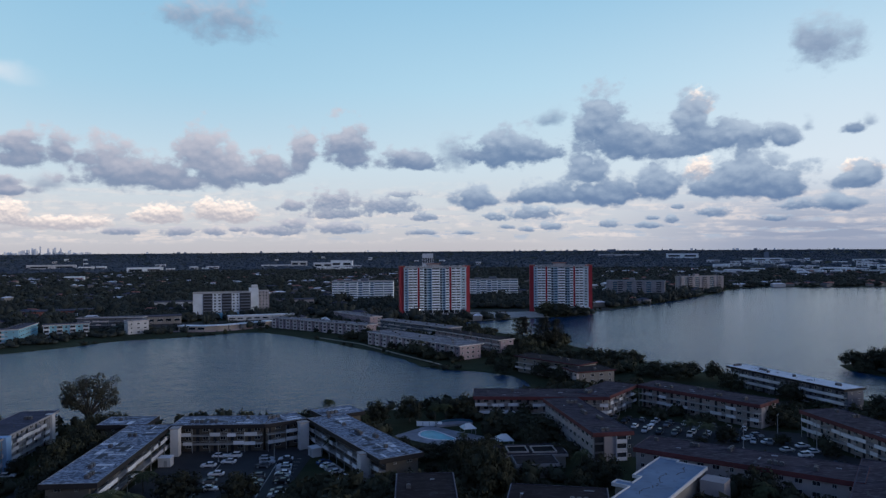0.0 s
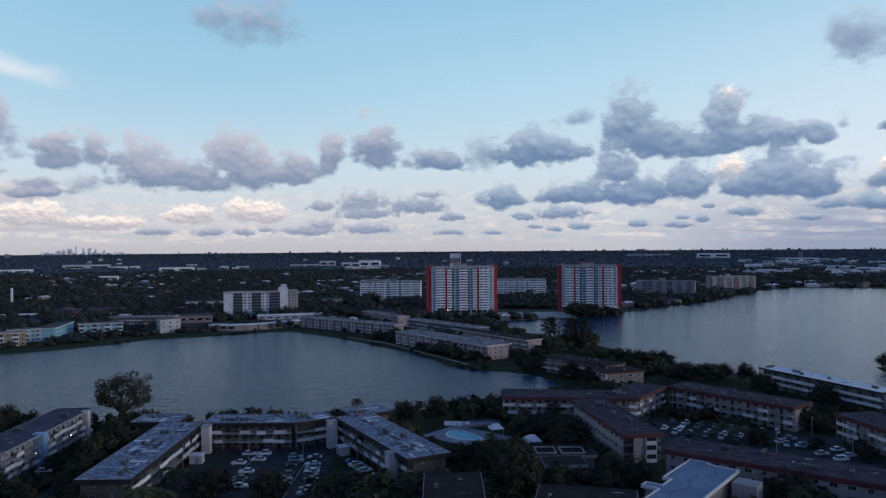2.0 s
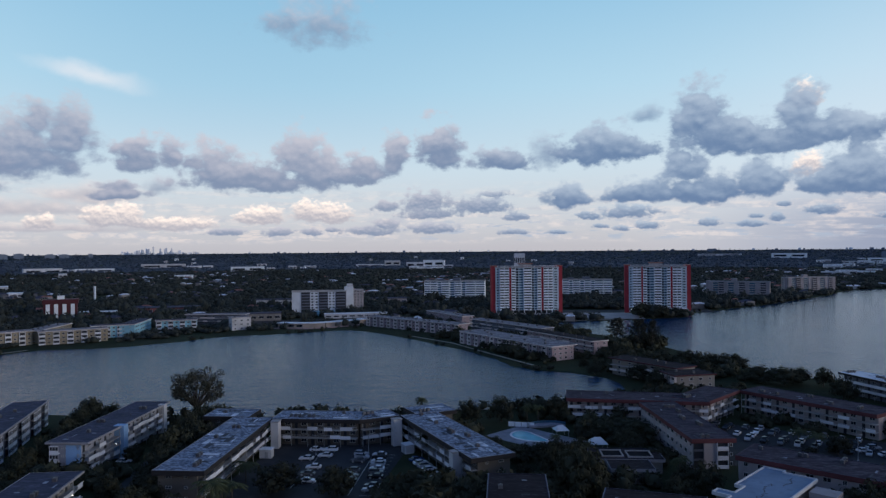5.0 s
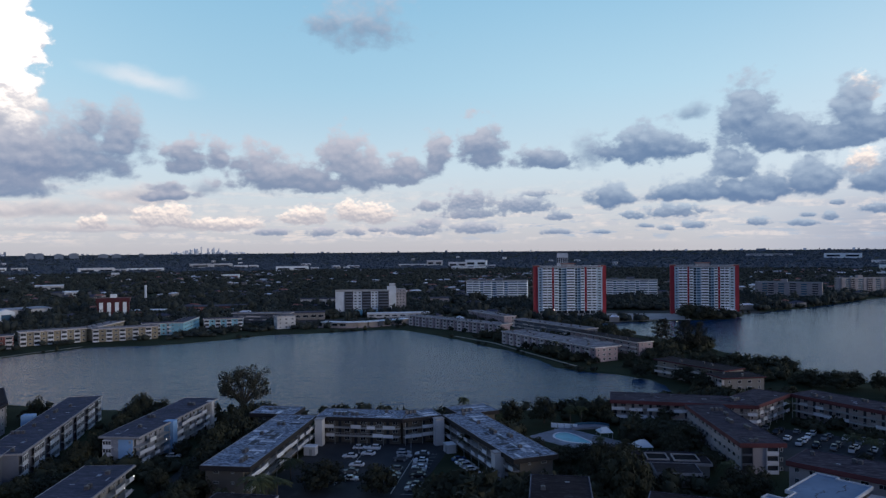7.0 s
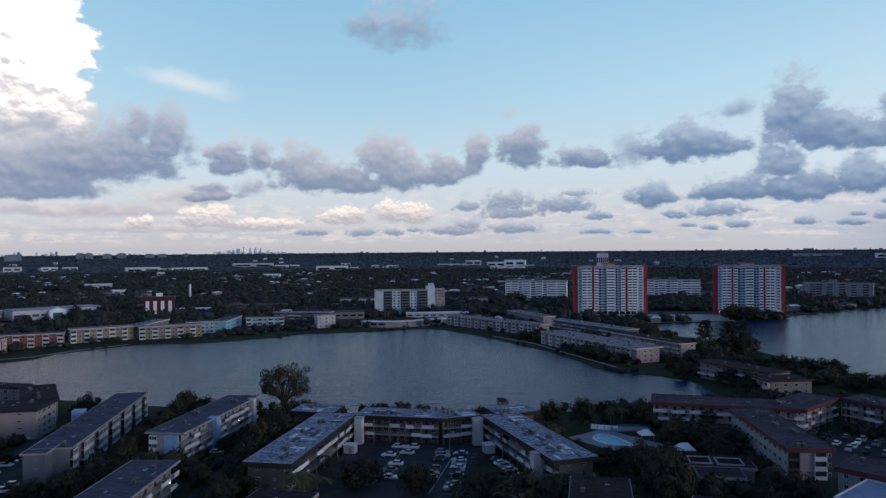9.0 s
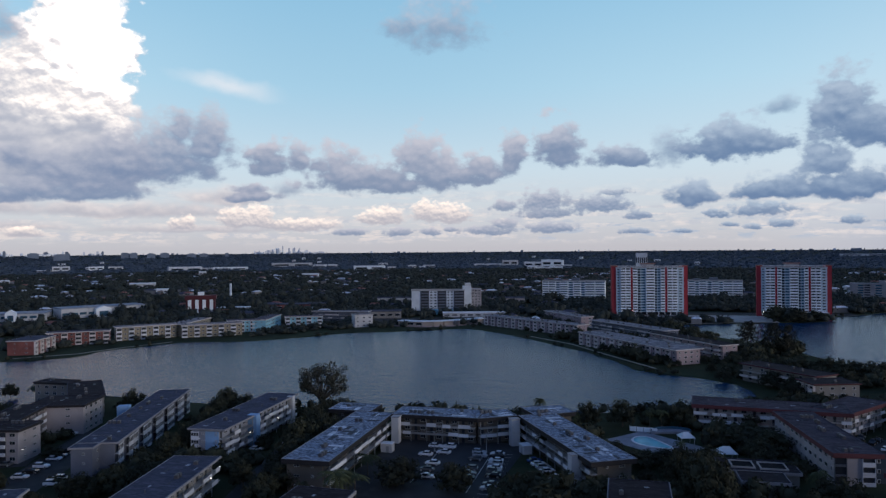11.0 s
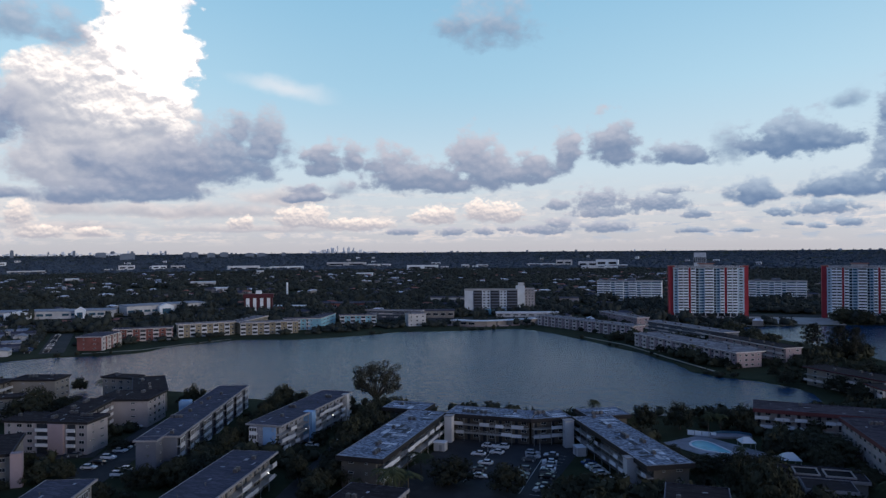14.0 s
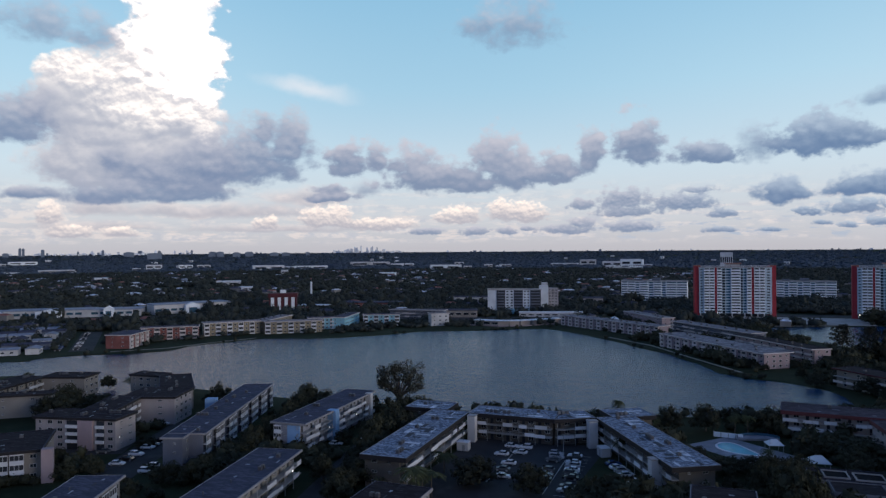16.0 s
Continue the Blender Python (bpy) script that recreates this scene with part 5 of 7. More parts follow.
for x, y, turn in ((258.0, 950.0, -0.35), (388.0, 1080.0, 0.25)):
    bays = [(5, "white"), (7, "deep"), (7, "balcony"), (4, "white"), (8, "deep"), (5, "white"), (8, "balcony"), (4, "white"), (8, "deep"), (5, "white"), (7, "balcony"), (4, "white")]
    root, top = slab_block("apartment_block", "brown and white six-storey condominium on the lake shore", x, y, turn, 72.0, 16.0, 7, 2.9, BROWN_WALL, PALE_PINK, bays)
    part("plant_room", box_mesh(7.0, 6.0, 4.0, PALE_PINK), root, -6.0, 0, top + 0.4)
    part("stair_tower", box_mesh(5.0, 6.0, 22.0, PALE_PINK), root, -36.5, -3.0, 0)
office = thing("office_block", -462, 646, 0, "dark red-topped office block with white fins", "office building", turn=0.55)
part("core", box_mesh(29.0, 16.0, 15.0, DARK_RED), office)
part("top_band", box_mesh(31.0, 18.0, 4.2, DARK_RED), office, 0, 0, 15.0, 0, "dark red top band")
for i in range(4):
    part("fin", box_mesh(3.4, 1.6, 14.9, TOWER_WHITE), office, -10.8 + i * 7.2, -8.4, 0, 0, "white vertical fin")
part("plant_room", box_mesh(6.0, 5.0, 3.4, TOWER_WHITE), office, 0, 0, 19.2)
mast = thing("mast", -525, 796, 0, "tall thin white mast above the trees", "mast")
part("shaft", box_mesh(1.9, 1.9, 24.0, TOWER_WHITE), mast)
part("foot", box_mesh(2.6, 2.6, 1.2, CONCRETE), mast)


def mall():
    root = thing("shopping_mall", -600, 520, 0, "long white shopping mall with gabled entrances and blue glass", "shopping mall")
    run = [((-735, 425), (-668, 474), 6.5), ((-668, 474), (-604, 520), 7.2), ((-604, 520), (-566, 548), 6.8), ((-560, 560), (-520, 630), 9.5)]
    for i, ((x0, y0), (x1, y1), h) in enumerate(run):
        d = Vector((x1 - x0, y1 - y0))
        a = math.atan2(d.y, d.x)
        n = Vector((-d.y, d.x)).normalized()
        c = Vector(((x0 + x1) / 2, (y0 + y1) / 2)) + n * 14
        part("wall", box_mesh(d.length, 28.0, h, WHITE), root, c.x + 600, c.y - 520, 0, a)
        part("roof", box_mesh(d.length + 1, 29.0, 0.8, PATCHES[1]), root, c.x + 600, c.y - 520, h + 0.01 * i, a)
        for j in range(int(d.length / 8)):
            p = Vector((x0, y0)) + d * ((j + 0.5) * 8 / d.length) - n * 0.1
            part("window", far_window_mesh(6.4, 2.6, PANEL, GLASS_BLUE), root, p.x + 600, p.y - 520, 0.8 + h * 0.25, a)
    for x, y, a, w, h in ((-632, 497, 0.62, 24, 9.0), (-588, 529, 0.65, 9, 11.5), (-668, 470, 0.65, 6, 8.0), (-540, 592, 1.05, 15, 11.5)):
        k = w / 2
        verts = [(-k, -3, 0), (k, -3, 0), (k, 3, 0), (-k, 3, 0), (-k, -3, h * 0.75), (k, -3, h * 0.75), (k, 3, h * 0.75), (-k, 3, h * 0.75), (0, -3, h), (0, 3, h)]
        me = raw("entrance", verts, [(0, 1, 5, 8, 4), (3, 7, 9, 6, 2), (0, 4, 7, 3), (1, 2, 6, 5), (4, 8, 9, 7), (5, 6, 9, 8)], TOWER_WHITE)
        gate = part("entrance", me, root, x + 600 + 2 * math.sin(a), y - 520 - 2 * math.cos(a), 0, a, "white gabled entrance")
        part("window", far_window_mesh(w * 0.6, h * 0.5, PANEL, GLASS_BLUE), gate, 0, -3.05, 0.6)


mall()


def low_block(name, label, x, y, turn, sx, sy, h, wall, roof, n, category="commercial building", group="low commercial buildings"):
    """A low flat-roofed building with a roof lip and a row of windows."""
    root = thing(name, x, y, float(land_z(x, y)), label, category, group, turn)
    part("wall", box_mesh(sx, sy, h, wall), root)
    part("roof", box_mesh(sx + 0.8, sy + 0.8, 0.6, roof), root, 0, 0, h)
    for i in range(n):
        part("window", far_window_mesh(round(sx / n * 0.7, 1), round(h * 0.35, 1), PANEL, GLASS), root, -sx / 2 + (i + 0.5) * sx / n, -sy / 2 - 0.03, h * 0.35)
    return root


low_block("school_building", "low white building with dark window bands", -305, 800, 0.3, 46, 16, 8, WHITE, ROOF_GREY, 8)
low_block("parking_garage", "low pale building behind the white block", -180, 840, 0.2, 54, 18, 7, PALE_PINK, ROOF_GREY, 8)
low_block("shop_building", "low pink shop with a pale roof", -385, 715, 0.35, 60, 22, 6, BRICK_RED, ROOF_GREY, 8)
low_block("shop_building", "low white-roofed shop beside the office block", -440, 672, 0.4, 34, 14, 4.5, WHITE, ROOF_WHITE, 5)
low_block("service_building", "long low pale building behind the shore", -172, 672, 0.3, 60, 10, 4.0, WHITE, ROOF_WHITE, 8)
low_block("shop_building", "low grey-roofed building by the parking lot", -262, 640, 0.35, 50, 16, 6.5, CREAM_WALL, ROOF_GREY, 7)
low_block("apartment_tower", "square white tower far behind the trees", -52, 2420, 0.0, 36, 30, 50, PANEL, ROOF_GREY, 6, "apartment tower", "far towers")


def townhouse(x, y, turn, length, pale):
    """A low house with a shallow gabled roof and a row of windows."""
    root = thing("townhouse", x, y, 0, "low pale townhouse with a grey gabled roof near the lake" if pale else "low cream townhouse with a pale roof near the lake", "house", "lakeside townhouses", turn)
    part("wall", box_mesh(length, 8.0, 3.6, (WHITE, GREY_WALL)[pale]), root)
    k, d = length / 2 + 0.5, 4.5
    me = kept(("gable", length, pale), lambda: raw("roof", [(-k, -d, 0), (k, -d, 0), (k, d, 0), (-k, d, 0), (-k, 0, 1.3), (k, 0, 1.3)], [(0, 1, 5, 4), (2, 3, 4, 5), (1, 2, 5), (3, 0, 4), (3, 2, 1, 0)], (PATCHES[1], ROOF_GREY)[pale]))
    part("roof", me, root, 0, 0, 3.6)
    for i in range(int(length / 5)):
        part("window", far_window_mesh(2.2, 1.3, PANEL, GLASS), root, -length / 2 + 2.5 + i * 5, -4.05, 1.2)


for row in range(4):
    for i in range(8):
        if (row + i) % 5 != 3:
            townhouse(-424 - i * 15.5 - row * 11 - rng.uniform(0, 3), 322 + i * 15.0 - row * 12.5 + rng.uniform(0, 3), 0.72 + (1.57 if (row + i) % 4 == 0 else 0), (11, 16)[(row + i) % 2], (row * 2 + i) % 2)


# ---- plants ----
def tube(bm, pts, radii, sides=6, mat=0):
    """A tapered limb along the points."""
    rings = []
    for i, (p, r) in enumerate(zip(pts, radii)):
        d = (pts[min(i + 1, len(pts) - 1)] - pts[max(i - 1, 0)]).normalized()
        s = d.cross(Vector((0.3, 0.9, 0.1))).normalized()
        t = d.cross(s)
        rings.append([bm.verts.new(p + (s * math.cos(k * math.tau / sides) + t * math.sin(k * math.tau / sides)) * r) for k in range(sides)])
    for a, b in zip(rings, rings[1:]):
        for k in range(sides):
            f = bm.faces.new((a[k], a[(k + 1) % sides], b[(k + 1) % sides], b[k]))
            f.material_index = mat


def leaf_cloud(r, centre, spread, count, size, verts, faces):
    """Small crooked leaf clumps scattered through a lobe of the crown."""
    for _ in range(count):
        d = Vector((r.gauss(0, 1), r.gauss(0, 1), r.gauss(0, 1))).normalized()
        p = centre + Vector((d.x * spread.x, d.y * spread.y, d.z * spread.z)) * (0.55 + 0.5 * r.random() ** 0.6)
        n = (d + Vector((r.uniform(-.7, .7), r.uniform(-.7, .7), r.uniform(-.2, .9)))).normalized()
        s = n.cross(Vector((r.uniform(-1, 1), r.uniform(-1, 1), 0.2))).normalized()
        t = n.cross(s)
        k = size * r.uniform(0.6, 1.4)
        b = len(verts)
        verts += [p + s * k, p + t * k * 0.7 + n * k * 0.25, p - s * k * 0.9, p - t * k * 0.8 + n * k * 0.2]
        faces += [(b, b + 1, b + 2), (b, b + 2, b + 3)]


def broadleaf(seed, open_crown=False):
    """Meshes of a tree of crown radius 1 and height 1: trunk with limbs, and an uneven dome of leaf clumps."""
    r = random.Random(seed)
    bm = bmesh.new()
    fork = Vector((0.03, -0.02, 0.2 if not open_crown else 0.16))
    tube(bm, [Vector((0, 0, 0)), Vector((0.02, 0.01, fork.z * 0.6)), fork], [0.06, 0.05, 0.045])
    verts, faces = [], []
    limbs = r.randint(15, 18) if not open_crown else 34
    low = 0.16 if not open_crown else 0.30
    dents = [(r.uniform(0, math.tau), r.uniform(0.55, 0.85)) for _ in range(3)]
    for i in range(limbs):
        a = i * 2.39996 + r.uniform(-.3, .3)
        s = (i + 0.5) / limbs
        rise = math.asin(min(1, 0.02 + 0.98 * s)) if not open_crown else math.asin(min(1, -0.05 + 1.02 * s))
        size = r.uniform(0.8, 1.0) if not open_crown else r.uniform(0.7, 1.08)
        for da, k in dents:
            if abs((a - da + math.pi) % math.tau - math.pi) < 0.5:
                size *= k + 0.15
        tip = Vector((math.cos(a) * math.cos(rise) * size * 0.86, math.sin(a) * math.cos(rise) * size * 0.86, low + 0.1 + (0.86 - low) * math.sin(rise) * size))
        mid = fork.lerp(tip, 0.55) + Vector((0, 0, 0.05))
        tube(bm, [fork * r.uniform(0.85, 1.0), mid, tip], [0.024, 0.013, 0.004] if not open_crown else [0.02, 0.009, 0.003], 4)
        if open_crown:
            for t, n, k in ((1.0, 90, 0.145), (0.82, 50, 0.12), (0.6, 20, 0.1)):
                leaf_cloud(r, fork.lerp(tip, t) + Vector((r.uniform(-.06, .06), r.uniform(-.06, .06), 0.02)), Vector((k, k, k * 0.6)), n, 0.019, verts, faces)
        else:
            k = r.uniform(0.22, 0.34)
            leaf_cloud(r, tip, Vector((k, k, k * 0.62)), 80, 0.045, verts, faces)
            leaf_cloud(r, fork.lerp(tip, 0.6), Vector((k, k, k * 0.6)), 26, 0.06, verts, faces)
            b = len(verts)
            inner = bmesh.new()
            bmesh.ops.create_icosphere(inner, subdivisions=1, radius=1)
            for v in inner.verts:
                v.co = tip * 0.9 + Vector((v.co.x * k, v.co.y * k, v.co.z * k * 0.6)) * 0.7 * r.uniform(0.8, 1.1)
            inner.verts.index_update()
            verts += [v.co.copy() for v in inner.verts]
            faces += [tuple(b + v.index for v in f.verts) for f in inner.faces]
            inner.free()
    return finish(bm, "trunk", BARK), raw("crown", verts, faces, LEAF_OPEN if open_crown else LEAF)


def casuarina(seed):
    """A tall feathery tree: leading stem and rising thin branches with hanging needles."""
    r = random.Random(seed)
    bm = bmesh.new()
    tube(bm, [Vector((0, 0, 0)), Vector((0.03, 0, 0.4)), Vector((0, 0.02, 1.0))], [0.035, 0.025, 0.005])
    verts, faces = [], []
    for i in range(26):
        h = 0.22 + 0.74 * i / 26
        a = i * 2.4
        reach = (1.0 - 0.75 * (h - 0.2)) * r.uniform(0.45, 1.0)
        tip = Vector((math.cos(a) * reach, math.sin(a) * reach, min(1.0, h + 0.09)))
        tube(bm, [Vector((0.02, 0, h)), tip * 0.5 + Vector((0, 0, h * 0.5)), tip], [0.012, 0.008, 0.003], 4)
        for k in (0.45, 0.72, 0.95):
            leaf_cloud(r, Vector((0, 0, h)).lerp(tip, k), Vector((0.17, 0.17, 0.05)), 14, 0.045, verts, faces)
    return finish(bm, "trunk", BARK), raw("crown", verts, faces, LEAF_OPEN)


def palm(seed):
    """A palm of height 1 with a ringed leaning trunk and feathered drooping fronds of reach 1 (scaled apart)."""
    r = random.Random(seed)
    bm = bmesh.new()
    tube(bm, [Vector((0, 0, 0)), Vector((0.05, 0.02, 0.35)), Vector((0.06, 0.0, 0.7)), Vector((0.03, 0, 0.88))], [0.07, 0.05, 0.045, 0.05])
    verts, faces = [], []
    head = Vector((0.03, 0, 0.88))
    for i in range(20):
        a, up = i * 2.39996, r.uniform(-0.25, 0.9)
        d = Vector((math.cos(a), math.sin(a), 0))
        side = Vector((-d.y, d.x, 0))
        pts = [head + d * t * r.uniform(0.85, 1.0) + Vector((0, 0, 0.16 * up * t * 2 - 0.26 * t * t)) for t in (0, 0.25, 0.5, 0.75, 1.0)]
        for j in range(4):
            for k in range(4):
                p = pts[j].lerp(pts[j + 1], k / 4)
                fwd = (pts[j + 1] - pts[j]).normalized()
                w = 0.24 * math.sin(math.pi * (0.12 + 0.8 * (j + k / 4) / 4))
                for s in (-1, 1):
                    b = len(verts)
                    tip = p + side * s * w + fwd * 0.12 - Vector((0, 0, 0.05))
                    verts += [p, p + fwd * 0.06, tip]
                    faces.append((b, b + 1, b + 2))
    return finish(bm, "trunk", BARK), raw("fronds", verts, faces, LEAF_PALM)


KINDS = {"b": [broadleaf(s) for s in (1, 2, 3, 4)], "l": [broadleaf(11, True)], "c": [casuarina(s) for s in (21, 22)], "p": [palm(s) for s in (31, 32, 33)]}
TREE_SAY = {"b": ("broadleaf_tree", "dark leafy broadleaf tree among the buildings", "broadleaf trees"),
            "l": ("casuarina_tree", "tall open-crowned tree on the lake bank", "lake trees"),
            "c": ("casuarina_tree", "tall feathery casuarina tree by the water", "casuarinas"),
            "p": ("palm_tree", "palm tree with drooping green fronds", "palms")}


def plant(kind, x, y, radius, height):
    name, label, group = TREE_SAY[kind]
    trunk, crown = rng.choice(KINDS[kind])
    root = thing(name, x, y, 0, label, "tree", group, rng.uniform(0, math.tau))
    wide = radius / (0.95 if kind != "p" else 1.0)
    t = part("trunk", trunk, root)
    c = part("crown" if kind != "p" else "fronds", crown, root)
    slim = wide if kind != "p" else min(wide, 3.0)
    t.scale = (slim, slim, height) if kind != "p" else (3.0, 3.0, height)
    c.scale = (wide, wide, height if kind != "p" else height)


plant("l", -134.5, 268.5, 13.5, 20.5)
TREES_COURT = [("b", -25.7, 267.7, 5.3, 8.9), ("b", -13.1, 270.8, 5.6, 9.7), ("b", 7.4, 275.6, 6.6, 9.2), ("b", 14.7, 290.0, 5.3, 8.5), ("p", -3.5, 270.5, 3.2, 7.5),
               ("p", 0.8, 270.4, 3.0, 7.5), ("p", -29.8, 257.1, 3.1, 7.1), ("b", 1.6, 224.3, 5.0, 5.4), ("b", 12.4, 192.0, 8.2, 13.5), ("b", 5.3, 205.0, 4.8, 9.7),
               ("b", -5.8, 222.4, 6.0, 4.6), ("p", -43.5, 269.9, 2.8, 9.8), ("b", -70.5, 186.4, 7.4, 7.7), ("b", -53.8, 186.8, 5.8, 7.4), ("p", -80.9, 168.8, 5.0, 9.1),
               ("p", -76.8, 172.8, 4.4, 7.6), ("p", -35.0, 224.7, 3.6, 7.1), ("p", -20.0, 206.0, 3.3, 6.9), ("p", -17.0, 203.3, 2.8, 6.5)]
TREES_EAST = [("b", 31.4, 257.8, 9.2, 6.1), ("b", 34.0, 250.0, 7.3, 6.3), ("b", 23.8, 253.3, 6.0, 5.6), ("b", 40.1, 199.8, 4.8, 7.1), ("b", 36.4, 190.6, 4.7, 6.3),
              ("b", 44.7, 197.2, 5.2, 8.3), ("b", 80.0, 181.0, 6.0, 9.6), ("b", 89.4, 166.4, 5.0, 7.5), ("p", 79.0, 174.5, 3.8, 8.0), ("b", 120.3, 262.4, 6.5, 8.7),
              ("b", 130.0, 322.9, 6.1, 9.8), ("b", 133.7, 353.9, 4.9, 9.0), ("b", 146.0, 300.0, 6.0, 9.0), ("b", 174.2, 275.1, 9.2, 9.2), ("b", 168.3, 258.0, 9.7, 9.7)]
TREES_LOT = [("p", 89.7, 244.1, 3.9, 5.8), ("p", 85.9, 248.6, 3.9, 5.9), ("b", 94.5, 239.0, 4.3, 6.1), ("b", 119.0, 276.2, 5.4, 7.6), ("b", 112.0, 236.5, 3.2, 3.6),
             ("b", 120.5, 222.0, 3.4, 4.6), ("b", 84.0, 232.0, 3.0, 4.0), ("b", 29.0, 240.0, 5.0, 6.0), ("b", 14.0, 226.0, 5.0, 6.5), ("b", 10.0, 216.0, 4.6, 7.5),
             ("b", 36.0, 222.0, 4.5, 5.5), ("p", 40.0, 207.0, 3.4, 7.5), ("b", 30.0, 230.0, 4.6, 6.0), ("b", -12.0, 214.0, 4.6, 6.4), ("p", 6.2, 240.0, 2.2, 4.0), ("b", -13.5, 236.0, 3.4, 3.6), ("b", -3.5, 227.5, 3.8, 3.8), ("b", 13.6, 231.5, 3.4, 3.4), ("b", 6.5, 223.0, 5.2, 6.8), ("b", 10.5, 208.0, 5.4, 9.0)]
TREES_INLET = [("b", 70.4, 413.6, 8.2, 7.9), ("b", 83.4, 413.0, 8.2, 7.9), ("b", 94.0, 402.5, 8.0, 8.3), ("b", 103.6, 396.3, 9.4, 8.8), ("b", 107.3, 361.4, 8.6, 8.0),
               ("b", 116.6, 354.8, 8.4, 8.4), ("b", 124.2, 360.4, 6.4, 7.9), ("c", 55.7, 502.2, 10.0, 16.7), ("c", 66.3, 473.0, 9.4, 18.8), ("c", 74.9, 472.6, 6.7, 18.0),
               ("b", 23.4, 532.7, 7.0, 7.4), ("b", 50.9, 362.4, 6.8, 8.0), ("b", 58.4, 350.1, 6.1, 8.0), ("b", 30.2, 376.0, 4.5, 5.6), ("b", 56.0, 336.0, 5.4, 8.0), ("b", 73.2, 330.8, 3.1, 5.0)]
TREES_LAWN = [("b", -58.5, 509.1, 2.4, 3.6), ("b", -47.8, 505.3, 3.9, 4.2), ("b", -34.2, 466.1, 3.4, 4.8), ("b", -28.4, 457.8, 2.9, 5.4), ("b", -11.6, 452.0, 2.4, 3.6), ("b", -4.7, 444.6, 3.9, 4.2), ("b", 1.9, 425.7, 3.4, 4.8), ("b", 4.8, 422.4, 2.9, 5.4), ("b", 9.8, 415.9, 2.4, 3.6), ("b", 25.7, 430.3, 3.9, 4.2), ("b", 26.4, 398.4, 3.4, 4.8), ("b", 46.0, 446.1, 2.9, 5.4), ("b", -88.8, 554.7, 2.4, 3.6), ("b", 47.6, 434.5, 3.9, 4.2)]
TREES_FRONT = [("b", -125.5, 209.7, 3.4, 5.2), ("b", -105.8, 189.0, 4.9, 5.9), ("b", -94.8, 178.5, 4.4, 6.6), ("p", -91.6, 184.0, 3.9, 7.3), ("p", -82.6, 179.3, 3.4, 5.2), ("b", -99.9, 175.5, 4.9, 5.9), ("p", -81.6, 192.8, 4.4, 6.6), ("b", -111.1, 173.9, 3.9, 7.3), ("b", -3.5, 203.5, 3.4, 5.2), ("b", 5.1, 213.5, 4.9, 5.9), ("b", 10.9, 204.7, 4.4, 6.6), ("b", 16.5, 201.3, 3.9, 7.3)]
TREES_SHORE = [("b", 222.7, 387.7, 7.0, 9.2), ("b", 233.5, 383.6, 9.1, 10.7), ("b", 219.0, 372.4, 5.3, 5.6), ("b", 240.6, 378.1, 9.0, 13.5), ("b", 252.0, 385.0, 9.0, 11.0),
               ("b", 101.0, 692.7, 13.6, 13.1), ("b", 115.2, 688.4, 13.4, 11.8), ("b", 133.2, 700.3, 10.9, 8.7), ("b", 240.0, 365.0, 9.0, 10.0), ("b", 232.0, 360.0, 8.0, 8.0)]
TREES_WEST = [("b", -111.3, 206.4, 7.6, 11.9), ("b", -106.3, 189.6, 6.0, 9.3), ("b", -106.2, 216.7, 6.6, 11.1), ("b", -113.0, 224.0, 6.0, 10.5), ("b", -108.0, 198.0, 5.8, 9.0), ("b", -104.0, 180.5, 5.2, 7.2), ("b", -118.0, 234.0, 6.0, 10.0), ("b", -110.5, 238.0, 5.4, 9.0), ("b", -122.0, 248.8, 4.9, 9.8), ("b", -100.0, 176.6, 6.2, 6.9),
              ("b", -168.7, 252.3, 5.9, 10.6), ("b", -160.8, 252.6, 4.7, 8.2), ("b", -98.0, 160.0, 5.3, 7.5), ("b", -126.3, 170.5, 4.7, 7.1), ("b", -138.9, 168.1, 5.6, 6.4),
              ("b", -141.8, 158.8, 6.2, 7.6), ("b", -150.4, 155.5, 5.3, 6.3), ("b", -146.0, 195.4, 5.2, 10.4), ("b", -145.2, 184.9, 5.0, 7.3), ("b", -150.5, 214.3, 5.1, 11.3)]
TREES_LANE = [("b", -146.5, 203.0, 5.0, 9.5), ("b", -152.5, 222.0, 5.2, 10.0), ("b", -158.0, 232.0, 5.0, 10.0), ("b", -148.0, 190.0, 4.6, 8.5), ("b", -166.0, 243.0, 5.0, 9.0), ("b", -142.0, 176.0, 4.6, 6.5),
              ("b", -132.0, 180.0, 4.6, 6.0), ("b", -120.0, 160.0, 4.4, 6.0), ("b", -101.0, 196.0, 4.6, 7.5), ("b", -102.0, 168.0, 5.0, 6.5), ("b", -105.0, 226.0, 4.8, 8.0), ("b", -114.0, 250.0, 5.4, 9.0)]
TREES_FAR_WEST = [("b", -160.8, 240.8, 4.7, 9.4), ("b", -262.0, 213.8, 9.0, 10.3), ("b", -250.5, 198.3, 9.2, 10.4), ("b", -246.0, 217.9, 6.1, 7.3), ("b", -207.9, 243.2, 4.1, 9.1),
                  ("b", -206.4, 261.8, 3.4, 4.7), ("b", -203.9, 250.5, 3.7, 3.7), ("b", -177.6, 153.5, 4.3, 5.1), ("b", -181.9, 147.4, 4.0, 5.0), ("b", -196.4, 156.8, 4.1, 5.1),
                  ("b", -186.0, 181.3, 3.8, 4.2), ("b", -282.0, 252.9, 3.9, 6.6), ("p", -268.5, 255.5, 5.4, 6.7), ("b", -122.3, 259.7, 4.1, 6.9), ("b", -143.6, 252.7, 4.5, 6.7), ("b", -150.1, 226.9, 4.4, 8.3)]
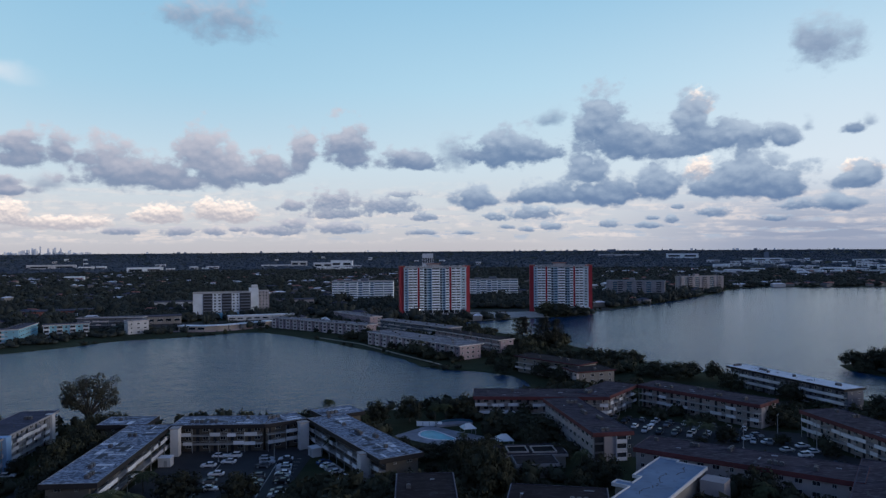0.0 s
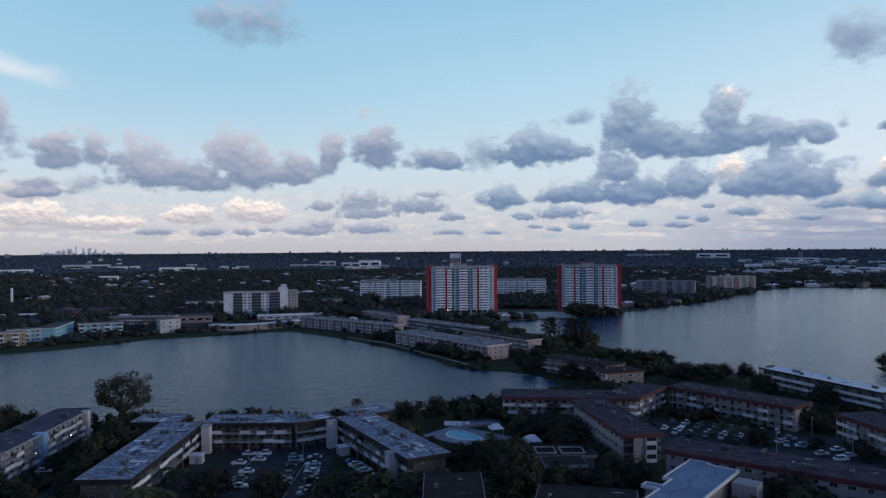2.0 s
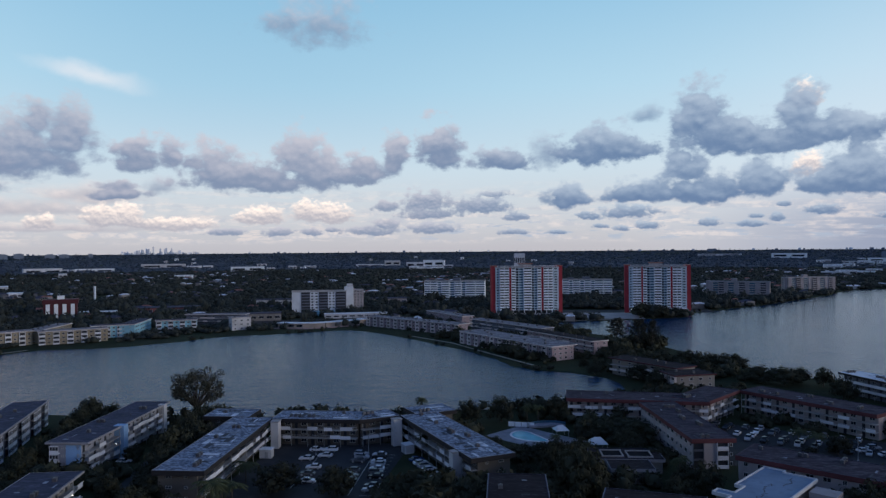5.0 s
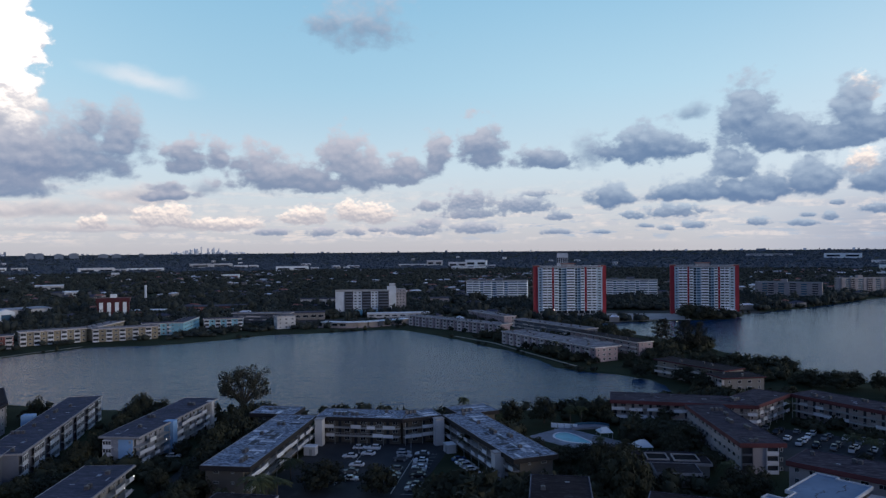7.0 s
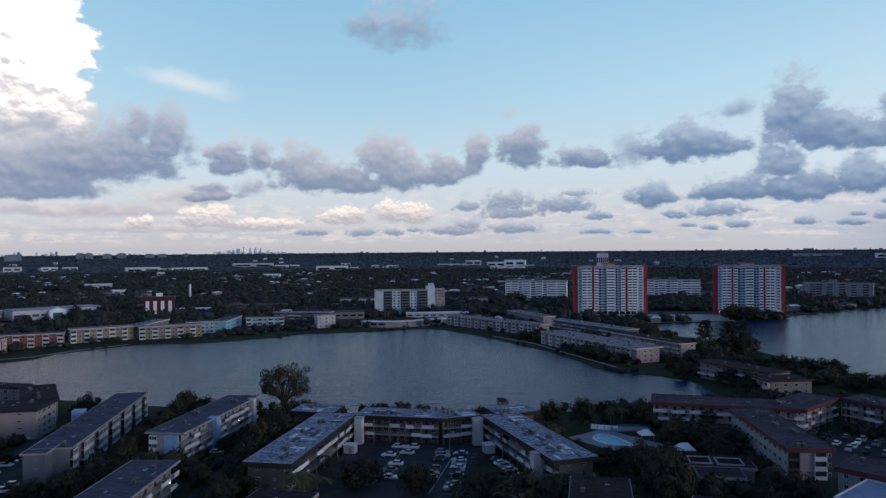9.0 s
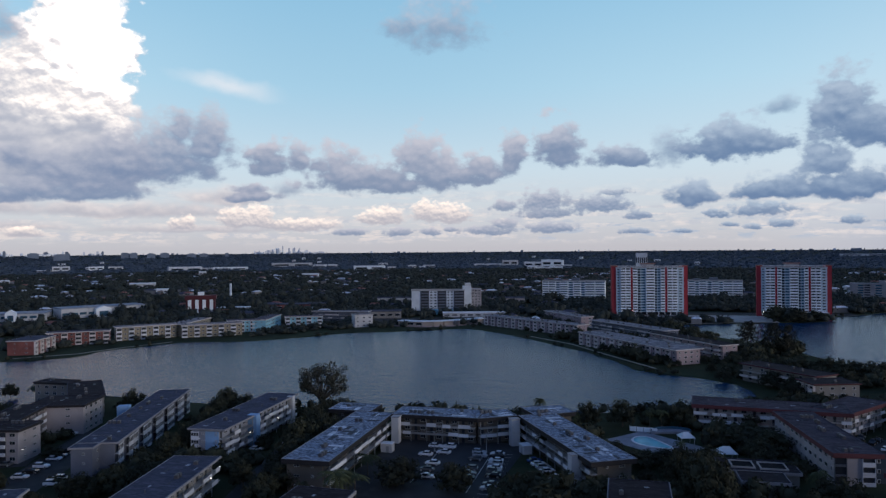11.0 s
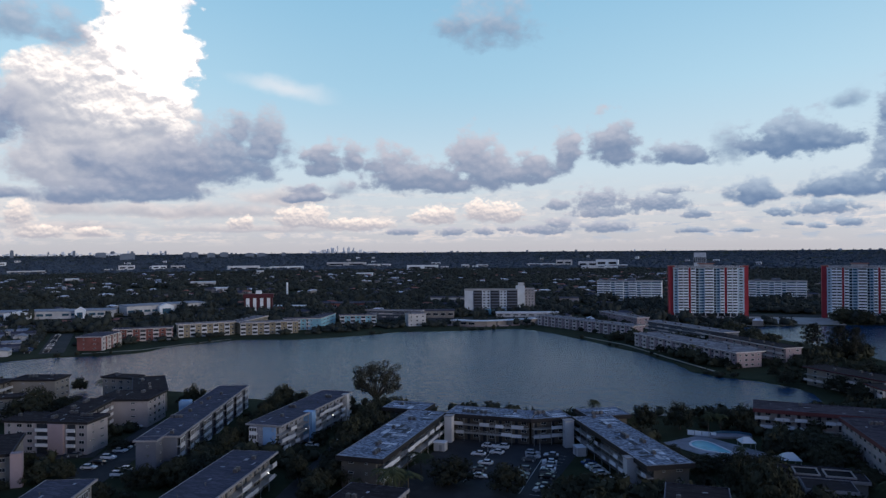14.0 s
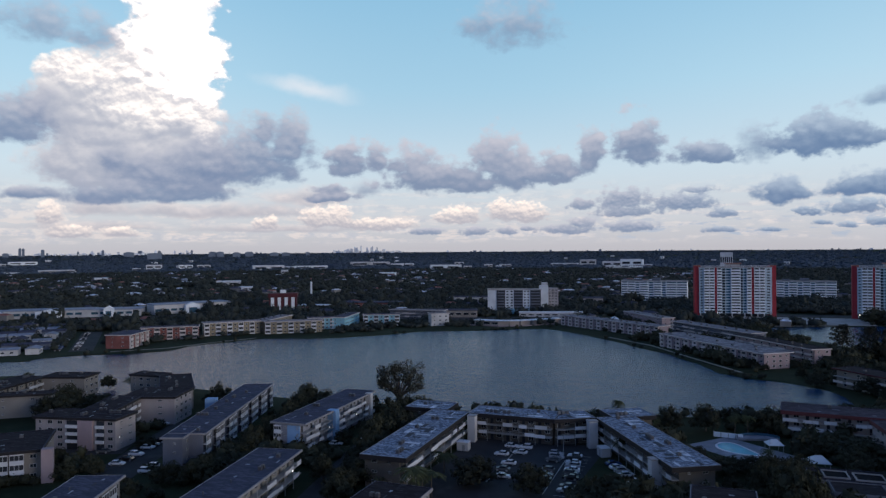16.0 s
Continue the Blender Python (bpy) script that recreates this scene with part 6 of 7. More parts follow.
for row in TREES_COURT + TREES_EAST + TREES_LOT + TREES_INLET + TREES_FRONT + TREES_LAWN + TREES_SHORE + TREES_WEST + TREES_LANE + TREES_FAR_WEST:
    plant(*row)


# ---- cars ----
def car_meshes(kind):
    """Body with bonnet, cabin and boot, dark glasshouse, and a wheel; about 4.6 m long along x."""
    tall = 0.25 if kind == "suv" else 0.0
    prof = [(-2.3, 0.35), (-2.3, 0.85 + tall), (-1.9, 0.98 + tall), (-0.9, 1.0 + tall * 0.9), (0.9, 0.98 + tall * 0.7), (2.0, 0.85 + tall * 0.5), (2.28, 0.7), (2.28, 0.35)]
    verts, n = [], len(prof)
    for y in (-0.9, 0.9):
        verts += [(x, y, z) for x, z in prof]
    faces = [tuple(range(n)), tuple(range(n, 2 * n))[::-1]] + [(i, i + n, (i + 1) % n + n, (i + 1) % n) for i in range(n)]
    body = raw("body", verts, faces, ASPHALT)
    back = -2.1 if kind == "suv" else -1.75
    low, high = 0.95 + tall * 0.8, 1.45 + tall
    ring_a = [(back, -0.84), (0.95, -0.84), (0.95, 0.84), (back, 0.84)]
    ring_b = [(back + 0.45, -0.66), (0.25, -0.66), (0.25, 0.66), (back + 0.45, 0.66)]
    glass = raw("cabin_glass", [(x, y, low) for x, y in ring_a] + [(x, y, high) for x, y in ring_b], [(0, 1, 5, 4), (1, 2, 6, 5), (2, 3, 7, 6), (3, 0, 4, 7)], GLASS)
    lid = [(x * 1.0, y * 1.04, high - 0.02) for x, y in ring_b] + [(x, y * 0.96, high + 0.06) for x, y in ring_b]
    roof = raw("roof", lid, [(4, 5, 6, 7), (0, 1, 5, 4), (1, 2, 6, 5), (2, 3, 7, 6), (3, 0, 4, 7)], ASPHALT)
    bm = bmesh.new()
    bmesh.ops.create_cone(bm, cap_ends=True, segments=12, radius1=0.33, radius2=0.33, depth=0.22, matrix=Matrix.Rotation(math.pi / 2, 4, "X"))
    bmesh.ops.create_cone(bm, cap_ends=True, segments=8, radius1=0.2, radius2=0.2, depth=0.24, matrix=Matrix.Rotation(math.pi / 2, 4, "X"))
    for f in list(bm.faces)[14:]:
        f.material_index = 1
    return body, glass, roof, finish(bm, "wheel", RUBBER, ALUMINIUM)


CAR_KINDS = {k: car_meshes(k) for k in ("sedan", "suv")}
CAR_PROTO = {}


def car(x, y, turn, colour=None, kind=None):
    kind = kind or rng.choice(("sedan", "sedan", "suv"))
    c = colour if colour is not None else rng.choice((0, 0, 0, 0, 1, 1, 1, 2, 2, 2, 2, 3, 3, 3, 3, 4))
    if (kind, c) in CAR_PROTO:
        return copy_thing(CAR_PROTO[kind, c], pose(x, y, 0.07, 0, 0, math.degrees(turn)))
    body, glass, roof, wheel = CAR_KINDS[kind]
    say = "car with upright tailgate" if kind == "suv" else "saloon car"
    root = thing("car", x, y, 0.07, "parked " + CAR_NAMES[c] + " " + say + " on asphalt", "car", "parked cars", turn)
    for name, me in (("body", body), ("roof", roof)):
        me = me.copy()
        me.materials.clear()
        me.materials.append(CAR_PAINTS[c])
        part(name, me, root)
    part("cabin_glass", glass, root)
    for sx in (-1.4, 1.42):
        for sy in (-0.82, 0.82):
            part("wheel", wheel, root, sx, sy, 0.33)
    CAR_PROTO[kind, c] = root
    return root


CARS_COURT = [(-71.2, 225.9), (-66.6, 226.0), (-66.6, 219.8), (-71.6, 216.2), (-66.6, 207.8), (-66.5, 201.4), (-64.1, 195.0), (-56.4, 192.5), (-55.4, 222.3), (-54.9, 215.6),
              (-54.4, 219.0), (-49.5, 222.4), (-49.0, 218.8), (-48.4, 215.2), (-47.8, 211.6), (-47.2, 208.0), (-46.6, 204.4), (-46.0, 200.8), (-54.0, 205.0), (-53.4, 201.0), (-45.2, 193.0), (-44.9, 189.5), (-52.8, 197.0)]
for i, (x, y) in enumerate(CARS_COURT):
    car(x, y, rng.choice((0.05, 3.2)) + rng.uniform(-.04, .04), 0 if i in (0, 4, 13, 15) else None)
for i, (x, y) in enumerate([(-36.9, 218.4), (-35.2, 215.2), (-33.3, 212.2), (-31.6, 209.2), (-34.6, 193.4), (-30.4, 196.4), (-28.5, 204.0)]):
    car(x, y, -1.0 + math.pi / 2, 0 if i % 2 else None)
for i, (x, y) in enumerate([(-205.1, 205.2), (-203.4, 207.7), (-193.6, 171.2), (-203.9, 159.1), (-199.6, 161.1), (-207.5, 157.0), (-178.4, 163.0), (-179.5, 167.9), (-180.7, 172.7), (-183.5, 180.3),
                            (-184.9, 183.7), (-186.1, 187.9), (-166.2, 164.6), (-164.2, 160.6), (-169.5, 151.0)]):
    car(x, y, rng.choice((0.35, 0.35 + math.pi)), 0 if i % 3 == 0 else None)
for i, (x, y) in enumerate([(-127.2, 207.0), (-126.2, 200.5), (-124.5, 191.0), (-120.0, 216.0)]):
    car(x, y, 0.2, 0 if i < 2 else None)
for i in range(40):
    k, s = divmod(i, 10)
    if rng.random() < 0.85:
        car(66.0 + s * 4.6 + k * 1.8, 273.0 - s * 2.1 - (0, 6.4, 13.8, 20.4)[k] + 1.0, (1.12, 1.12 + math.pi)[k % 2] + rng.uniform(-.05, .05))
for i, (x, y) in enumerate([(103.5, 242.3), (107.9, 245.8), (117.2, 233.1), (110.1, 228.6), (117.4, 226.3), (113.0, 222.6), (108.2, 238.0), (118.8, 214.0), (115.5, 209.0), (112.0, 205.0)]):
    car(x, y, 0.25, 0 if i % 2 == 0 else None)
car(52.8, 226.9, 0.1, 0)
for i in range(26):
    car(-412 - (i % 13) * 6.0 - (i // 13) * 8.0, 343 + (i % 13) * 5.9 - (i // 13) * 7.4, 2.35 + math.pi / 2, None)
for i in range(14):
    car(-620 + (i % 14) * 8, 440 + (i % 14) * 8 + (i // 14) * 10 + rng.uniform(-1, 1), 0.7, None)

# parking lines
for i in range(14):
    strip("parking_line", -49.0 + 0.5 * i * 0.3, 224.2 - 3.6 * i * 0.96, -45.0 + 0.5 * i * 0.3, 224.4 - 3.6 * i * 0.96, 0.14, LINE_PAINT, 0.045, "faded white parking line", category="road marking")
strip("parking_line", -51.9, 226, -50.2, 186, 0.2, LINE_PAINT, 0.05, "pale kerb strip between parking rows", category="road marking")
strip("parking_line", -69.2, 228, -67.6, 190, 0.2, LINE_PAINT, 0.05, "pale kerb strip between parking rows", category="road marking")


def street_lamp(x, y, h, turn):
    root = thing("street_lamp", x, y, 0, "grey parking-lot lamp post with a short arm", "lamp post", "lamp posts", turn)
    bm = bmesh.new()
    tube(bm, [Vector((0, 0, 0)), Vector((0, 0, h))], [0.14, 0.08], 8)
    part("pole", finish(bm, "pole", POST), root)
    part("base", box_mesh(0.5, 0.5, 0.4, CONCRETE), root)
    part("arm", box_mesh(1.4, 0.1, 0.1, POST), root, 0.6, 0, h - 0.1)
    part("lamp_head", box_mesh(0.7, 0.32, 0.16, POST), root, 1.4, 0, h - 0.16)


for x, y, h, turn in ((-53.6, 224.5, 6.5, 0.4), (-70.2, 221.5, 6.0, 2.0), (97.5, 232.2, 8.0, 0.5), (112.6, 240.6, 9.0, 1.0), (120.5, 230.5, 9.5, 2.8)):
    street_lamp(x, y, h, turn)
for x, y, z in ((-129.0, 206.0, 6.2), (-130.0, 226.0, 6.2), (-113.9, 163.0, 5.6), (-109.3, 142.0, 5.4), (-190.5, 175.0, 4.4), (-117.0, 171.5, 6.0)):
    root = thing("wall_lamp", x, y, z, "small glowing wall lamp on a gallery", "lamp", "gallery lamps")
    part("shade", box_mesh(0.3, 0.3, 0.1, DARK_UNIT), root, 0, 0, 0.18)
    part("bulb", box_mesh(0.18, 0.18, 0.18, LAMP_GLOW), root)

# paths along the shore
for x0, y0, x1, y1 in ((-1.7, 404.6, -30.6, 449.9), (-30.6, 449.9, -57.4, 494.1), (-57.4, 494.1, -92, 530), (-384, 346, -360, 372), (-360, 372, -352, 405), (-352, 405, -338, 438)):
    strip("pavement", x0, y0, x1, y1, 1.8, PATH, 0.04, "pale lakeside footpath across the lawn", category="path")
strip("pavement", -44, 694, 98, 706, 62, QUAY, 0.06, "pale bare point of land by the tower", category="pavement")
strip("wall_quay", 22, 642, 98, 674, 1.6, QUAY, 0.6, "grey concrete quay edge at the water", category="quay")

# ---- far woods, houses, skyline ----


def clumps(name, x, y, width, height, lobes, leaves, seed, mat, label):
    """Many small uneven crowns joined into one object."""
    g = np.random.default_rng(seed)
    t = (1 + 5 ** 0.5) / 2
    ico = np.array([(-1, t, 0), (1, t, 0), (-1, -t, 0), (1, -t, 0), (0, -1, t), (0, 1, t), (0, -1, -t), (0, 1, -t), (t, 0, -1), (t, 0, 1), (-t, 0, -1), (-t, 0, 1)]) / math.hypot(1, t)
    tri = np.array([(0, 11, 5), (0, 5, 1), (0, 1, 7), (0, 7, 10), (0, 10, 11), (1, 5, 9), (5, 11, 4), (11, 10, 2), (10, 7, 6), (7, 1, 8), (3, 9, 4), (3, 4, 2), (3, 2, 6), (3, 6, 8), (3, 8, 9), (4, 9, 5), (2, 4, 11), (6, 2, 10), (8, 6, 7), (9, 8, 1)])
    n = len(x)
    z = land_z(x, y)
    vs, fs, count = [], [], 0
    for k in range(lobes):
        off = g.uniform(-0.45, 0.45, (n, 2)) * width[:, None] * (k > 0)
        size = width * g.uniform(0.32, 0.52, n) * (0.8 if k else 1)
        v = ico[None] * (1 + g.uniform(-0.3, 0.3, (n, 12, 1)))
        turn = g.uniform(0, math.tau, n)
        c, s = np.cos(turn)[:, None], np.sin(turn)[:, None]
        vx, vy = v[:, :, 0] * c - v[:, :, 1] * s, v[:, :, 0] * s + v[:, :, 1] * c
        hh = height * g.uniform(0.7, 1.1, n)
        p = np.stack([x[:, None] + off[:, :1] + vx * size[:, None], y[:, None] + off[:, 1:] + vy * size[:, None], z[:, None] + hh[:, None] * (0.5 + 0.5 * v[:, :, 2])], 2)
        vs.append(p.reshape(-1, 3))
        fs.append((tri[None] + (np.arange(n) * 12)[:, None, None]).reshape(-1, 3) + count)
        count += n * 12
    for k in range(leaves):
        d = g.normal(0, 1, (n, 3))
        d /= np.linalg.norm(d, axis=1)[:, None]
        d[:, 2] = np.abs(d[:, 2])
        p = np.stack([x + d[:, 0] * width * 0.52, y + d[:, 1] * width * 0.52, z + height * (0.45 + 0.6 * d[:, 2])], 1)
        q = p[:, None] + g.normal(0, 1, (n, 3, 3)) * (width * 0.11)[:, None, None]
        vs.append(q.reshape(-1, 3))
        fs.append(np.arange(n * 3).reshape(-1, 3) + count)
        count += n * 3
    v, f = np.concatenate(vs), np.concatenate(fs)
    me = bpy.data.meshes.new(name)
    me.vertices.add(len(v))
    me.vertices.foreach_set("co", v.ravel())
    me.loops.add(f.size)
    me.loops.foreach_set("vertex_index", f.ravel().astype(np.int32))
    me.polygons.add(len(f))
    me.polygons.foreach_set("loop_start", np.arange(0, f.size, 3, dtype=np.int32))
    me.update(calc_edges=True)
    me.materials.append(mat)
    return tagged(new(name, me), label, "trees", kind="stuff")


bpy.context.view_layer.update()
BOXES = []
for ob in scene.objects:
    short = ob.name.split(".")[0]
    if ob.type == "MESH" and short in ("wall", "core", "side_wing", "road", "pavement", "entrance_canopy", "stair_tower"):
        m, k = ob.matrix_world, ob.bound_box
        BOXES.append((m.translation.x, m.translation.y, math.atan2(m[1][0], m[0][0]), (k[6][0] - k[0][0]) / 2, (k[6][1] - k[0][1]) / 2, (k[0][0] + k[6][0]) / 2, (k[0][1] + k[6][1]) / 2))


def free(x, y, gap):
    """Which points are on open land."""
    ok = ~(inside(BANKS[0], x, y) | inside(BANKS[1], x, y))
    for bx, by, a, hx, hy, ox, oy in BOXES:
        dx, dy = x - bx, y - by
        u, v = dx * math.cos(a) + dy * math.sin(a) - ox, dy * math.cos(a) - dx * math.sin(a) - oy
        ok &= ~((np.abs(u) < hx + gap) & (np.abs(v) < hy + gap))
    return ok


def scatter(r0, r1, spacing, seed, gap, az0=-72, az1=52):
    g = np.random.default_rng(seed)
    area = radians(az1 - az0) / 2 * (r1 ** 2 - r0 ** 2)
    n = int(area / spacing ** 2)
    r, a = np.sqrt(g.uniform(r0 ** 2, r1 ** 2, n)), np.radians(g.uniform(az0, az1, n))
    x, y = r * np.sin(a), r * np.cos(a)
    ok = free(x, y, gap)
    return x[ok], y[ok], g


def near_land(x, y):
    """The near shore, the peninsula and the court side, where trees are planted one by one."""
    return (np.hypot(x, y) < 330) | ((x > -150) & (x < 110) & (y < 610))


HOUSES = []
hx, hy, g = scatter(700, 1900, 62, 5, 12)
keep = g.uniform(0, 1, len(hx)) < 0.75
HOUSES = [(a, b, t) for a, b, t in zip(hx[keep], hy[keep], g.uniform(-0.2, 0.2, keep.sum()))][:130]
walls, roofs = [], []
for k in range(3):
    w, d, h = ((16, 10, 4.6), (20, 11, 4.8), (13, 9, 4.6))[k]
    walls.append(box_mesh(w, d, h, (CREAM_WALL, WHITE, PALE_PINK)[k]))
    v = [(-w / 2 - .5, -d / 2 - .5, 0), (w / 2 + .5, -d / 2 - .5, 0), (w / 2 + .5, d / 2 + .5, 0), (-w / 2 - .5, d / 2 + .5, 0), (-w * 0.25, 0, 1.8), (w * 0.25, 0, 1.8)]
    roofs.append(raw("roof", v, [(0, 1, 5, 4), (1, 2, 5), (2, 3, 4, 5), (3, 0, 4), (3, 2, 1, 0)], (ROOF_GREY, ROOF_WHITE, ROOF_TILE)[k]))
for i, (x, y, t) in enumerate(HOUSES):
    k = (i * 7 // 3) % 3
    root = thing("house", x, y, 0, ("small cream house with grey hipped roof among trees", "small white house with white hipped roof among trees", "small pink house with red hipped roof among trees")[k], "house", "suburban houses", t)
    part("wall", walls[k], root)
    part("roof", roofs[k], root, 0, 0, 4.6)

# the many small houses in between
fx, fy, g = scatter(640, 2150, 38, 17, 10)
keep = g.uniform(0, 1, len(fx)) < np.clip(0.34 + 1.6 * np.array([noise.noise((a * 0.004, b * 0.004, 6.0)) for a, b in zip(fx, fy)]), 0.04, 0.9)
fx, fy = fx[keep], fy[keep]
verts, faces, tone = [], [], []
for x, y in zip(fx, fy):
    a, w, d, h, b = g.uniform(-0.3, 0.3) + (1.57 if g.uniform() < 0.3 else 0), g.uniform(4, 9), g.uniform(3, 5), g.uniform(3.6, 5.2), len(verts)
    k = (0, 1, 1, 1, 2, 3, 1)[int(g.integers(0, 7))]
    for u, v, z in ((-w, -d, 0), (w, -d, 0), (w, d, 0), (-w, d, 0), (-w, -d, h), (w, -d, h), (w, d, h), (-w, d, h), (-w * 0.5, 0, h + 1.6), (w * 0.5, 0, h + 1.6)):
        verts.append((x + u * math.cos(a) - v * math.sin(a), y + u * math.sin(a) + v * math.cos(a), z))
    for f, m in (((0, 1, 5, 4), 0), ((1, 2, 6, 5), 0), ((2, 3, 7, 6), 0), ((3, 0, 4, 7), 0), ((4, 5, 9, 8), 1), ((6, 7, 8, 9), 1), ((5, 6, 9), 1), ((7, 4, 8), 1)):
        faces.append(tuple(b + i for i in f))
        tone.append(k if m else 4)
me = raw("suburban_houses", verts, faces, ROOF_WHITE, ROOF_GREY, PATCHES[0], ROOF_TILE, CREAM_WALL)
me.polygons.foreach_set("material_index", tone)
tagged(new("suburban_houses", me), "many small pale-roofed houses scattered among dark trees", "houses", kind="stuff")
hx, hy = np.concatenate([[h[0] for h in HOUSES], fx]), np.concatenate([[h[1] for h in HOUSES], fy])

# pale commercial buildings further out: place, width and height
HALLS_WEST = [(-2946, 2184, 113, 14.5), (-1994, 1597, 108, 9.2), (-2012, 2013, 55, 15.8), (-1937, 2094, 50, 13.6), (-1915, 2167, 49, 11.5), (-1452, 1948, 101, 16.3), (-1938, 1402, 37, 7.7), (-886, 1069, 43, 8.4),
              (-734, 930, 20, 7), (-1381, 2095, 112, 11.9), (-1400, 2551, 157, 16.2), (-1228, 2494, 92, 11.0), (-888, 2124, 99, 14.6), (-820, 2535, 43, 8.4), (-637, 2717, 107, 8.8)]
HALLS_EAST = [(-566, 2805, 62, 20.4), (-433, 2570, 66, 18.6), (-376, 2657, 78, 23.4), (-330, 2116, 49, 8.5), (978, 3969, 220, 9.7), (1189, 3543, 152, 23.7), (-429, 2979, 81, 19.1), (-312, 2470, 57, 9.9), (1350, 2970, 113, 15.5)]
for i in range(64):
    a, r = radians(rng.uniform(20.5, 34.0)), rng.uniform(1750, 3600)
    HALLS_EAST.append((r * math.sin(a), r * math.cos(a), rng.choice((24, 34, 50, 80)), rng.choice((7, 8, 10))))
for i in range(34):
    a, r = radians(rng.uniform(-60.0, 4.0)), rng.uniform(1700, 4200)
    HALLS_WEST.append((r * math.sin(a), r * math.cos(a), rng.choice((18, 26, 40)), rng.choice((7, 8, 10))))
HALLS = HALLS_WEST + HALLS_EAST
for i, (x, y, w, h) in enumerate(HALLS):
    low_block("warehouse", "long low white commercial building beyond the woods" if i % 2 else "pale flat-roofed commercial building beyond the woods", x, y, -math.atan2(x, y) + rng.uniform(-0.12, 0.12), w, (24, 34)[i % 2], h, (TOWER_WHITE, WHITE, PANEL)[i % 3], ROOF_WHITE, 2, "commercial building", "far commercial buildings")
px_, py_ = np.array([h[0] for h in HALLS]), np.array([h[1] for h in HALLS])


def off_houses(x, y, gap, xs, ys):
    ok = np.ones(len(x), bool)
    for a, b in zip(xs, ys):
        d = np.hypot(a, b)
        toward = ((a - x) * a + (b - y) * b) / d
        ok &= ~((np.hypot(x - a, y - b) < gap) | ((np.abs(x * b - y * a) / d < gap * 0.6) & (toward > 0) & (toward < gap * 1.6)))
    return ok


x, y, g = scatter(430, 1000, 8.0, 11, 4.0)
lawn = widened(SHORES[0], 30.0)
ok = ~near_land(x, y) & ~inside(lawn, x, y) & (np.array([noise.noise((a * 0.012, b * 0.012, 3.0)) for a, b in zip(x, y)]) > -0.33) & off_houses(x, y, 10, hx, hy)
x, y = x[ok], y[ok]
low = np.where(np.hypot(x, y) < 640, 0.62, 1.0)
clumps("woods", x, y, g.uniform(6, 12, len(x)) * low, (g.uniform(3.5, 8, len(x)) + 5 * (g.uniform(0, 1, len(x)) > 0.93)) * low, 3, 22, 21, LEAF_FAR, "dark suburban trees behind the lake shore")
x, y, g = scatter(1000, 2200, 11.0, 12, 6.0)
ok = (np.array([noise.noise((a * 0.006, b * 0.009, 8.0)) for a, b in zip(x, y)]) > -0.36) & off_houses(x, y, 12, hx, hy) & off_houses(x, y, 44, px_, py_)
x, y = x[ok], y[ok]
clumps("woods", x, y, g.uniform(8, 15, len(x)), g.uniform(3.5, 8.5, len(x)) + 4 * (g.uniform(0, 1, len(x)) > 0.94), 1, 8, 22, LEAF_FAR, "dark woods and gardens reaching into the distance")
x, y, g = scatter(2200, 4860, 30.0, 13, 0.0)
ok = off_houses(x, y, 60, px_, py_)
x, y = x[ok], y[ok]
clumps("woods", x, y, g.uniform(24, 44, len(x)), g.uniform(5, 11, len(x)) * np.interp(np.hypot(x, y), (2200, 4880), (0.9, 0.3)), 1, 2, 23, LEAF_HAZE, "far dark woods at the horizon, blue haze in their leaf colour")
# shrubs and small trees on the near shore
x, y, g = scatter(130, 620, 6.0, 14, 1.6)
patchy = np.array([noise.noise((a * 0.03, b * 0.03, 5.0)) for a, b in zip(x, y)])
ok = near_land(x, y) & (patchy > -0.12) & ~((x > -12) & (x < 16) & (y > 226) & (y < 272)) & ~(inside(widened(SHORES[0], 16.0), x, y) & (y > 330))
x, y, patchy = x[ok], y[ok], patchy[ok]
grown = np.clip(0.7 + patchy * 1.6, 0.5, 1.5)
clumps("shrubs", x, y, g.uniform(3, 7, len(x)) * grown, g.uniform(2, 5.5, len(x)) * grown, 3, 60, 24, LEAF, "dark shrubs and hedges between the blocks")
# bank bushes
bank = [p for b in BANKS for p in b if p.y > 250 and math.hypot(p.x, p.y) < 1200]
pick = [p for p in bank if noise.noise((p.x * 0.03, p.y * 0.03, 2.0)) > 0.12]
x, y = np.array([p.x for p in pick]), np.array([p.y for p in pick])
g = np.random.default_rng(31)
clumps("shrubs", x, y, g.uniform(2, 6, len(x)), g.uniform(1.2, 3.5, len(x)), 2, 20, 25, LEAF, "low bushes along the water edge")

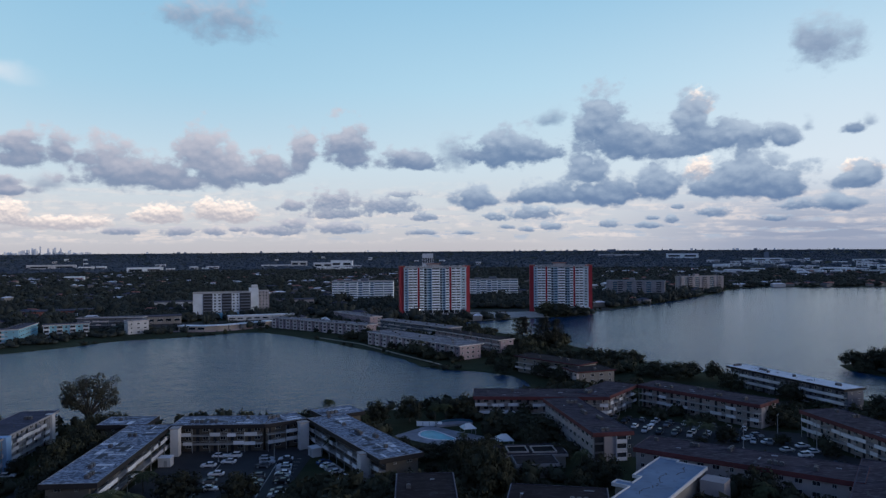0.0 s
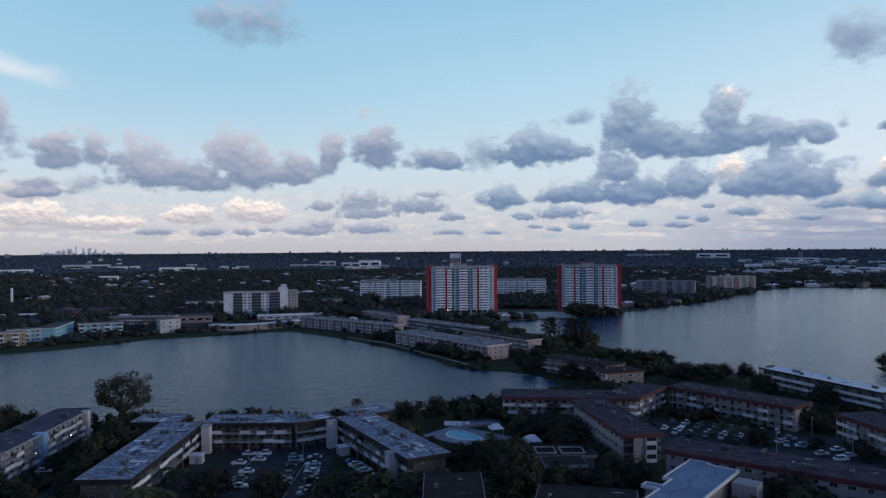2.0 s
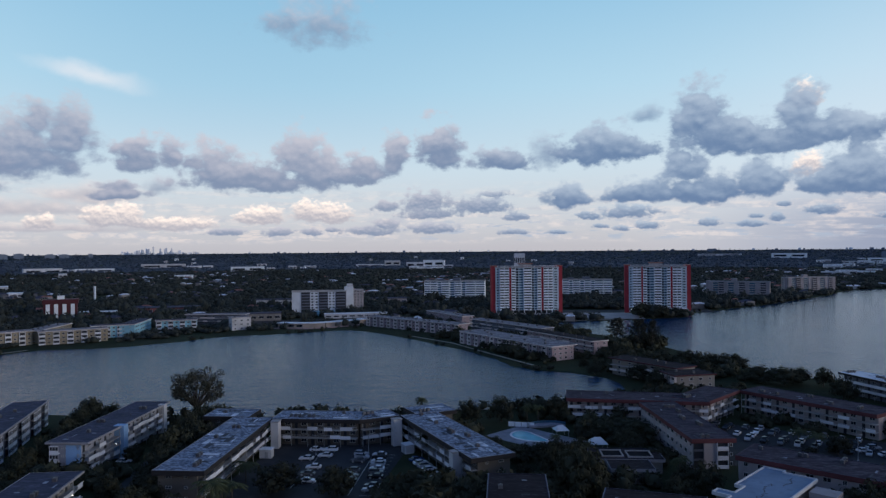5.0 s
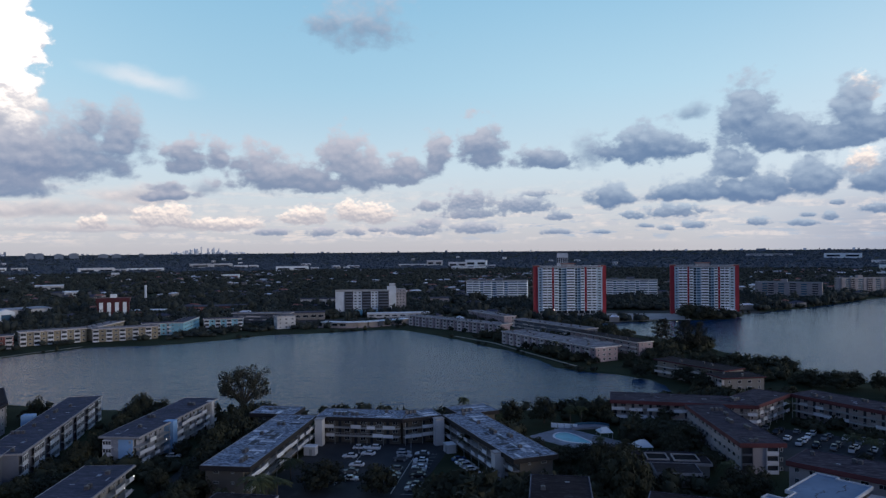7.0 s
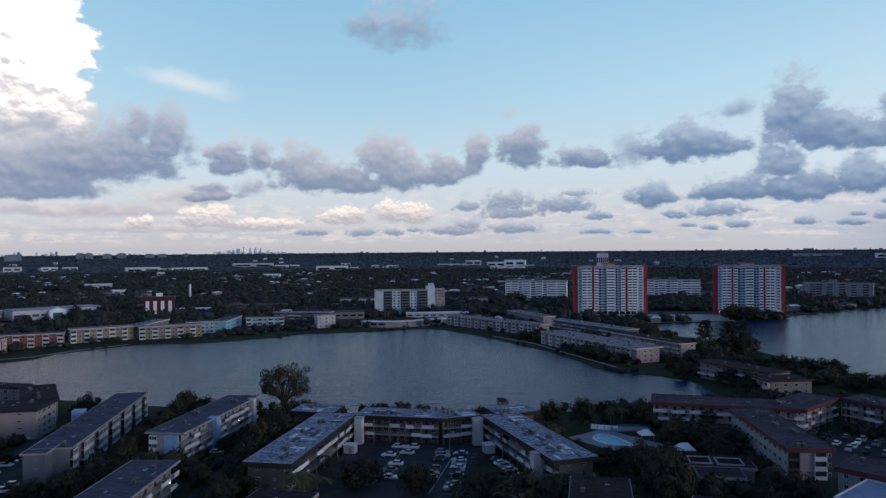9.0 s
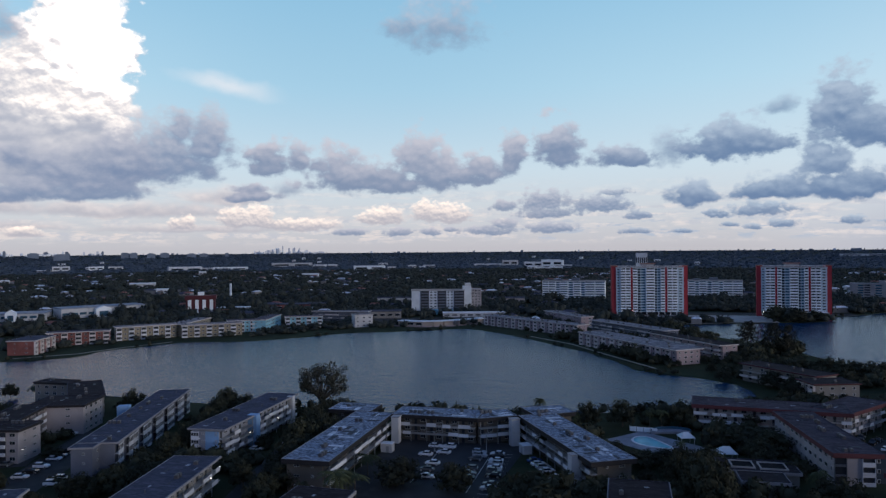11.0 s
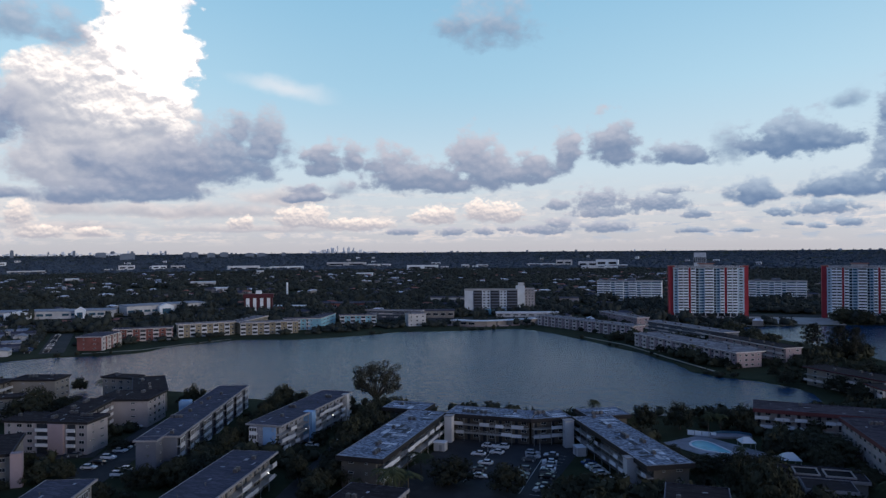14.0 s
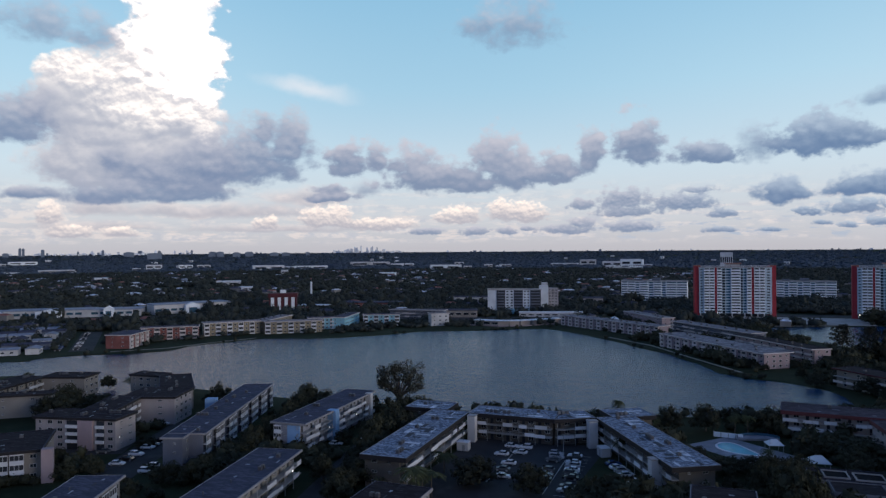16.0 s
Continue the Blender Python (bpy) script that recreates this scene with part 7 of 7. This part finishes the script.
SKYLINE = [(-3774, 2781, 14, 48), (-3760, 2791, 14, 48), (-3680, 2851, 18, 40), (-3294, 3104, 56, 28), (-2949, 2954, 74, 33), (-2876, 3327, 41, 31), (-2835, 3347, 40, 31), (-2749, 3386, 44, 27),
           (-2731, 3480, 48, 28), (-2641, 3605, 52, 21), (-2576, 3632, 48, 21), (-2497, 3749, 24, 21), (-3472, 3080, 14, 36), (-3773, 2695, 32, 22), (1093, 4621, 55, 15), (1507, 3321, 20, 31)]
for i in range(170):
    a = -31.6 + 5.4 * (i * 0.618 % 1) if i < 46 else rng.uniform(-60, -42) if i < 125 else rng.uniform(-42, 32)
    r = 4830 + 30 * rng.random()
    cluster = 0.25 + 0.75 * math.exp(-((a + 29.1) / 1.1) ** 2)
    w = rng.uniform(6, 12) if i < 46 else rng.uniform(6, 20)
    h = 9 + 50 * cluster * rng.random() ** 1.4 if i < 46 else (10 + 16 * rng.random() ** 2 if i < 125 else 8 + 6 * rng.random())
    SKYLINE.append((r * math.sin(radians(a)), r * math.cos(radians(a)), w, h))
# from here a low strip of city, its sunlight only a white wall colour
SUNLIT = len(SKYLINE)
for i in range(46):
    a, r = radians(rng.uniform(-51.6, -45.3)), 4800 + 40 * rng.random()
    SKYLINE.append((r * math.sin(a), r * math.cos(a), rng.uniform(8, 22), rng.uniform(5, 13)))
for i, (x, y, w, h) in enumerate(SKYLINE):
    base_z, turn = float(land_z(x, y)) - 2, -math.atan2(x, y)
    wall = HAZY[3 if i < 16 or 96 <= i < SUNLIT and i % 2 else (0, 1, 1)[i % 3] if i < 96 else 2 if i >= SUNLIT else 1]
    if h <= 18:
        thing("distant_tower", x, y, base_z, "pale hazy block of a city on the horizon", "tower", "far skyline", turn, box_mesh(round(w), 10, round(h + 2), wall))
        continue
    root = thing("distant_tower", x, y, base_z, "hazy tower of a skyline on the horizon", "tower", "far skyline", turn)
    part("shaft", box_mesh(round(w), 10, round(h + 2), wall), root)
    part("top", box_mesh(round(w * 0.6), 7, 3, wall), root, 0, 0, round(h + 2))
